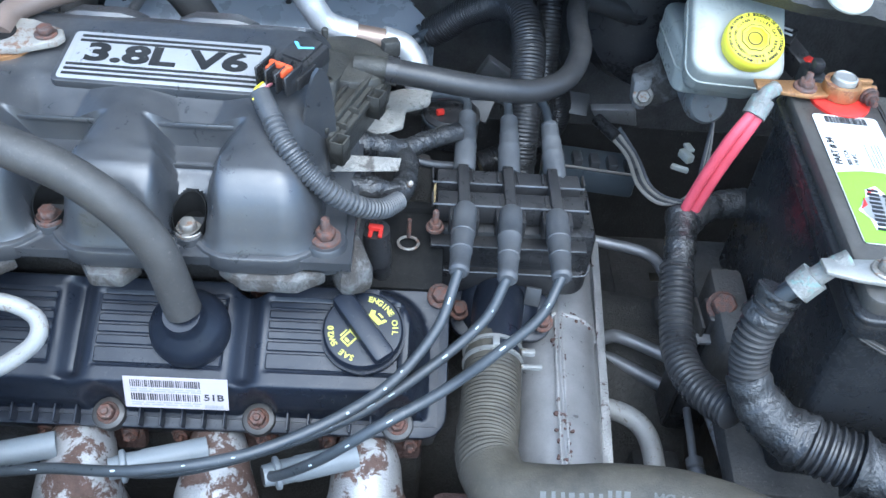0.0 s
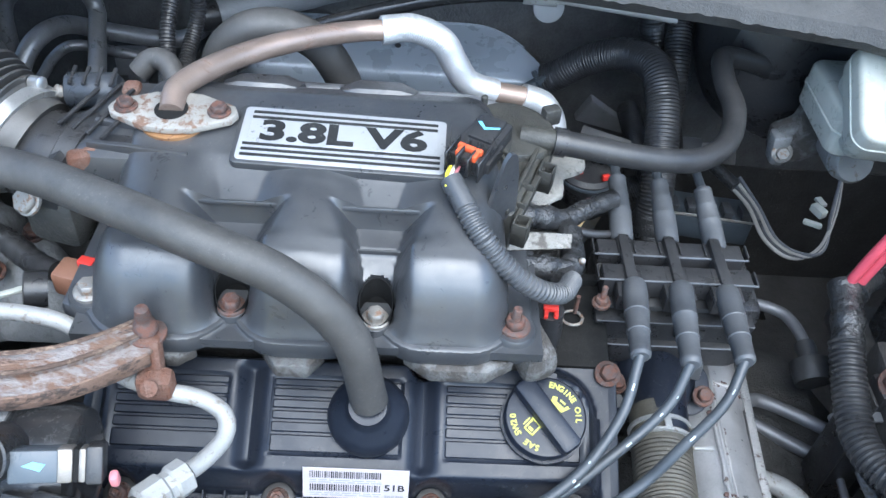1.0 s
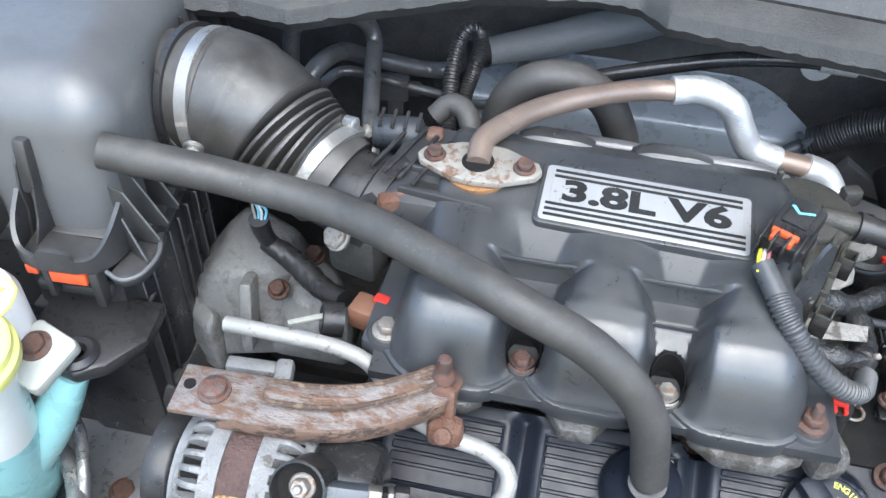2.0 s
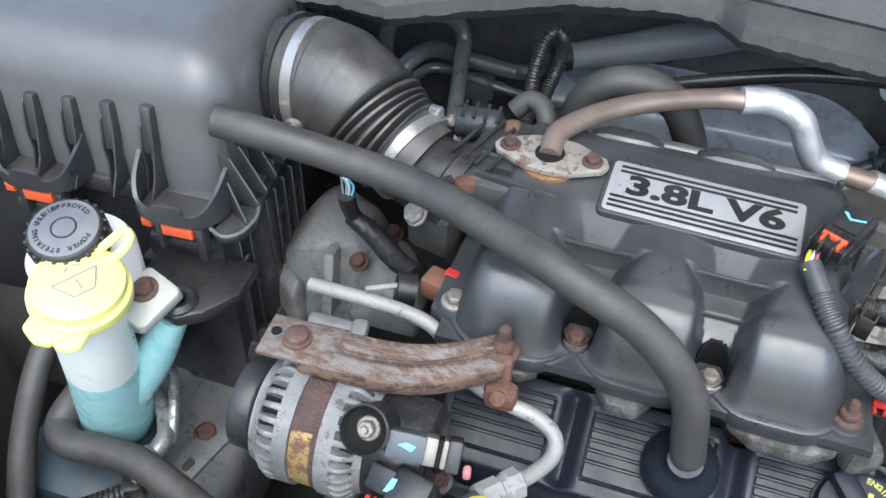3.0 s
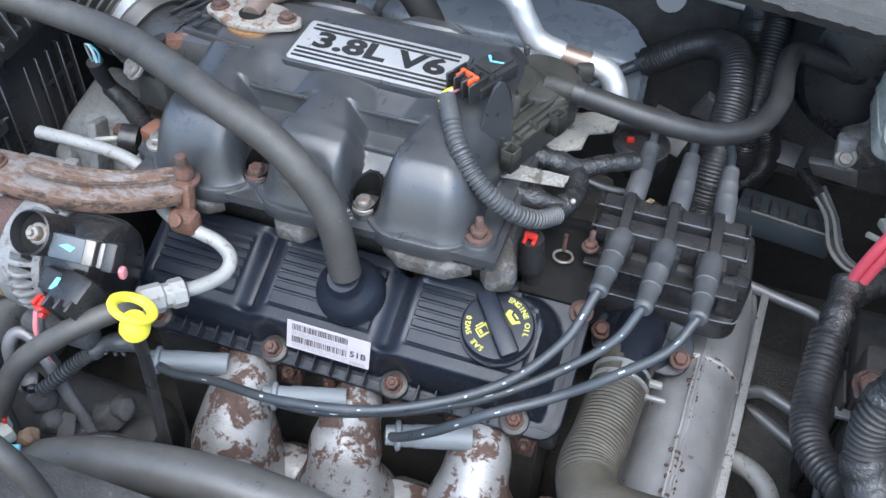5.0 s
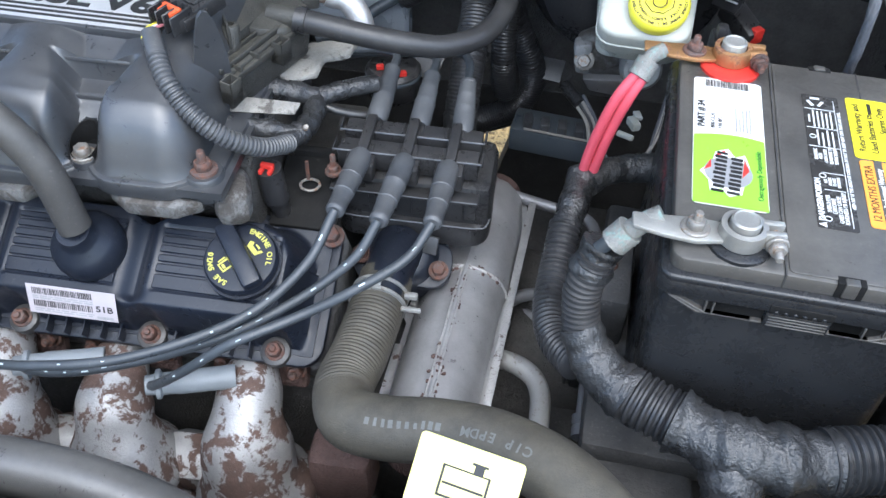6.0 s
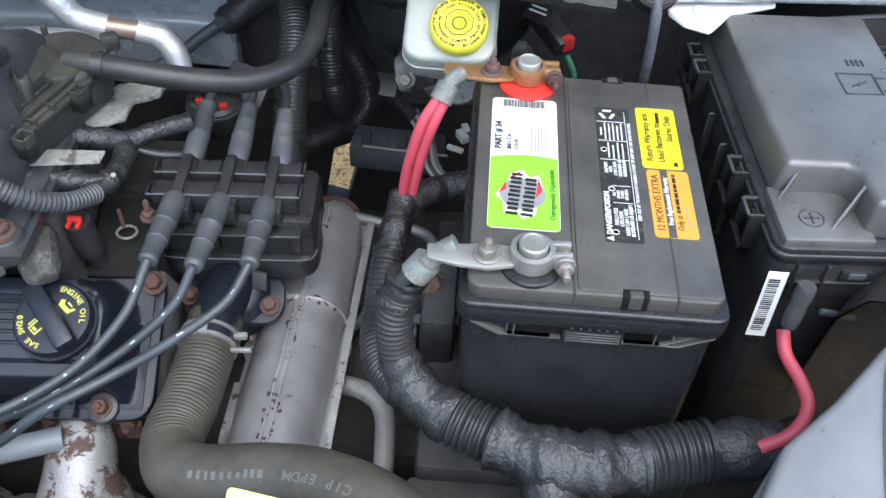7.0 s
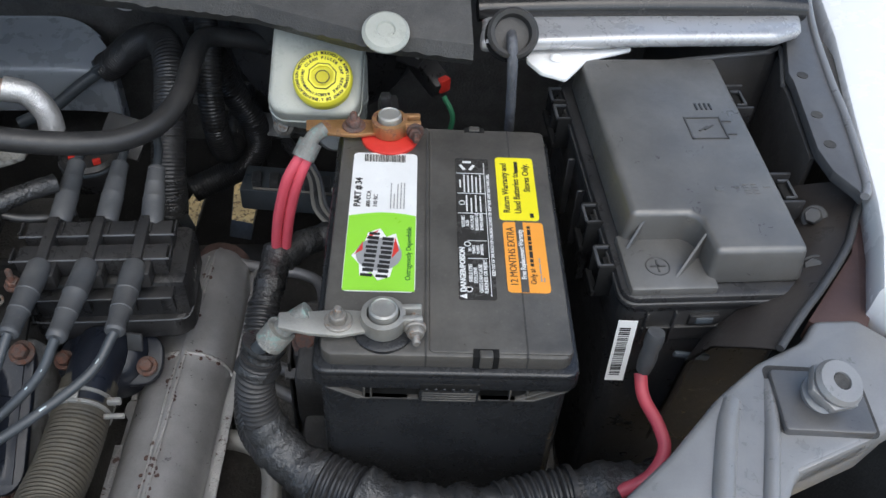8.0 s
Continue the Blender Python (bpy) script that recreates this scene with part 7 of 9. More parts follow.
alone("steel_line", tube([(0.190, 0.575, 0.55), (0.215, 0.578, 0.55), (0.267, 0.546, 0.55), (0.31, 0.517, 0.55), (0.34, 0.50, 0.545)], 0.0072, 14), "grey_pipe", "straight grey steel line beside the heat shield", "pipe", "steel lines")
alone("coolant_pipe", tube([(0.165, 0.492, 0.575), (0.195, 0.488, 0.582), (0.222, 0.476, 0.585), (0.237, 0.455, 0.583), (0.239, 0.415, 0.577), (0.236, 0.36, 0.56)], 0.0098, 18), "pale_pipe", "bent dull metal coolant pipe", "pipe")
oil = thing("oil_line", (0.295, 0.45, 0.6), "slim pale line with a crimped end in front of the battery", "pipe")
part("line", tube([(0.288, 0.55, 0.598), (0.291, 0.522, 0.60), (0.294, 0.47, 0.60), (0.297, 0.424, 0.60), (0.299, 0.37, 0.595)], 0.0055, 14), "pale_pipe", oil)
part("branch", tube([(0.283, 0.53, 0.585), (0.278, 0.47, 0.585), (0.276, 0.43, 0.58)], 0.0038, 10), "grey_pipe", oil)
part("crimp", lathe([(0.008, 0), (0.008, 0.008), (0.006, 0.010), (0.008, 0.012), (0.008, 0.022)], 14, frame_of((0.277, 0.435, 0.58), (0, -1, -0.1))), "grey_pipe", oil, "crimped end")
alone("line_joint", joined(lathe([(0.010, 0), (0.011, 0.006), (0.010, 0.018)], 16, frame_of((0.286, 0.64, 0.60), (0.05, -1, -0.2))), lathe([(0.019, 0.02), (0.020, 0.03), (0.0185, 0.044)], 20, frame_of((0.286, 0.64, 0.60), (0.05, -1, -0.3)))), "dark_plate", "banded grey joint on the steel line", "union")
for at, size in (((0.26, 0.46, 0.50), (0.05, 0.04, 0.06)), ((0.31, 0.335, 0.60), (0.10, 0.04, 0.10))):
    alone("valve_unit", block(at, size, 0.008), "deep", "small black valve unit low beside the battery", "valve", "valve units")

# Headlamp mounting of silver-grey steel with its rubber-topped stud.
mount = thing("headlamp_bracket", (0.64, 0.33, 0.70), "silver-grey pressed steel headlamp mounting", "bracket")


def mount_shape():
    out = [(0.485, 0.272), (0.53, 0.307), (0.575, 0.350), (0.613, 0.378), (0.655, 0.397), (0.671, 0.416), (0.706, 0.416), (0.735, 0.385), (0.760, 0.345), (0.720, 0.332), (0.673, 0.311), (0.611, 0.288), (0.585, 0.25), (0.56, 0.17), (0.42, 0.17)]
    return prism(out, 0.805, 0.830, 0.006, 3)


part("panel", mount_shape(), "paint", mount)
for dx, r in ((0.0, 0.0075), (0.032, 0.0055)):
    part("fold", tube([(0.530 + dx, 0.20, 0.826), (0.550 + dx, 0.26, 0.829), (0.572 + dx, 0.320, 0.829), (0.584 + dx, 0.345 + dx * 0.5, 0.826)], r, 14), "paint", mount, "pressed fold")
# Raised dark plate: the recess's shade is put into its colour.
part("recess", moved(prism(rounded(0.070, 0.058, 0.006), 0.0, 0.0018, 0.0008), pose(0.646, 0.342, 0.8290, 0, 0, -6)), "deep", mount, "dark plate painting the recess shade around the pad")
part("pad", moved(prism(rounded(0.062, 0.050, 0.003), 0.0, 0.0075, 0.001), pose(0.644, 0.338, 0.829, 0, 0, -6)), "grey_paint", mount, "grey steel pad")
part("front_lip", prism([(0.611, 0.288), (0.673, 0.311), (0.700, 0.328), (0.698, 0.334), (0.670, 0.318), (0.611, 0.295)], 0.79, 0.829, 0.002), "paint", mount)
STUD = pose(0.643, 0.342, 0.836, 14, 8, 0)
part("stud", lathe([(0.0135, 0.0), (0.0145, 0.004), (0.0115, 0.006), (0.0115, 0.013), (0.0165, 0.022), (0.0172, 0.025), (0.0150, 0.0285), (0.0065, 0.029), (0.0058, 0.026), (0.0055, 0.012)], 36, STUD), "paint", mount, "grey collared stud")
# Dark disc that paints the shade of the stud's shallow hole.
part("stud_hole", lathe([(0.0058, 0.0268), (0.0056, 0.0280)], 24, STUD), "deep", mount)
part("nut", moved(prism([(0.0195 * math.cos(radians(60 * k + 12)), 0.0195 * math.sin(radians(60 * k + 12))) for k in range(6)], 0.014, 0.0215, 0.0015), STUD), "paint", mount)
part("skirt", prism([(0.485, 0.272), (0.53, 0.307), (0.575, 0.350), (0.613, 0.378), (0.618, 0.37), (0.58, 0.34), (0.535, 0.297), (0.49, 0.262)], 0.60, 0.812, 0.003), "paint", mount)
# Scaled and lifted about a camera position, to fit the mounting to the view.
MOUNT_TO_VIEW = Matrix.Translation((0.0370, 0.0019, 0.1482)) @ Matrix.Scale(0.888, 4)
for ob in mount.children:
    ob.data.transform(MOUNT_TO_VIEW)

# Ledge, seam and tray behind the fuse box.
ledge = thing("wing_ledge", (0.66, 0.68, 0.85), "pale painted ledge and seam along the wing", "ledge")
part("rail", prism([(0.432, 0.652), (0.58, 0.659), (0.70, 0.661), (0.728, 0.674), (0.735, 0.700), (0.44, 0.700)], 0.912, 0.926, 0.006, 3), "rail_paint", ledge, "silver painted rail")
part("seal", tube([(0.435, 0.700, 0.928), (0.55, 0.702, 0.930), (0.68, 0.703, 0.930), (0.738, 0.705, 0.926)], 0.011, 14), "gloss_black", ledge, "black rubber seal")
part("shelf", prism([(0.474, 0.650), (0.484, 0.632), (0.504, 0.622), (0.516, 0.636), (0.528, 0.652), (0.572, 0.668), (0.572, 0.682), (0.478, 0.680)], 0.903, 0.908, 0.002), "white_paint", ledge, "pale painted shelf")


def strip_between(a, b, z0, z1):
    return prism(a + b[::-1], z0, z1, 0.0008)


INNER = [(0.742, 0.745), (0.726, 0.697), (0.705, 0.632), (0.705, 0.620), (0.690, 0.527), (0.692, 0.500), (0.702, 0.478)]
OUTER = [(0.772, 0.760), (0.754, 0.696), (0.738, 0.617), (0.732, 0.578), (0.722, 0.528), (0.711, 0.483), (0.704, 0.470)]
WING_EDGE = [(0.780, 0.745), (0.768, 0.686), (0.748, 0.613), (0.731, 0.550), (0.720, 0.507), (0.709, 0.464), (0.697, 0.428), (0.675, 0.378)]
part("flange", strip_between(INNER, OUTER, 0.896, 0.906), "grey_paint", ledge, "grey seam flange")
part("flange_edge", tube([(x, y, 0.906) for x, y in OUTER], 0.0035, 10), "paint", ledge)
part("seam", strip_between([(x + 0.001, y) for x, y in OUTER] + [(0.690, 0.437), (0.657, 0.401), (0.632, 0.374)], [(x + 0.004, y) for x, y in WING_EDGE] + [(0.662, 0.352)], 0.862, 0.880), "red_clay", ledge, "brown seam")
LIP = [(0.716, 0.486), (0.704, 0.469), (0.684, 0.437), (0.652, 0.401), (0.625, 0.374), (0.599, 0.346)]


def drop_panel():
    """The dark inner panel: it slopes in below the lip and then falls away."""
    bm = bmesh.new()
    rows = []
    for dx, dy, z in ((0, 0, 0.886), (-0.012, 0.010, 0.876), (-0.030, 0.026, 0.858), (-0.040, 0.034, 0.83), (-0.045, 0.038, 0.72)):
        line = glide([(0.712, 0.510, 0)] + [(x, y, 0) for x, y in LIP], 0.012)
        rows.append([[bm.verts.new((p.x + dx + s * 0.002, p.y + dy, z - s * 0.002)) for p in line] for s in (0, 1)])
    n = len(rows[0][0])
    for a, b in zip(rows, rows[1:]):
        for s in (0, 1):
            for k in range(n - 1):
                bm.faces.new((a[s][k], a[s][k + 1], b[s][k + 1], b[s][k]))
    for k in range(n - 1):
        bm.faces.new((rows[0][0][k], rows[0][0][k + 1], rows[0][1][k + 1], rows[0][1][k]))
    bmesh.ops.recalc_face_normals(bm, faces=bm.faces)
    return bm


part("drop", drop_panel(), "brown_panel", ledge, "dark brown inner panel below the lip")
part("drop_lip", tube([(x, y, 0.887) for x, y in LIP], 0.0030, 10), "dark_plate", ledge, "worn curved lip")
SH = [(0.565, 0.660), (0.645, 0.674), (0.709, 0.684), (0.722, 0.690), (0.703, 0.630), (0.702, 0.618), (0.689, 0.529)]
part("dark_shield", strip_between(SH, [(x + 0.008, y + 0.005) for x, y in SH], 0.70, 0.893), "shield_black", ledge, "dark plastic shield")
part("shield_lip", tube([(x, y, 0.894) for x, y in SH[:5]], 0.0022, 8), "grey_paint", ledge)
part("rivet", lathe([(0.006, 0), (0.005, 0.002), (0.003, 0.003)], 18, pose(0.500, 0.650, 0.910)), "white_paint", ledge)
for x, y, z in ((0.684, 0.486, 0.8700), (0.663, 0.432, 0.8700)):
    part("bolt", hexbolt((x, y, z), (-0.55, -0.45, 0.7), 0.0070, 0.010), "dark_plate", ledge, "dull side bolt")
# Dark discs on the flange, with hole shade as their colour.
for x, y in ((0.716, 0.628), (0.7065, 0.571), (0.702, 0.532)):
    part("hole", lathe([(0.005, 0), (0.005, 0.0006)], 14, pose(x, y, 0.906)), "deep", ledge)
grommet = thing("cable_grommet", (0.455, 0.668, 0.92), "black rubber grommet with a frayed grey cable", "grommet")
part("ring", lathe([(0.021, -0.004), (0.022, 0.003), (0.0195, 0.006), (0.0160, 0.004), (0.0145, -0.006), (0.008, -0.009)], 30, frame_of((0.459, 0.650, 0.934), (0, -0.72, 0.70))), "shield_black", grommet)
# Black disc behind the ring paints the hollow's shade.
part("plug", lathe([(0.0220, -0.014), (0.0225, -0.010), (0.008, -0.0105)], 30, frame_of((0.459, 0.650, 0.934), (0, -0.72, 0.70))), "black_and_shade", grommet)
part("cable", tube([(0.459, 0.656, 0.930), (0.458, 0.640, 0.930), (0.459, 0.632, 0.908), (0.462, 0.636, 0.872), (0.466, 0.648, 0.835)], lambda s, u: 0.0044 + 0.0006 * noise.noise((s / 0.006, 0.2, 0)), 14, 0.002), "frayed", grommet, "frayed grey cable")

# ---- air box side ----
abox = thing("air_box", (-0.72, 0.62, 0.60), "large black plastic air filter box with ribbed front", "air filter box")


def abox_lid():
    lo = [(-0.965, 0.478), (-0.560, 0.500), (-0.605, 0.78), (-0.965, 0.80)]
    bm = bmesh.new()
    a = [bm.verts.new((x, y, 0.835)) for x, y in lo]
    b = [bm.verts.new((-0.70 + (x + 0.70) * 0.985, 0.64 + (y - 0.64) * 0.93, 0.962)) for x, y in lo]
    bm.faces.new(b)
    bm.faces.new(a[::-1])
    for i in range(len(a)):
        bm.faces.new((a[i], a[(i + 1) % len(a)], b[(i + 1) % len(a)], b[i]))
    bmesh.ops.recalc_face_normals(bm, faces=bm.faces)
    bmesh.ops.bevel(bm, geom=[e for e in bm.edges if max(v.co.z for v in e.verts) > 0.9], offset=0.042, segments=8, affect="EDGES", profile=0.5)
    return bm


part("lid", abox_lid(), "airbox", abox)
part("bottom", prism([(-0.96, 0.480), (-0.575, 0.505), (-0.566, 0.53), (-0.590, 0.78), (-0.96, 0.79)], 0.64, 0.832, 0.006), "black", abox, "black lower half")
part("rim", prism([(-0.968, 0.470), (-0.562, 0.493), (-0.550, 0.525), (-0.582, 0.79), (-0.968, 0.80)], 0.822, 0.840, 0.003), "airbox_rib", abox)
for k in range(9):
    x = -0.630 - 0.036 * k
    y = 0.4970 - 0.0020 * k
    part("rib_cap", block((x, y + 0.001, 0.898 - 0.003 * k), (0.011, 0.012, 0.044), 0.003, rx=-10), "airbox_rib", abox)
    for dx, reach in ((0.004, 0.026), (-0.007, 0.014)):
        part("rib", moved(prism([(0.0, 0.838), (reach, 0.838), (reach * 0.55, 0.858), (0.008, 0.880), (0.003, 0.900), (0.0, 0.905)], -0.0011, 0.0011, 0.0005), Matrix(((0, 0, 1, x + dx), (-1, 0, 0, y), (0, 1, 0, 0), (0, 0, 0, 1)))), "airbox_rib", abox)
for y, foot in ((0.499, -0.541), (0.517, -0.542), (0.538, -0.543), (0.560, -0.546), (0.582, -0.550)):
    part("side_rib", moved(prism([(-0.030, 0.838), (0.0, 0.838), (0.0, 0.842), (-0.020, 0.884), (-0.030, 0.890)], -0.0009, 0.0009, 0.0003), Matrix(((1, 0, 0, foot), (0, 0, 1, y), (0, 1, 0, 0), (0, 0, 0, 1)))), "airbox_rib", abox)
    part("rib_edge", tube([(foot + 0.0002, y, 0.8425), (foot - 0.020, y, 0.8842)], 0.0009, 6, 0.02, smooth_line=False), "airbox", abox, "pale rib edge")


def guard(x):
    """A thin upright wall that curves round a clip, with high horns and a low middle."""
    plan = glide([(x - 0.040, 0.490, 0.880), (x - 0.037, 0.472, 0.866), (x - 0.030, 0.460, 0.853), (x - 0.016, 0.455, 0.850), (x - 0.010, 0.455, 0.857), (x + 0.010, 0.456, 0.857), (x + 0.016, 0.457, 0.850), (x + 0.028, 0.462, 0.853), (x + 0.036, 0.474, 0.866), (x + 0.039, 0.492, 0.881)], 0.002)
    bm = bmesh.new()
    rows = []
    for i, p in enumerate(plan):
        d = plan[min(i + 1, len(plan) - 1)] - plan[max(i - 1, 0)]
        n = Vector((-d.y, d.x, 0)).normalized() * 0.0018
        a, b = Vector((p.x, p.y, 0)) + n, Vector((p.x, p.y, 0)) - n
        rows.append([bm.verts.new((q.x, q.y, z)) for q, z in ((a, 0.838), (a, p.z), (b, p.z), (b, 0.838))])
    for a, b in zip(rows, rows[1:]):
        for k in range(4):
            bm.faces.new((a[k], a[(k + 1) % 4], b[(k + 1) % 4], b[k]))
    bm.faces.new(rows[0])
    bm.faces.new(rows[-1][::-1])
    return bm


for x in (-0.600, -0.735):
    part("clip_guard", guard(x), "airbox_rib", abox, "moulded clip guard")
    part("guard_floor", prism([(x - 0.036, 0.49), (x - 0.034, 0.462), (x - 0.016, 0.457), (x + 0.016, 0.459), (x + 0.033, 0.464), (x + 0.036, 0.49)], 0.836, 0.841, 0.001), "airbox_rib", abox)
    part("slot_tab", block((x + 0.004, 0.460, 0.829), (0.028, 0.008, 0.011), 0.001, rz=3), "orange", abox, "orange-red filter edge")
    part("slot_tab", block((x - 0.026, 0.462, 0.830), (0.009, 0.008, 0.009), 0.001, rz=3), "orange", abox)
    part("under_clip", block((x - 0.014, 0.462, 0.820), (0.006, 0.012, 0.030), 0.002, rz=3), "airbox_rib", abox)
    part("under_clip", block((x + 0.023, 0.464, 0.818), (0.008, 0.012, 0.036), 0.002, rz=3), "airbox_rib", abox)
    part("under_rail", block((x - 0.002, 0.470, 0.806), (0.060, 0.010, 0.010), 0.003, rz=3), "airbox_rib", abox)
part("corner_shelf", prism([(-0.562, 0.500), (-0.566, 0.462), (-0.552, 0.458), (-0.541, 0.466), (-0.537, 0.484), (-0.545, 0.518)], 0.826, 0.836, 0.004), "airbox_rib", abox)
part("shelf_lip", tube([(-0.566, 0.462, 0.838), (-0.552, 0.457, 0.838), (-0.541, 0.465, 0.838), (-0.537, 0.484, 0.838), (-0.541, 0.500, 0.838)], 0.0018, 8), "airbox", abox, "pale shelf edge")
part("corner_gusset", moved(prism([(0.0, 0.836), (0.026, 0.836), (0.024, 0.840), (0.0, 0.872)], -0.001, 0.001, 0.0004), Matrix(((0.85, 0, 0.5, -0.562), (-0.5, 0, 0.85, 0.490), (0, 1, 0, 0), (0, 0, 0, 1)))), "airbox_rib", abox)
for k in range(4):
    part("spout_fin", moved(prism([(0.0, 0.86), (0.030, 0.86), (0.024, 0.925), (0.0, 0.945)], -0.001, 0.001, 0.0004), Matrix(((1, 0, 0, -0.604), (0, 0, 1, 0.598 + 0.012 * k if k < 2 else 0.70 + 0.014 * k), (0, 1, 0, 0), (0, 0, 0, 1)))), "airbox_rib", abox)
for k in range(3):
    part("flute", box((-0.60, 0.4995 - 0.003, 0.66 + 0.05 * k), (-0.575, 0.505, 0.69 + 0.05 * k), 0.002), "airbox_rib", abox)
# Mounting tab with its rubber ring, and the panel below.
tab = part("mount_tab", prism([(-0.64, 0.435), (-0.615, 0.420), (-0.585, 0.412), (-0.565, 0.425), (-0.545, 0.455), (-0.548, 0.495), (-0.64, 0.49)], 0.760, 0.774, 0.004), "black", abox, "black mounting tab")
part("rubber_ring", lathe([(0.016, -0.004), (0.017, 0.001), (0.013, 0.005), (0.008, 0.004), (0.005, -0.001)], 26, pose(-0.590, 0.430, 0.775)), "black", tab)
duct_low = thing("fresh_air_duct", (-0.70, 0.6, 0.45), "black plastic air duct below the air box", "duct")
part("riser", box((-0.66, 0.485, 0.50), (-0.574, 0.64, 0.80), 0.014), "black", duct_low)
part("trunk", box((-0.93, 0.49, 0.45), (-0.56, 0.76, 0.655), 0.02), "deep", duct_low)
for k in range(8):
    part("rib", box((-0.576, 0.500 + 0.018 * k, 0.52), (-0.567, 0.5025 + 0.018 * k, 0.792), 0.001, 1), "airbox_rib", duct_low)
part("step_edge", box((-0.662, 0.4815, 0.752), (-0.570, 0.630, 0.757), 0.0015, 1), "airbox_rib", duct_low)

# Intake duct with bellows and clamps.
duct = thing("intake_duct", (-0.51, 0.66, 0.84), "black rubber intake duct with bellows between air box and throttle", "duct")


def duct_radius(s, u):
    r = along(u, [(0, 0.0545), (0.16, 0.0545), (0.17, 0.0575), (0.30, 0.0575), (0.33, 0.0555), (0.44, 0.0540), (0.50, 0.0525), (0.53, 0.0505), (0.80, 0.0455), (0.83, 0.0425), (1.0, 0.0405)])
    if 0.52 < u < 0.81:
        fold = ((u - 0.52) / 0.29 * 5) % 1.0
        r += 0.0036 - 0.0115 * max(0.0, 1.0 - abs(fold - 0.5) / 0.30)
    return r


part("sleeve", tube([(-0.564, 0.6355, 0.879), (-0.545, 0.634, 0.880), (-0.520, 0.631, 0.877), (-0.492, 0.624, 0.866), (-0.465, 0.612, 0.851), (-0.428, 0.600, 0.836)], duct_radius, 44, 0.0012), "duct", duct)
part("clamp", lathe([(0.0545, -0.0052), (0.0578, -0.0052), (0.0578, 0.0052), (0.0545, 0.0052)], 60, frame_of((-0.542, 0.6335, 0.880), (1, -0.1, 0.1))), "steel", duct, "bright hose clamp")
part("clamp_screw", joined(block((-0.541, 0.581, 0.876), (0.013, 0.010, 0.016), 0.002, rx=-15), hexbolt((-0.540, 0.573, 0.872), (0.1, -0.9, -0.3), 0.0058, 0.006)), "steel", duct)
part("spout", tube([(-0.64, 0.645, 0.872), (-0.570, 0.637, 0.878)], 0.051, 40, 0.01), "duct", duct)
for a, b in (((-0.612, 0.652), (-0.574, 0.612)), ((-0.617, 0.674), (-0.583, 0.645)), ((-0.620, 0.696), (-0.586, 0.678)), ((-0.622, 0.715), (-0.588, 0.704))):
    d = Vector((b[0] - a[0], b[1] - a[1], 0)).normalized()
    n = Vector((-d.y, d.x, 0)) * 0.001
    part("top_fin", prism([(a[0] + n.x, a[1] + n.y), (b[0] + n.x, b[1] + n.y), (b[0] - n.x, b[1] - n.y), (a[0] - n.x, a[1] - n.y)], 0.868, 0.922, 0), "airbox_rib", abox)
part("spout_lip", lathe([(0.050, -0.003), (0.0585, -0.003), (0.0585, 0.003), (0.050, 0.003)], 50, frame_of((-0.562, 0.636, 0.879), (1, -0.1, 0.1))), "black", duct, "black lip behind the clamp")
part("clamp", lathe([(0.0415, -0.0055), (0.0462, -0.0055), (0.0462, 0.0055), (0.0415, 0.0055)], 50, frame_of((-0.440, 0.606, 0.840), (0.86, -0.42, -0.27))), "steel", duct, "bright hose clamp")
part("clamp_screw", joined(block((-0.434, 0.628, 0.876), (0.018, 0.012, 0.009), 0.002, rz=-25), lathe([(0.0055, 0), (0.0055, 0.010), (0.004, 0.011)], 14, frame_of((-0.430, 0.626, 0.880), (1, -0.4, 0.2)))), "steel", duct)

throttle = thing("throttle_body", (-0.40, 0.60, 0.83), "dark alloy throttle body with black sensors", "throttle body")
part("barrel", lathe([(0.035, -0.03), (0.0375, -0.026), (0.0375, 0.004), (0.043, 0.006), (0.043, 0.012), (0.050, 0.016), (0.050, 0.03)], 40, frame_of((-0.410, 0.594, 0.830), (0.93, -0.28, -0.16))), "black", throttle)
part("flange", block((-0.385, 0.590, 0.828), (0.016, 0.095, 0.080), 0.012, rz=-12), "black", throttle)
part("sensor", joined(block((-0.388, 0.645, 0.860), (0.040, 0.030, 0.024), 0.009, rz=4, seg=3), lathe([(0.013, -0.022), (0.0145, -0.020), (0.0145, 0.016), (0.012, 0.018)], 22, frame_of((-0.388, 0.640, 0.866), (1, 0.1, 0)))), "sensor_black", throttle, "dark blue-grey throttle sensor")
for k in range(4):
    part("sensor_rib", block((-0.404 + 0.0105 * k, 0.640, 0.8795), (0.0030, 0.024, 0.0030), 0.0008, rz=4), "black", throttle)
part("sensor_screw", lathe([(0.0052, 0), (0.0052, 0.005), (0.0035, 0.006)], 14, frame_of((-0.412, 0.632, 0.868), (-0.7, -0.4, 0.6))), "grey_bolt", throttle, "small bright screw")
part("idle_motor", block((-0.402, 0.553, 0.812), (0.045, 0.028, 0.045), 0.008, rz=-15), "end_black", throttle, "black idle motor")
part("bolt", hexbolt((-0.413, 0.535, 0.840), (-0.4, -0.6, 0.65), 0.0105, 0.006, 1.1), "grey_bolt", throttle, "bright round bolt")
part("nipple", tube([(-0.405, 0.634, 0.868), (-0.416, 0.631, 0.868)], 0.0035, 10), "grey_pipe", throttle)
for k in range(4):
    part("band", block((-0.388 + 0.012 * k, 0.612 - 0.006 * k, 0.8745 + 0.001 * k), (0.0035, 0.062, 0.003), 0.001, rz=-18), "black", throttle)
part("rust_clip", joined(block((-0.377, 0.557, 0.862), (0.018, 0.014, 0.016), 0.004, rz=20), block((-0.370, 0.566, 0.868), (0.010, 0.014, 0.006), 0.002)), "rusty", throttle, "rusty clip")
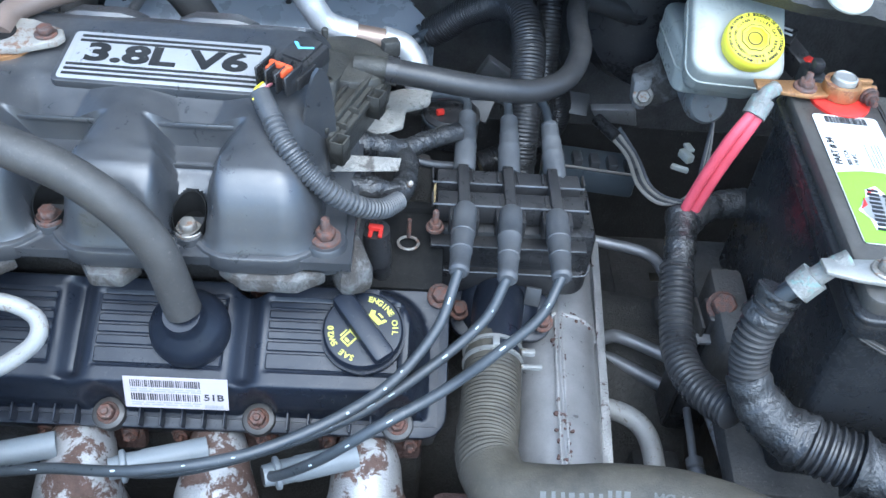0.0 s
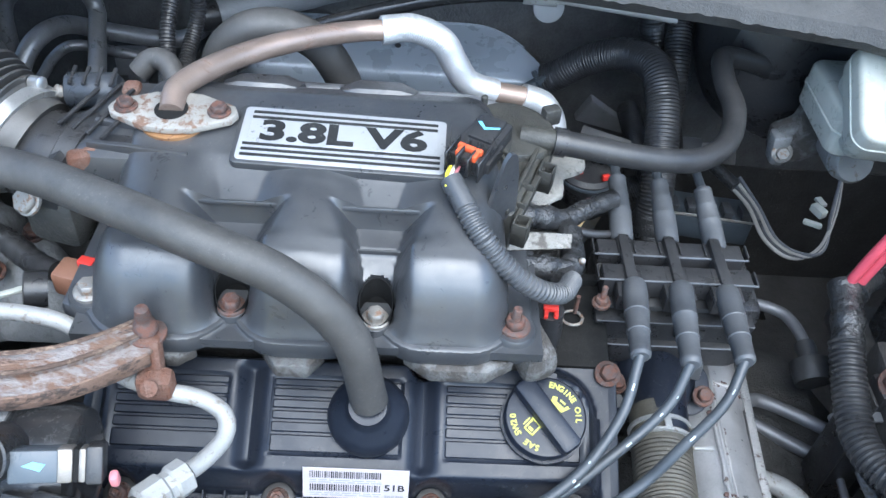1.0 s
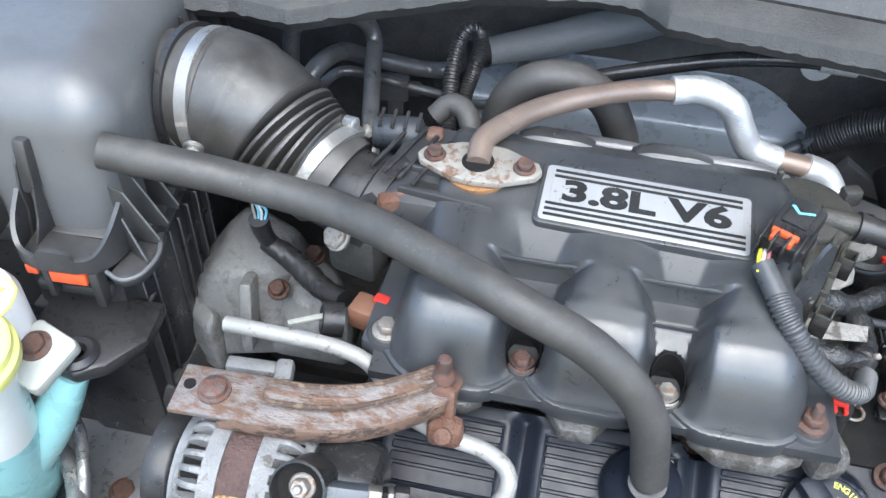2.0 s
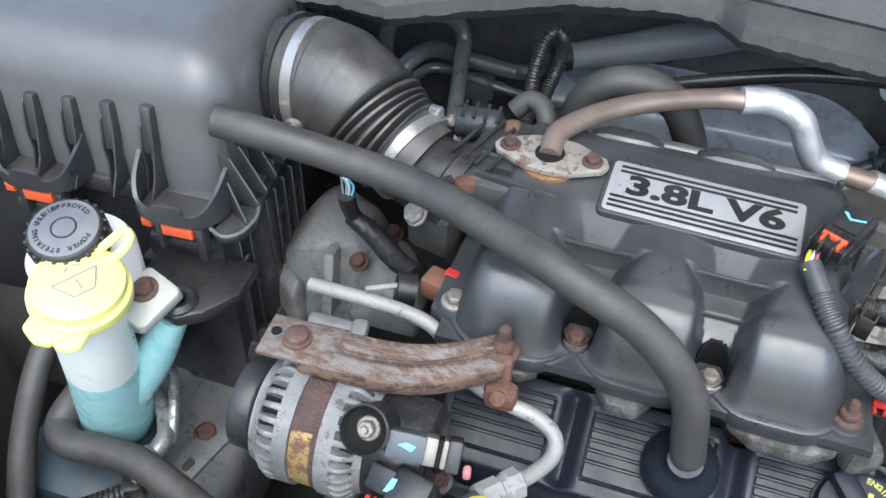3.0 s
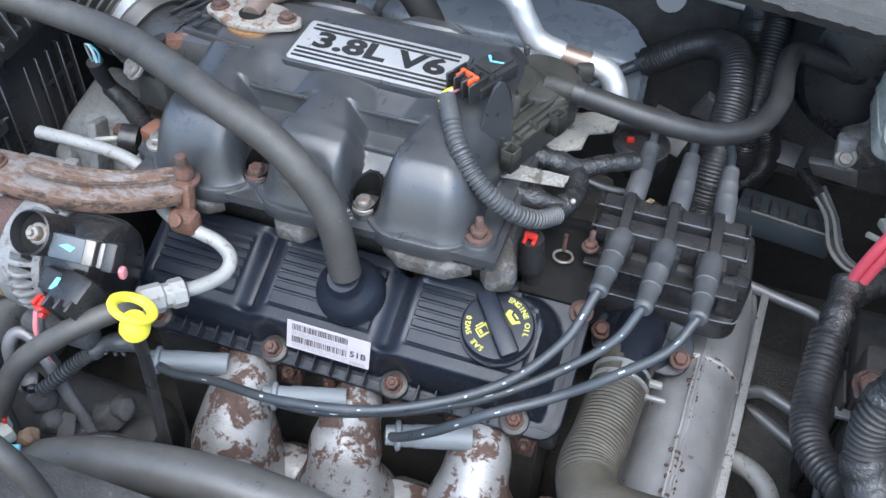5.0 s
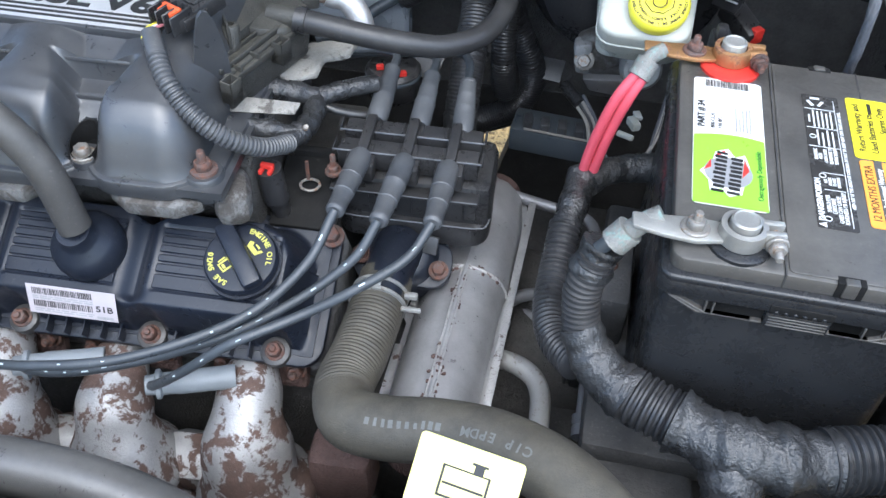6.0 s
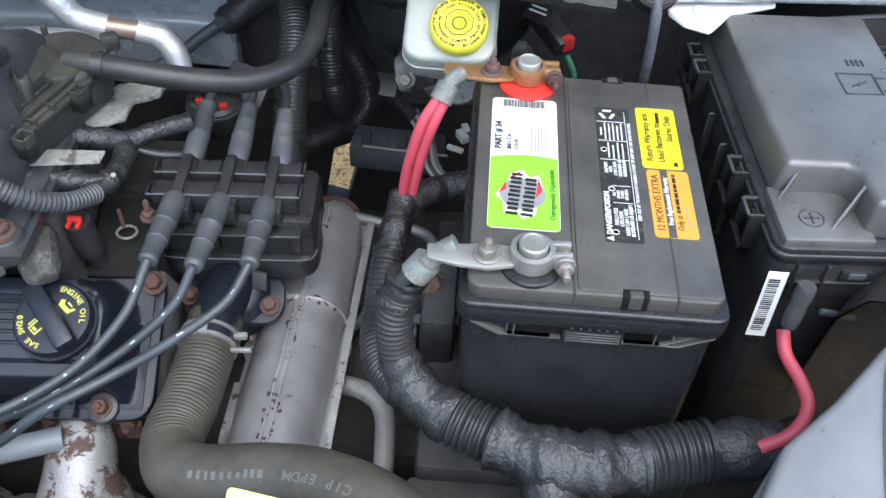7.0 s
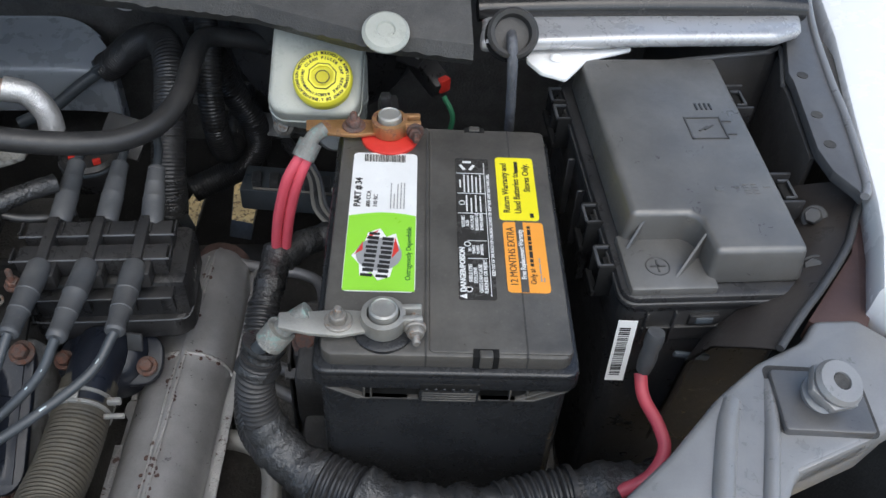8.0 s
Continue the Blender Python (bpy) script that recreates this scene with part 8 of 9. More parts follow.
part("rust_bolt", block((-0.358, 0.636, 0.872), (0.014, 0.016, 0.010), 0.004), "rusty", throttle)

# Engine mount casting below the duct, plug and brown sensor.
casting = thing("engine_mount", (-0.50, 0.57, 0.60), "dusty grey cast engine mount with rusty bolts", "engine mount")
def faceted(points, bevel):
    """A chunky casting: the hull of its corners with worn edges."""
    bm = bmesh.new()
    for p in points:
        bm.verts.new(p)
    bmesh.ops.convex_hull(bm, input=bm.verts[:])
    bmesh.ops.dissolve_limit(bm, angle_limit=0.05, verts=bm.verts[:], edges=bm.edges[:])
    bmesh.ops.bevel(bm, geom=bm.edges[:], offset=bevel, segments=3, affect="EDGES", profile=0.5)
    return bm


part("body", faceted([(-0.548, 0.643, 0.745), (-0.536, 0.654, 0.748), (-0.486, 0.640, 0.735), (-0.489, 0.594, 0.728), (-0.556, 0.575, 0.718), (-0.63, 0.60, 0.63), (-0.605, 0.562, 0.63), (-0.558, 0.550, 0.63), (-0.475, 0.572, 0.63), (-0.45, 0.62, 0.63), (-0.47, 0.68, 0.63), (-0.57, 0.68, 0.63)], 0.007), "grey_cast", casting)
part("arm", faceted([(-0.49, 0.60, 0.715), (-0.47, 0.626, 0.722), (-0.445, 0.615, 0.72), (-0.42, 0.585, 0.69), (-0.45, 0.56, 0.69), (-0.50, 0.56, 0.64), (-0.42, 0.56, 0.64), (-0.42, 0.62, 0.64), (-0.49, 0.63, 0.64)], 0.006), "grey_cast", casting)
part("foot", faceted([(-0.60, 0.575, 0.685), (-0.588, 0.590, 0.69), (-0.545, 0.565, 0.69), (-0.55, 0.545, 0.68), (-0.61, 0.57, 0.62), (-0.59, 0.60, 0.62), (-0.54, 0.575, 0.62), (-0.54, 0.54, 0.62)], 0.005), "grey_cast", casting)
part("rib", block((-0.515, 0.575, 0.690), (0.012, 0.05, 0.07), 0.004, rz=8, rx=-20), "grey_cast", casting)
part("bolt", hexbolt((-0.488, 0.578, 0.716), (0, -0.4, 0.9), 0.0078, 0.008, 1.3), "bolt", casting, "rusty bolt")
part("bolt", hexbolt((-0.466, 0.620, 0.724), (0, -0.2, 0.9), 0.0078, 0.008, 1.3), "bolt", casting, "rusty bolt")
clamped = thing("sensor_lead", (-0.50, 0.60, 0.74), "black plug and lead hanging over the engine mount", "connector")
for k, c in enumerate(("pale_wire", "blue_mark", "white", "blue_mark")):
    part("lead", tube([(-0.497 + 0.002 * k, 0.572, 0.826), (-0.498 + 0.0035 * k, 0.574 + 0.002 * (k % 2), 0.815), (-0.499 + 0.0022 * k, 0.578, 0.798)], 0.0012, 6), c, clamped, "thin sensor wire")
part("boot", tube([(-0.496, 0.577, 0.803), (-0.496, 0.583, 0.780), (-0.492, 0.590, 0.758)], lambda s, u: 0.0088 - 0.0015 * u, 14), "black", clamped, "grey boot")
part("sleeve", tube([(-0.498, 0.588, 0.766), (-0.470, 0.580, 0.755), (-0.440, 0.560, 0.750), (-0.415, 0.545, 0.755)], lambda s, u: 0.0082 + 0.0025 * math.sin(math.pi * u), 20, 0.002, crumple=0.12), "black", clamped)
brown = thing("knock_plug", (-0.39, 0.505, 0.77), "brown sensor plug with a red tab", "connector")
part("body", block((-0.381, 0.509, 0.787), (0.030, 0.022, 0.022), 0.003, rz=-14), "brown_plastic", brown)
part("red_tab", block((-0.372, 0.512, 0.802), (0.012, 0.008, 0.006), 0.001, rz=-14), "red", brown)
part("socket", lathe([(0.014, 0), (0.014, 0.016), (0.011, 0.017), (0.010, 0.008), (0.004, 0.006)], 22, frame_of((-0.402, 0.502, 0.782), (-0.9, -0.3, 0.2))), "black", brown)
part("cable_tie", block((-0.430, 0.498, 0.780), (0.030, 0.005, 0.003), 0.0008, rz=28), "natural", brown, "white cable tie")

# Alternator, its pulley and electrical plugs. The shaft runs across the car.
alt = thing("alternator", (-0.43, 0.335, 0.66), "dusty cast alloy alternator with slotted housing", "alternator")
AX = frame_of((-0.426, 0.366, 0.761), (1, 0, 0)) @ Matrix.Diagonal((0.82, 0.82, 0.78, 1))


def alt_half(profile, lo, hi, slots=30, depth=0.012, turn=0.0):
    """A cast end bell: a turned profile whose shoulder is cut by deep slots between rounded ribs."""
    bm = bmesh.new()
    per = 10
    n = slots * per
    rows = []
    for r, z in profile:
        inside = step(z, lo, lo + 0.003) * (1 - step(z, hi - 0.003, hi))
        row = []
        for k in range(n):
            u = abs((k % per) / per - 0.5) * 2
            cut = 1 - step(u, 0.34, 0.56)
            rib = 0.0011 * step(u, 0.5, 1.0)
            rr = r - inside * depth * cut + inside * rib + 0.0005 * noise.noise((k * 0.21, z * 260, 0.3))
            a = 2 * math.pi * k / n + turn
            row.append(bm.verts.new((rr * math.cos(a), rr * math.sin(a), z)))
        rows.append(row)
    for a, b in zip(rows, rows[1:]):
        for k in range(n):
            bm.faces.new((a[k], a[(k + 1) % n], b[(k + 1) % n], b[k]))
    bmesh.ops.recalc_face_normals(bm, faces=bm.faces)
    return moved(bm, AX)


def shoulder(z_in, z_bend, z_out, r):
    """Profile from the stator outwards: a plain band, then a shoulder that turns in."""
    pts = [(r - 0.004, z_in), (r, z_in)] + [(r, z_in + (z_bend - z_in) * k / 4) for k in range(1, 5)]
    pts += [(r - 0.011 * math.sin(math.pi / 2 * k / 14) ** 2.6, z_bend + (z_out - z_bend) * k / 14) for k in range(1, 15)]
    return pts + [(r - 0.026, z_out + (z_out - z_bend) * 0.1)]


part("front_half", alt_half([(r, -z) for r, z in shoulder(0.014, 0.034, 0.058, 0.0625)][::-1], -0.050, -0.031), "alloy", alt, "slotted front end bell")
part("rear_half", alt_half(shoulder(0.014, 0.034, 0.056, 0.0625), 0.030, 0.049, turn=0.05), "alloy", alt, "slotted rear end bell")
# Added black core; the slots' shade is put into its colour.
part("rotor", lathe([(0.030, -0.052), (0.0520, -0.050), (0.0520, 0.048), (0.030, 0.050)], 40, AX), "black_and_shade", alt, "black core painting the shade in the slots")
part("stator", lathe([(0.058, -0.016), (0.0595, -0.014), (0.0595, 0.014), (0.058, 0.016)], 48, AX), "exhaust_rust", alt, "rust-brown stator ring")
def label_arc():
    bm = bmesh.new()
    rows = [[bm.verts.new((r * math.cos(radians(a)), r * math.sin(radians(a)), z)) for r, z in ((0.0594, -0.013), (0.0601, -0.013), (0.0601, 0.008), (0.0594, 0.008))] for a in range(134, 200, 4)]
    for a, b in zip(rows, rows[1:]):
        for k in range(4):
            bm.faces.new((a[k], a[(k + 1) % 4], b[(k + 1) % 4], b[k]))
    bm.faces.new(rows[0])
    bm.faces.new(rows[-1][::-1])
    return moved(bm, AX)


part("maker_label", label_arc(), "gold_label", alt, "worn golden label")
part("rear_ear", joined(block((-0.448, 0.437, 0.790), (0.044, 0.012, 0.010), 0.003, rz=6, ry=4), block((-0.426, 0.436, 0.792), (0.014, 0.020, 0.012), 0.004, rz=10), block((-0.445, 0.425, 0.778), (0.040, 0.022, 0.020), 0.004, rz=6)), "alloy", alt, "pale cast ear behind the brace")
part("pulley", lathe([(0.030, -0.088), (0.044, -0.086), (0.045, -0.082), (0.045, -0.066), (0.043, -0.063), (0.03, -0.056)], 48, AX), "black", alt, "black pulley")
part("rear_cap", lathe([(0.046, 0.054), (0.050, 0.057), (0.0525, 0.063), (0.051, 0.100), (0.047, 0.110), (0.038, 0.115), (0.02, 0.117)], 40, AX), "gloss_black", alt, "glossy black rear cap")
part("stud_cup", lathe([(0.017, -0.020), (0.0182, 0.012), (0.0168, 0.013), (0.0158, -0.006), (0.004, -0.006)], 32, frame_of((-0.3790, 0.3410, 0.8120), (-0.05, -0.70, 0.72))), "black", alt, "black terminal cup")
# Black floor disc: shade inside the cup is put into the colour.
part("cup_floor", lathe([(0.0168, 0.000), (0.0168, 0.002), (0.008, 0.002)], 30, frame_of((-0.3790, 0.3410, 0.8120), (-0.05, -0.70, 0.72))), "black_and_shade", alt)
part("stud", hexbolt((-0.3790, 0.3396, 0.8134), (-0.05, -0.70, 0.72), 0.0066, 0.008, 1.35, 0.003), "grey_bolt", alt, "rusty terminal nut")
PLG = Matrix.Translation((-0.343, 0.341, 0.806)) @ pose(0, 0, 0, 45, 6, 8) @ Matrix.Diagonal((1.0, 0.82, 0.9, 1))
part("wide_plug", moved(box((-0.022, -0.012, -0.01), (0.006, 0.012, 0.010), 0.002), PLG), "blue_grey", alt, "grey plug with a blue chalk mark")
part("plug_chalk", moved(prism([(-0.014, 0.001), (-0.004, -0.003), (-0.001, 0.002), (-0.008, 0.004)], 0.0101, 0.0104, 0), PLG), "blue_mark", alt)
part("plug_face", moved(box((0.004, -0.0125, -0.009), (0.014, 0.0125, 0.009), 0.002), PLG), "tan_steel", alt, "tan steel clip of the plug")
part("plug_groove", moved(box((0.0138, -0.0122, -0.009), (0.0172, 0.0122, 0.0086), 0.001), PLG), "black_and_shade", alt)
part("plug_ridge", moved(box((0.0168, -0.0125, -0.009), (0.0215, 0.0125, 0.009), 0.002), PLG), "tan_steel", alt)
part("plug_end", moved(box((0.021, -0.014, -0.012), (0.031, 0.014, 0.010), 0.002), PLG), "black", alt)
part("red_plug", joined(block((-0.3665, 0.3085, 0.7665), (0.010, 0.010, 0.013), 0.0015, rz=-10, rx=30), block((-0.3695, 0.3065, 0.774), (0.0035, 0.010, 0.004), 0.0008), block((-0.3635, 0.3065, 0.774), (0.0035, 0.010, 0.004), 0.0008), block((-0.3665, 0.303, 0.760), (0.004, 0.004, 0.006), 0.0008, rx=30)), "red", alt, "red lock of the field plug")
part("field_plug", block((-0.358, 0.326, 0.777), (0.030, 0.020, 0.022), 0.003, rz=-10, rx=40), "black", alt)
part("plug_chalk", moved(prism([(-0.004, -0.006), (0.002, -0.004), (0.003, 0.006), (-0.001, 0.005)], 0.0, 0.0006, 0), Matrix.Translation((-0.354, 0.316, 0.789)) @ pose(0, 0, 0, 40, 0, -10)), "blue_mark", alt)
part("regulator", block((-0.340, 0.322, 0.768), (0.030, 0.030, 0.045), 0.004, rz=-10, rx=20), "black", alt, "black regulator block")
for k in range(3):
    part("regulator_fin", block((-0.350 + 0.010 * k, 0.305, 0.772), (0.003, 0.010, 0.036), 0.001, rz=-10, rx=20), "black", alt)
for k, c in enumerate(("pink", "wire")):
    part("lead", tube([(-0.381 + 0.005 * k, 0.311, 0.752), (-0.381 + 0.006 * k, 0.303, 0.735), (-0.377 + 0.006 * k, 0.300, 0.715), (-0.374, 0.304, 0.695)], 0.0026, 8), c, alt, "thin lead")
part("pink_tip", block((-0.306, 0.338, 0.797), (0.006, 0.008, 0.010), 0.0025, rz=10), "pink", alt)
part("lower_lug", block((-0.380, 0.325, 0.715), (0.07, 0.022, 0.020), 0.007), "dusty_cast", alt)

# Rusty brace over the alternator: a plate that curves up to a tall bolt.
brace = thing("alternator_brace", (-0.39, 0.40, 0.82), "rusty curved steel brace above the alternator", "bracket")
BR = [(-0.480, 0.386), (-0.45, 0.387), (-0.42, 0.388), (-0.39, 0.392), (-0.36, 0.403), (-0.332, 0.422), (-0.308, 0.442)]


def strip(pts, width, z, thick, widths=None):
    line = glide([(x, y, 0) for x, y in pts], 0.006)
    left, right = [], []
    for i, p in enumerate(line):
        d = (line[min(i + 1, len(line) - 1)] - line[max(i - 1, 0)]).normalized()
        n = Vector((-d.y, d.x, 0))
        w = (widths(i / (len(line) - 1)) if widths else width) / 2
        left.append((p + n * w)[:2])
        right.append((p - n * w)[:2])
    return prism(left + right[::-1], z, z + thick, min(0.0015, thick * 0.3))


part("plate", strip(BR, 0.036, 0.822, 0.005, lambda u: 0.038 if u < 0.3 else 0.038 - 0.008 * (u - 0.3) / 0.7), "brace", brace)
part("upper_rib", strip([(x, y + 0.004) for x, y in BR[2:]], 0.016, 0.826, 0.0065, lambda u: 0.015), "brace", brace)
part("groove", strip([(x, y + 0.0035) for x, y in BR[2:]], 0.005, 0.8322, 0.0007, lambda u: 0.0030 + 0.0012 * math.sin(9 * u)), "rust_edge", brace, "grimy groove")
for dy in (-0.0045, 0.0115):
    part("ridge", strip([(x, y + dy) for x, y in BR[2:]], 0.003, 0.8315, 0.0020, lambda u: 0.0032), "ochre_rust", brace, "ochre rusted ridge")
part("edge", strip([(x + 0.003, y - 0.017) for x, y in BR[1:]], 0.004, 0.813, 0.013), "rust_edge", brace, "folded rusty edge")
part("edge", strip([(x - 0.002, y + 0.015) for x, y in BR[2:]], 0.004, 0.815, 0.014), "rust_edge", brace, "folded rusty edge")
# Thin black disc on the plate, with the hole's shade as its colour.
part("hole", lathe([(0.0042, 0), (0.0042, 0.0012)], 16, pose(-0.472, 0.389, 0.8265)), "black_and_shade", brace)
part("bolt", lathe([(0.0112, 0), (0.0112, 0.0022), (0.0090, 0.0026), (0.0086, 0.0062), (0.0070, 0.0075), (0.003, 0.0078)], 24, pose(-0.454, 0.387, 0.827)), "bolt", brace, "round rusty bolt head")
part("tall_bolt", joined(hexbolt((-0.309, 0.440, 0.828), (0, 0, 1), 0.0085, 0.007, 1.55, 0.004), lathe([(0.0085, 0.833), (0.0075, 0.838), (0.0058, 0.840), (0.0054, 0.844), (0.0058, 0.845), (0.0046, 0.852), (0.0028, 0.853)], 14, pose(-0.309, 0.440, 0))), "bolt", brace, "tall rusty bolt")
# the brace dips towards the engine
for ob in brace.children:
    for v in ob.data.vertices:
        v.co.z -= 0.016 * step(v.co.x, -0.43, -0.30)
part("drop_arm", block((-0.306, 0.431, 0.799), (0.016, 0.012, 0.032), 0.004, rx=-12), "rusty", brace)
part("pipe_clamp", joined(block((-0.303, 0.420, 0.782), (0.026, 0.018, 0.022), 0.006), lathe([(0.006, 0), (0.006, 0.003), (0.003, 0.004)], 12, frame_of((-0.303, 0.409, 0.792), (0, -0.7, 0.7)))), "rusty", brace, "rusty pipe clamp")
alone("refrigerant_pipe", tube([(-0.484, 0.470, 0.793), (-0.44, 0.466, 0.797), (-0.40, 0.464, 0.797), (-0.372, 0.460, 0.792), (-0.352, 0.448, 0.783), (-0.330, 0.430, 0.777), (-0.30, 0.420, 0.775), (-0.273, 0.417, 0.771), (-0.256, 0.408, 0.766), (-0.254, 0.393, 0.761), (-0.265, 0.373, 0.762), (-0.278, 0.357, 0.766)], 0.0062, 16), "pale_pipe", "dull grey aluminium refrigerant pipe hooking round the brace", "pipe")
fit = thing("pipe_fitting", (-0.285, 0.345, 0.76), "crimped aluminium fitting and black hose", "pipe fitting")
part("nut", lathe([(0.0095, 0), (0.0125, 0.002), (0.0125, 0.012), (0.0105, 0.014), (0.0105, 0.018), (0.0125, 0.020), (0.0125, 0.036), (0.010, 0.038)], 8, frame_of((-0.272, 0.363, 0.764), (-0.60, -0.72, 0.15))), "pale_pipe", fit, "crimped fitting nut")
part("hose", tube([(-0.294, 0.335, 0.770), (-0.315, 0.315, 0.768), (-0.345, 0.293, 0.755), (-0.38, 0.272, 0.725), (-0.40, 0.25, 0.68)], 0.0092, 18), "rubber", fit, "black rubber hose")
dip = thing("dipstick", (-0.28, 0.31, 0.60), "yellow plastic dipstick ring on a black tube", "dipstick")
RING = frame_of((-0.283, 0.313, 0.790), (0.30, 0.42, 0.85))
part("ring", tube([RING @ Vector((0.0152 * math.cos(a * math.pi / 12), 0.0152 * math.sin(a * math.pi / 12), 0)) for a in range(25)], 0.0034, 12, squash=1.3), "yellow", dip, "bright yellow pull ring")
part("neck", lathe([(0.010, 0), (0.012, 0.006), (0.0095, 0.016), (0.008, 0.018)], 20, frame_of((-0.280, 0.306, 0.770), (0, 0.1, 1))), "yellow", dip)
part("tube", tube([(-0.281, 0.308, 0.772), (-0.287, 0.312, 0.71), (-0.283, 0.302, 0.65), (-0.279, 0.293, 0.59)], 0.0052, 12), "black", dip)

# Fluid bottles at the wing.
steer = thing("steering_reservoir", (-0.675, 0.41, 0.76), "white power steering bottle with a black ribbed cap", "reservoir")
part("tank", lathe([(0.040, -0.09), (0.044, -0.07), (0.044, -0.022), (0.040, -0.014), (0.030, -0.012)], 36, pose(-0.660, 0.415, 0.846)), "white", steer)
SCAP = pose(-0.662, 0.410, 0.845, 12, -4, 40) @ Matrix.Scale(0.87, 4)
scap = part("cap", lathe([(0.034, -0.012), (0.0345, 0.010), (0.0335, 0.013), (0.0315, 0.0145), (0.010, 0.0145)], 44, SCAP), "black", steer, "ribbed black cap with raised letters")
for k in range(22):
    part("grip_rib", moved(block((0.0345, 0, 0), (0.005, 0.0042, 0.022), 0.0012), SCAP @ pose(0, 0, 0, 0, 0, 360 / 22 * k)), "black", scap)
part("face", lathe([(0.031, 0.0140), (0.031, 0.0148), (0.030, 0.0150)], 44, SCAP), "grey_pipe", scap)
for txt, start in (("USE APPROVED", 150), ("POWER STEERING FLUID", -40)):
    for k, ch in enumerate(txt):
        if ch != " ":
            words(ch, 0.0066, SCAP @ pose(0, 0, 0.0152, 0, 0, start - 11.5 * k) @ pose(0.0245, 0, 0, 0, 0, -90), "letter", "black_ink", scap, bold=0.0002)
part("wheel_mark", tube([SCAP @ Vector((0.011 * math.cos(a * math.pi / 10), 0.011 * math.sin(a * math.pi / 10), 0.0152)) for a in range(21)], 0.0008, 6), "black_ink", scap)

wash = thing("washer_filler", (-0.67, 0.39, 0.55), "washer bottle neck full of teal fluid with a pale yellow cap", "washer bottle")
W0, W1 = Vector((-0.632, 0.374, 0.827)), Vector((-0.680, 0.405, 0.585))
AXW = (W0 - W1).normalized()
LV = W1 + AXW * 0.138
part("neck_full", lathe([(0.004, -0.004), (0.016, -0.002), (0.026, 0.005), (0.033, 0.017), (0.0355, 0.034), (0.0350, 0.05), (0.0320, (LV - W1).length)], 36, frame_of(W1, AXW)), "washer", wash, "teal fluid behind thin plastic")
part("neck_empty", lathe([(0.0320, 0), (0.0310, (W0 - LV).length)], 36, frame_of(LV, AXW)), "frosted", wash, "milky upper neck")
CW = frame_of(W0, AXW) @ pose(0, 0, 0.0, -4, 0, -10)
wcap = part("cap", lathe([(0.037, -0.008), (0.0395, -0.004), (0.039, 0.004), (0.036, 0.007), (0.0355, 0.014), (0.033, 0.016), (0.010, 0.0165)], 48, CW), "pale_yellow", wash, "pale yellow cap with a screen wash sign")
part("pull_tab", moved(prism([(0.028, -0.016), (0.050, -0.010), (0.053, 0.0), (0.050, 0.010), (0.028, 0.016)], -0.006, 0.001, 0.003), CW @ pose(0, 0, 0, 0, 0, -115)), "pale_yellow", wcap)
part("loop", tube([(-0.628, 0.396, 0.838), (-0.618, 0.401, 0.843), (-0.609, 0.408, 0.850), (-0.606, 0.416, 0.858), (-0.613, 0.418, 0.860), (-0.622, 0.411, 0.853), (-0.631, 0.404, 0.845)], 0.0036, 12), "pale_yellow", wcap, "finger loop")
part("rear_tab", moved(prism([(-0.025, -0.018), (-0.048, -0.012), (-0.052, 0.0), (-0.046, 0.016), (-0.02, 0.02)], -0.008, 0.0, 0.003), CW @ pose(0, 0, 0, 0, 0, 35)), "pale_yellow", wcap)
part("wash_sign", joined(*[moved(tube([Vector(a), Vector(b)], 0.0009, 6, smooth_line=False), CW @ pose(0, 0, 0.0168, 0, 0, 12)) for a, b in (((-0.018, 0.004, 0), (0.018, 0.004, 0)), ((-0.018, 0.004, 0), (-0.008, -0.014, 0)), ((0.018, 0.004, 0), (0.008, -0.014, 0)), ((-0.008, -0.014, 0), (0.008, -0.014, 0)), ((0, -0.010, 0), (0, 0.0, 0)), ((-0.004, 0.012, 0), (0.0, 0.014, 0)), ((0.004, 0.014, 0), (0.009, 0.012, 0)))]), "grey_ink", wcap)
part("side_arm", tube([(-0.655, 0.40, 0.655), (-0.625, 0.415, 0.70), (-0.597, 0.427, 0.757)], lambda s, u: 0.024 - 0.010 * u, 18), "washer", wash, "teal side arm")
part("shoulder", block((-0.70, 0.375, 0.545), (0.13, 0.13, 0.09), 0.03), "shaded_tank", wash, "lower tank painted dark blue for its shade")
mount_tab = thing("bottle_bracket", (-0.607, 0.408, 0.77), "white plastic bottle bracket with a rusty bolt", "bracket")
part("plate", moved(prism(rounded(0.040, 0.046, 0.005), -0.006, 0.006, 0.002), pose(-0.605, 0.411, 0.790, 14, 8, -18)), "natural", mount_tab)
part("bolt", hexbolt((-0.609, 0.415, 0.798), (0, -0.2, 1), 0.009, 0.006, 1.4), "bolt", mount_tab, "rusty bolt")
part("stay", block((-0.625, 0.42, 0.765), (0.02, 0.03, 0.04), 0.004), "natural", mount_tab)

radcap = thing("radiator_filler", (-0.471, 0.187, 0.74), "white four-lugged cap on the radiator filler neck", "filler neck")
RC = pose(-0.471, 0.187, 0.848, 6, -4, 12)
part("cap", lathe([(0.0285, -0.010), (0.0300, -0.008), (0.0305, 0.000), (0.0290, 0.003), (0.0170, 0.0045), (0.0160, 0.0075), (0.0145, 0.0080), (0.0080, 0.0080), (0.0075, 0.0068), (0.002, 0.0068)], 48, RC), "white", radcap, "white pressed cap")
for a in (20, 110, 200, 290):
    part("lug", moved(block((0.0298, 0, -0.004), (0.008, 0.011, 0.008), 0.0030, seg=3), RC @ pose(0, 0, 0, 0, 0, a)), "white", radcap, "rounded lug")
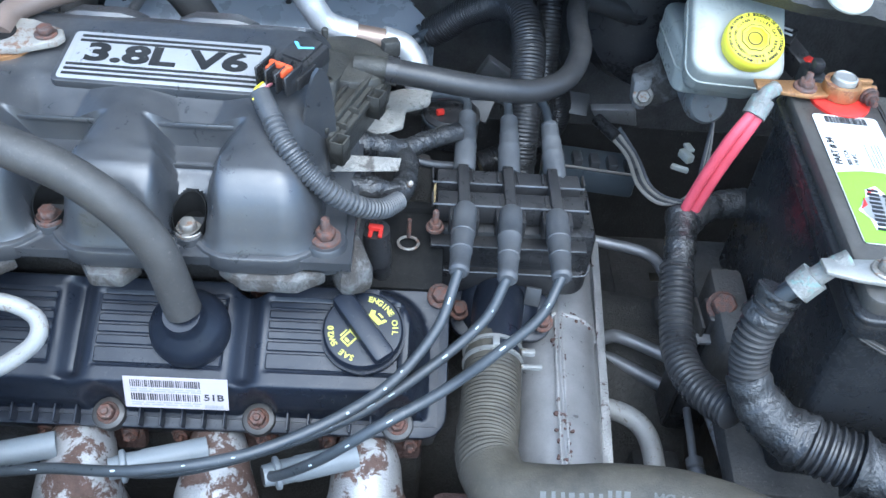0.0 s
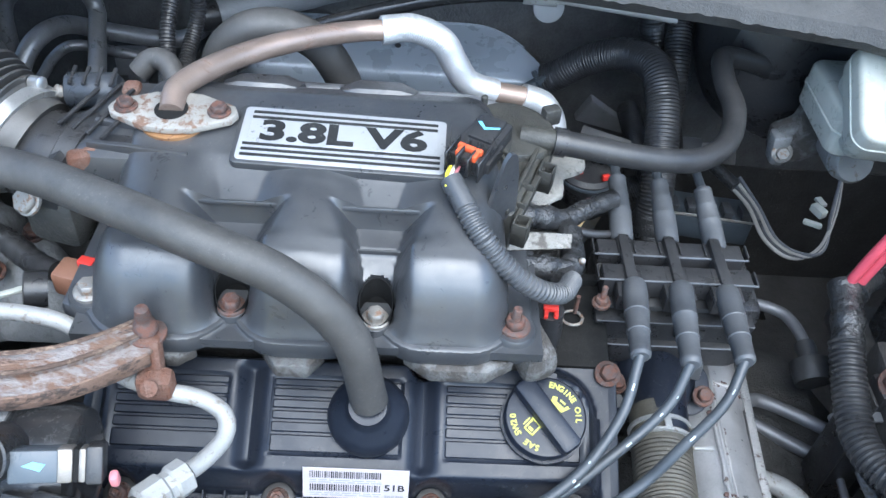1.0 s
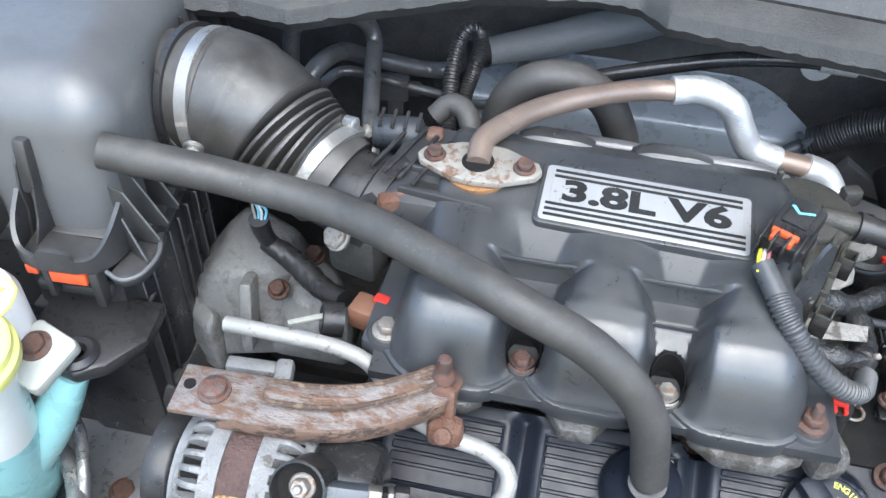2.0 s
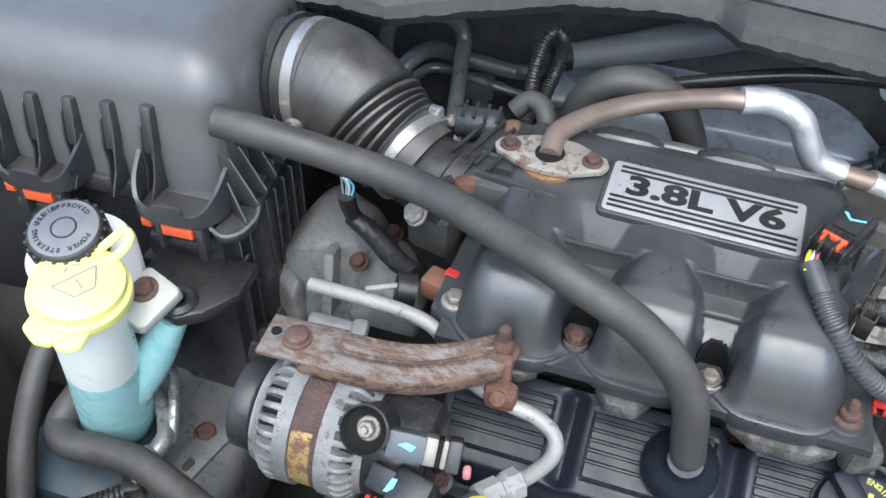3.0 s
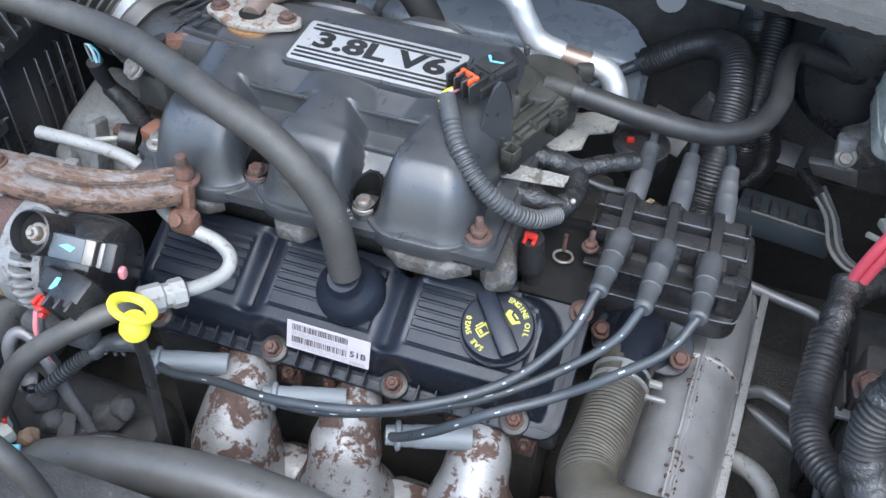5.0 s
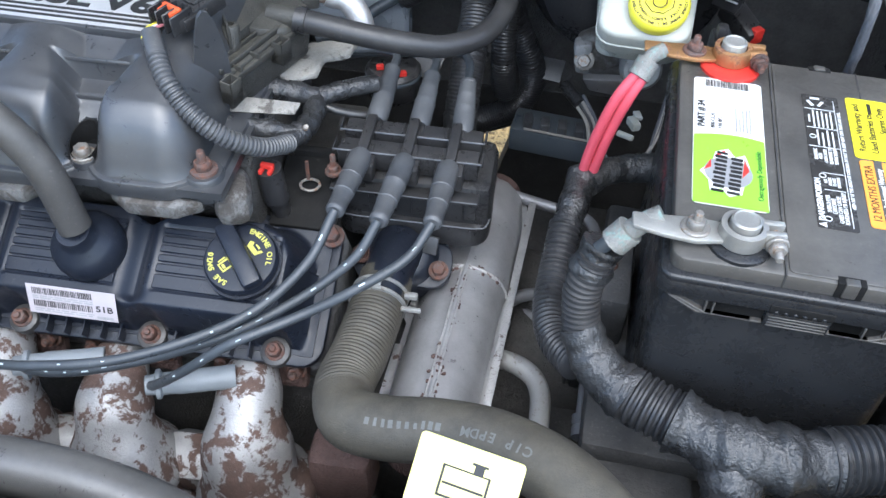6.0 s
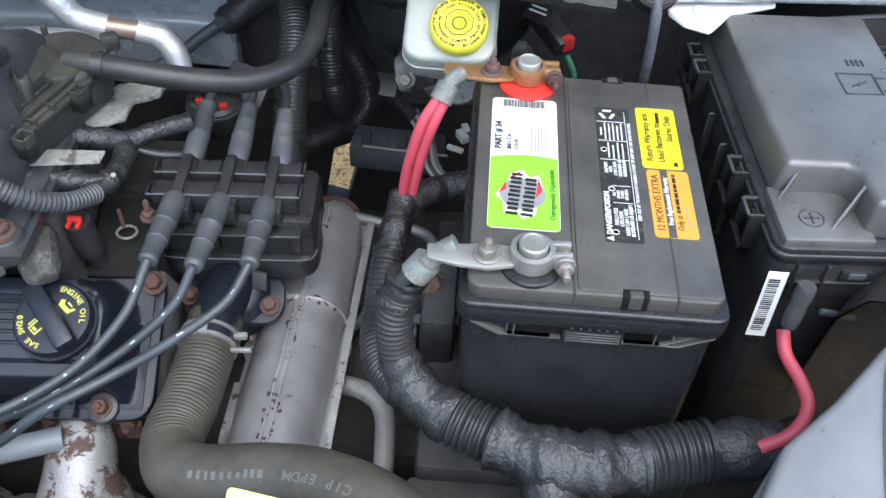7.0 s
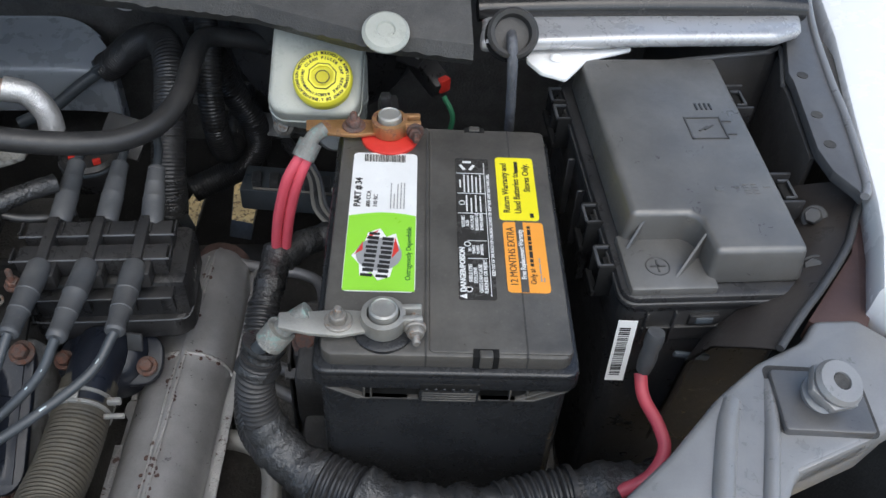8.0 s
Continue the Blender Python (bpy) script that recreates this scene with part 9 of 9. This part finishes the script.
part("sign", moved(prism([(0.0045 * math.cos(radians(t)), 0.0045 * math.sin(radians(t))) for t in range(-60, 181, 15)], 0.0068, 0.0086, 0), RC), "washer", radcap, "pale green mark")
part("neck", lathe([(0.021, -0.105), (0.021, -0.020), (0.025, -0.016), (0.025, -0.009)], 30, RC), "dark_plate", radcap, "dark filler neck")
part("spigot", tube([(-0.452, 0.182, 0.838), (-0.430, 0.176, 0.843)], 0.0055, 14), "dark_plate", radcap)
rail = thing("frame_rail", (-0.6, 0.42, 0.40), "grey painted chassis rail with a rusty bolt", "chassis rail")
part("beam", prism([(-0.70, 0.20), (-0.540, 0.20), (-0.545, 0.35), (-0.552, 0.43), (-0.568, 0.52), (-0.58, 0.62), (-0.70, 0.62)], 0.44, 0.578, 0.026, 6), "rail_metal", rail)
part("bolt", hexbolt((-0.596, 0.424, 0.580), (0, 0, 1), 0.011, 0.006, 1.3), "bolt", rail, "rusty bolt")
part("strap", moved(prism(rounded(0.03, 0.10, 0.006), 0.578, 0.583, 0.002), pose(-0.592, 0.40, 0, 0, 0, -14)), "rail_metal", rail)
# Dark inset on the strap paints the slot's shade.
part("slot", moved(prism(rounded(0.008, 0.014, 0.003), 0.583, 0.5845, 0), pose(-0.594, 0.385, 0, 0, 0, -14)), "deep", rail)
steering = thing("steering_hose", (-0.611, 0.345, 0.62), "black rubber steering hose curving past the bottle", "hose")
part("pipe", tube([(-0.655, 0.43, 0.72), (-0.690, 0.40, 0.66), (-0.705, 0.365, 0.635), (-0.685, 0.345, 0.635), (-0.65, 0.346, 0.638), (-0.611, 0.345, 0.64), (-0.567, 0.333, 0.64), (-0.520, 0.316, 0.64), (-0.468, 0.290, 0.64), (-0.435, 0.271, 0.64), (-0.405, 0.248, 0.635)], 0.0145, 18), "rubber", steering)
part("band", lathe([(0.0146, -0.0025), (0.0162, -0.0025), (0.0162, 0.0025), (0.0146, 0.0025)], 24, frame_of((-0.438, 0.273, 0.640), (0.85, -0.5, 0.0))), "brown_crust", steering, "yellowed band at the joint")
cooler = thing("cooler_hose", (-0.735, 0.34, 0.62), "black rubber hose beside the washer bottle", "hose")
part("pipe", tube([(-0.735, 0.46, 0.70), (-0.742, 0.40, 0.67), (-0.735, 0.34, 0.62), (-0.715, 0.29, 0.58), (-0.70, 0.25, 0.56)], 0.0125, 18), "rubber", cooler)
part("clip", joined(lathe([(0.0126, -0.003), (0.0140, -0.003), (0.0140, 0.003), (0.0126, 0.003)], 24, frame_of((-0.7365, 0.450, 0.695), (0.1, 0.87, 0.45))), block((-0.735, 0.444, 0.712), (0.010, 0.006, 0.012), 0.001)), "clamp_steel", cooler, "small steel clip")
loop = thing("zinc_line", (-0.62, 0.40, 0.60), "bright zinc line with a crimped end behind the washer bottle", "pipe")
part("bend", tube([(-0.662, 0.434, 0.616), (-0.650, 0.429, 0.620), (-0.633, 0.417, 0.622), (-0.615, 0.394, 0.620), (-0.612, 0.378, 0.619), (-0.617, 0.360, 0.616)], 0.0086, 18), "zinc", loop, "bent zinc tube")
part("crimp", lathe([(0.0095, 0), (0.0112, 0.002), (0.0112, 0.007), (0.0100, 0.008), (0.0112, 0.010), (0.0112, 0.018), (0.0095, 0.020)], 20, frame_of((-0.613, 0.371, 0.618), (-0.35, -0.9, -0.2))), "zinc", loop, "crimped end")
part("thin_line", tube([(-0.655, 0.462, 0.645), (-0.645, 0.453, 0.643), (-0.629, 0.437, 0.640), (-0.614, 0.410, 0.632), (-0.608, 0.388, 0.612)], 0.0058, 14), "zinc", loop, "slim zinc tube")
part("coupling", joined(block((-0.623, 0.341, 0.598), (0.020, 0.020, 0.018), 0.004, rz=30), lathe([(0.0105, -0.006), (0.0115, -0.002), (0.0105, 0.004)], 18, frame_of((-0.620, 0.348, 0.602), (0.35, 0.9, 0.2)))), "black", loop, "black coupling")
part("sleeve", tube([(-0.626, 0.334, 0.596), (-0.645, 0.320, 0.592), (-0.668, 0.305, 0.585)], ringed(0.0095, 0.0010, 0.0048), 16, 0.0012), "loom", loop, "ribbed sleeve")
overflow = thing("overflow_hose", (-0.40, 0.18, 0.84), "black rubber overflow hose from the radiator cap", "hose")
part("pipe", tube([(-0.440, 0.179, 0.841), (-0.417, 0.176, 0.845), (-0.381, 0.173, 0.845), (-0.344, 0.168, 0.845), (-0.310, 0.165, 0.844), (-0.278, 0.163, 0.834), (-0.255, 0.161, 0.805), (-0.245, 0.160, 0.742)], 0.0072, 18), "rubber", overflow)
part("mark", moved(lumpy_ball(0.0022, 0.4, 3), pose(-0.418, 0.176, 0.8515)), "blue_mark", overflow, "pale blue crayon dot")
# Tangle between alternator and exhaust.
comp = thing("compressor", (-0.40, 0.28, 0.45), "grimy grey compressor with wires below the alternator", "compressor")
part("body", joined(lathe([(0.05, -0.09), (0.06, -0.08), (0.06, 0.05), (0.045, 0.07)], 30, frame_of((-0.40, 0.33, 0.525), (1, 0, 0))), block((-0.345, 0.325, 0.56), (0.06, 0.05, 0.05), 0.014)), "deep", comp, "dark body")
part("elbow", tube([(-0.432, 0.305, 0.668), (-0.430, 0.309, 0.690), (-0.424, 0.317, 0.700), (-0.412, 0.319, 0.696), (-0.395, 0.311, 0.680), (-0.386, 0.308, 0.645), (-0.367, 0.301, 0.600), (-0.362, 0.296, 0.585)], 0.0060, 14), "grey_pipe", comp, "dusty grey bent tube")
part("ribbed_lead", tube([(-0.391, 0.289, 0.665), (-0.367, 0.315, 0.685), (-0.348, 0.327, 0.700)], ringed(0.0058, 0.0010, 0.0036), 14, 0.0009), "dusty_loom", comp, "ribbed lead")
part("lead_tape", tube([(-0.353, 0.324, 0.697), (-0.342, 0.331, 0.703), (-0.331, 0.336, 0.705), (-0.318, 0.344, 0.700)], lumpy(0.0088, 0.30, 0.010, 4), 16, 0.002, crumple=0.0008), "dusty_loom", comp, "frayed tape wrapping")
for k in range(6):
    part("tape_end", block((-0.340 + 0.0042 * k, 0.327 + 0.0028 * k, 0.700 - 0.002 * (k % 3)), (0.003, 0.014, 0.0012), 0.0004, rz=30 + 17 * k, rx=12 * (k % 4) - 20), "dusty_loom", comp)
part("pale_plug", joined(block((-0.410, 0.249, 0.668), (0.030, 0.024, 0.018), 0.003, rz=-24), block((-0.391, 0.240, 0.668), (0.018, 0.018, 0.014), 0.003, rz=-24), block((-0.405, 0.261, 0.674), (0.018, 0.004, 0.006), 0.001, rz=-24)), "natural", comp, "pale plastic plug")
part("plug_red", joined(block((-0.398, 0.253, 0.678), (0.016, 0.0045, 0.004), 0.001, rz=-30), block((-0.392, 0.249, 0.678), (0.006, 0.003, 0.006), 0.001, rz=-30)), "red", comp, "red lock")
part("brown_lump", moved(lumpy_ball(0.009, 0.35, 5), pose(-0.378, 0.250, 0.655)), "brown_crust", comp, "brown crusted terminal")
part("blue_tip", block((-0.378, 0.237, 0.660), (0.008, 0.005, 0.005), 0.001, rz=20), "blue_mark", comp)
part("black_lead", tube([(-0.385, 0.252, 0.640), (-0.369, 0.255, 0.640), (-0.334, 0.278, 0.640), (-0.310, 0.287, 0.630), (-0.279, 0.282, 0.620), (-0.262, 0.270, 0.590)], lumpy(0.0050, 0.12, 0.008, 2), 12, 0.003), "loom", comp, "taped black lead")
for x, y, z, r, q in ((-0.404, 0.298, 0.640, 0.014, 1), (-0.390, 0.288, 0.622, 0.012, 2), (-0.378, 0.292, 0.600, 0.013, 3), (-0.360, 0.318, 0.605, 0.016, 4), (-0.345, 0.325, 0.615, 0.012, 7), (-0.416, 0.298, 0.652, 0.008, 8)):
    part("lug", moved(lumpy_ball(r, 0.20, q), pose(x, y, z)), "dusty_cast", comp, "dusty cast lug")
part("connector", joined(block((-0.405, 0.296, 0.664), (0.016, 0.014, 0.020), 0.003, rz=30, rx=20), block((-0.398, 0.288, 0.668), (0.007, 0.007, 0.007), 0.002, rz=30)), "loom", comp, "grimy connector")
part("strap", moved(prism([(-0.008, -0.020), (0.010, -0.020), (0.007, 0.014), (-0.004, 0.016)], 0, 0.002, 0.0006), Matrix.Translation((-0.376, 0.284, 0.622)) @ pose(0, 0, 0, 35, 10, 20)), "dusty_cast", comp, "bent grey strap")

# ---- rear of the bay ----
hose("heater_hose", [(-0.322, 0.752, 0.80), (-0.312, 0.752, 0.838), (-0.288, 0.752, 0.862), (-0.256, 0.754, 0.866), (-0.226, 0.759, 0.848), (-0.208, 0.766, 0.815), (-0.198, 0.768, 0.785), (-0.195, 0.76, 0.75)], 0.0165, "rubber", "weathered brown-black heater hose arching behind the manifold", seg=20)
ac = thing("air_conditioning_hose", (-0.25, 0.975, 0.79), "fat grey wrapped hose along the bulkhead", "hose")
part("hose", tube([(-0.360, 0.930, 0.772), (-0.325, 0.950, 0.774), (-0.288, 0.965, 0.779), (-0.245, 0.975, 0.791), (-0.205, 0.980, 0.802), (-0.130, 0.985, 0.834), (-0.050, 0.980, 0.862)], lambda s, u: 0.0160 + 0.0045 * min(1.0, u * 3) + 0.0004 * noise.noise((s / 0.01, 0.4, 0)), 22), "ac_hose", ac, "ribbed grey rubber wrap")
part("ferrule", lathe([(0.0130, -0.016), (0.0160, -0.014), (0.0172, 0.004), (0.0165, 0.006)], 24, frame_of((-0.362, 0.929, 0.772), (0.95, 0.45, 0.05))), "black", ac, "black end ferrule")
part_pipe = thing("cowl_drain", (0.03, 0.80, 0.86), "black drain pipe with a pale clip under the cowl", "pipe")
part("pipe", tube([(-0.30, 0.82, 0.800), (-0.237, 0.82, 0.829), (-0.184, 0.82, 0.848), (-0.119, 0.82, 0.868), (-0.065, 0.82, 0.877), (-0.025, 0.82, 0.879)], 0.0075, 12), "gloss_black", part_pipe)
part("joint", joined(tube([(-0.036, 0.82, 0.879), (-0.004, 0.818, 0.879)], 0.0095, 12), tube([(-0.010, 0.818, 0.878), (0.11, 0.80, 0.874)], 0.0045, 10)), "pale_pipe", part_pipe, "pale metal joint")
alone("body_plug", lathe([(0.020, 0), (0.019, 0.004), (0.01, 0.005)], 24, frame_of((0.03, 1.055, 0.74), (0, -1, 0.1))), "paper", "pale round body plug in the bulkhead", "plug")
for k, (pts, r, mt) in enumerate((
        ([(0.022, 0.942, 0.707), (0.036, 0.938, 0.718), (0.064, 0.928, 0.746), (0.098, 0.902, 0.772), (0.120, 0.856, 0.785), (0.126, 0.815, 0.767), (0.124, 0.775, 0.735), (0.122, 0.745, 0.70), (0.120, 0.73, 0.66)], 0.0180, "loom"),
        ([(0.165, 1.0, 0.86), (0.160, 0.95, 0.815), (0.156, 0.90, 0.77), (0.155, 0.87, 0.72), (0.157, 0.86, 0.68), (0.160, 0.875, 0.63), (0.163, 0.93, 0.60), (0.165, 1.065, 0.59)], 0.0150, "loom"),
        ([(0.130, 0.96, 0.815), (0.137, 0.945, 0.780), (0.152, 0.940, 0.735), (0.163, 0.938, 0.690), (0.186, 0.936, 0.640), (0.194, 0.936, 0.600), (0.176, 0.936, 0.560), (0.146, 0.935, 0.540), (0.10, 0.92, 0.525)], 0.0175, "loom"))):
    rear_loom = thing("corrugated_loom", pts[-1], "black corrugated wiring loom behind the coil", "wiring loom", "rear looms")
    part("tube", tube(pts, ringed(r, 0.0004, 0.0038), 20, 0.00095), mt, rear_loom)
    part("tape_end", tube(pts[:2], lumpy(r * 1.06, 0.1, 0.01, k), 20, 0.003, crumple=0.05) if k in (1, 2) else tube(pts[-2:], lumpy(r * 1.04, 0.1, 0.01, k), 20, 0.003, crumple=0.05), "tape", rear_loom, "taped end")
union = thing("heater_union", (0.018, 0.945, 0.704), "grey heater pipe held in a spring clip", "pipe")
part("pipe", tube([(-0.085, 0.90, 0.655), (-0.045, 0.915, 0.668), (-0.012, 0.932, 0.688), (0.020, 0.944, 0.706)], 0.0075, 16), "blue_grey", union)
part("spring_clip", joined(lathe([(0.0128, -0.009), (0.0150, -0.009), (0.0150, -0.0045), (0.0128, -0.0045)], 30, frame_of((0.020, 0.944, 0.706), (0.85, 0.30, 0.45))), lathe([(0.0128, 0.003), (0.0150, 0.003), (0.0150, 0.0085), (0.0128, 0.0085)], 30, frame_of((0.020, 0.944, 0.706), (0.85, 0.30, 0.45))), block((0.016, 0.929, 0.714), (0.016, 0.006, 0.010), 0.0015, rz=20, ry=-28)), "blue_grey", union, "grey spring clip")
alone("heat_plate", block((0.068, 0.80, 0.712), (0.055, 0.045, 0.004), 0.001, rx=35, rz=-25), "dark_plate", "bent grey heat plate behind the coil", "plate")
alone("heat_plate", block((0.205, 0.938, 0.622), (0.056, 0.030, 0.004), 0.001, rx=40, rz=-12), "dark_plate", "bent grey heat plate beside the looms", "plate")
sensor_pot = thing("round_sensor", (0.045, 0.745, 0.70), "round black sensor with red clips between the leads", "sensor")
part("body", lathe([(0.028, 0), (0.03, 0.004), (0.03, 0.03), (0.026, 0.034), (0.010, 0.035)], 30, pose(0.045, 0.745, 0.70)), "black", sensor_pot)
part("seal", lathe([(0.0305, 0.024), (0.031, 0.026), (0.0305, 0.028)], 30, pose(0.045, 0.745, 0.70)), "blue_grey", sensor_pot, "blue-grey seal ring")
for dx, dy in ((-0.012, -0.012), (0.014, -0.020)):
    part("red_clip", block((0.045 + dx, 0.745 + dy, 0.738), (0.008, 0.005, 0.006), 0.001, rz=20), "red", sensor_pot, "red clip")
for pts, r, lb in (
        ([(-0.581, 0.890, 0.714), (-0.580, 0.897, 0.747), (-0.579, 0.900, 0.773), (-0.574, 0.905, 0.789), (-0.557, 0.910, 0.802), (-0.527, 0.915, 0.805), (-0.504, 0.920, 0.802), (-0.492, 0.925, 0.787), (-0.486, 0.920, 0.772), (-0.483, 0.900, 0.760), (-0.479, 0.880, 0.749), (-0.470, 0.840, 0.742), (-0.463, 0.810, 0.739), (-0.455, 0.780, 0.720)], 0.0096, "grey refrigerant tube bent to an arch before the bulkhead"),
        ([(-0.556, 0.840, 0.730), (-0.548, 0.860, 0.750), (-0.541, 0.876, 0.759), (-0.533, 0.900, 0.759), (-0.525, 0.930, 0.748), (-0.508, 0.950, 0.733), (-0.479, 0.965, 0.719), (-0.437, 0.985, 0.703), (-0.405, 0.990, 0.708), (-0.385, 1.062, 0.700)], 0.0104, "shiny bent steel heater tube before the bulkhead"),
        ([(-0.570, 0.905, 0.680), (-0.558, 0.915, 0.696), (-0.551, 0.920, 0.706), (-0.535, 0.925, 0.720), (-0.520, 0.930, 0.722), (-0.503, 0.940, 0.714), (-0.485, 0.960, 0.696), (-0.433, 0.970, 0.681), (-0.377, 0.960, 0.681), (-0.361, 0.950, 0.687), (-0.339, 0.940, 0.701), (-0.328, 0.930, 0.723), (-0.31, 1.062, 0.73)], 0.0062, "thin bent steel line before the bulkhead")):
    alone("bulkhead_line", tube(pts, r, 14), "line_steel", lb, "pipe", "bulkhead lines")
alone("wire_loop", tube([(-0.366, 0.735, 0.795), (-0.369, 0.760, 0.805), (-0.372, 0.780, 0.812), (-0.374, 0.800, 0.830), (-0.372, 0.820, 0.848), (-0.364, 0.830, 0.859), (-0.355, 0.840, 0.849), (-0.353, 0.840, 0.830), (-0.357, 0.830, 0.811), (-0.361, 0.810, 0.797), (-0.361, 0.775, 0.782)], ringed(0.0074, 0.0006, 0.0034), 14, 0.00085), "loom", "black corrugated loop of wires", "wiring loom")
alone("vacuum_elbow", tube([(-0.368, 0.685, 0.855), (-0.356, 0.690, 0.866), (-0.342, 0.684, 0.866), (-0.333, 0.670, 0.855), (-0.328, 0.655, 0.835)], 0.0095, 16), "rubber", "grey rubber vacuum elbow", "hose")
alone("line_clip", joined(block((-0.476, 0.970, 0.680), (0.038, 0.022, 0.030), 0.003, rz=8), block((-0.474, 0.970, 0.654), (0.020, 0.016, 0.030), 0.002, rz=8), lathe([(0.0075, 0), (0.0075, 0.016)], 12, pose(-0.474, 0.970, 0.626)), block((-0.450, 0.976, 0.678), (0.014, 0.008, 0.018), 0.001)), "grey_pipe", "grey metal clip on the lines", "clip")
alone("fuel_rail", tube([(-0.275, 0.735, 0.795), (-0.255, 0.735, 0.810), (-0.228, 0.735, 0.813), (-0.150, 0.735, 0.811), (-0.078, 0.735, 0.809), (-0.040, 0.735, 0.795)], 0.0078, 16), "grey_pipe", "slim grey fuel rail behind the manifold", "fuel rail")
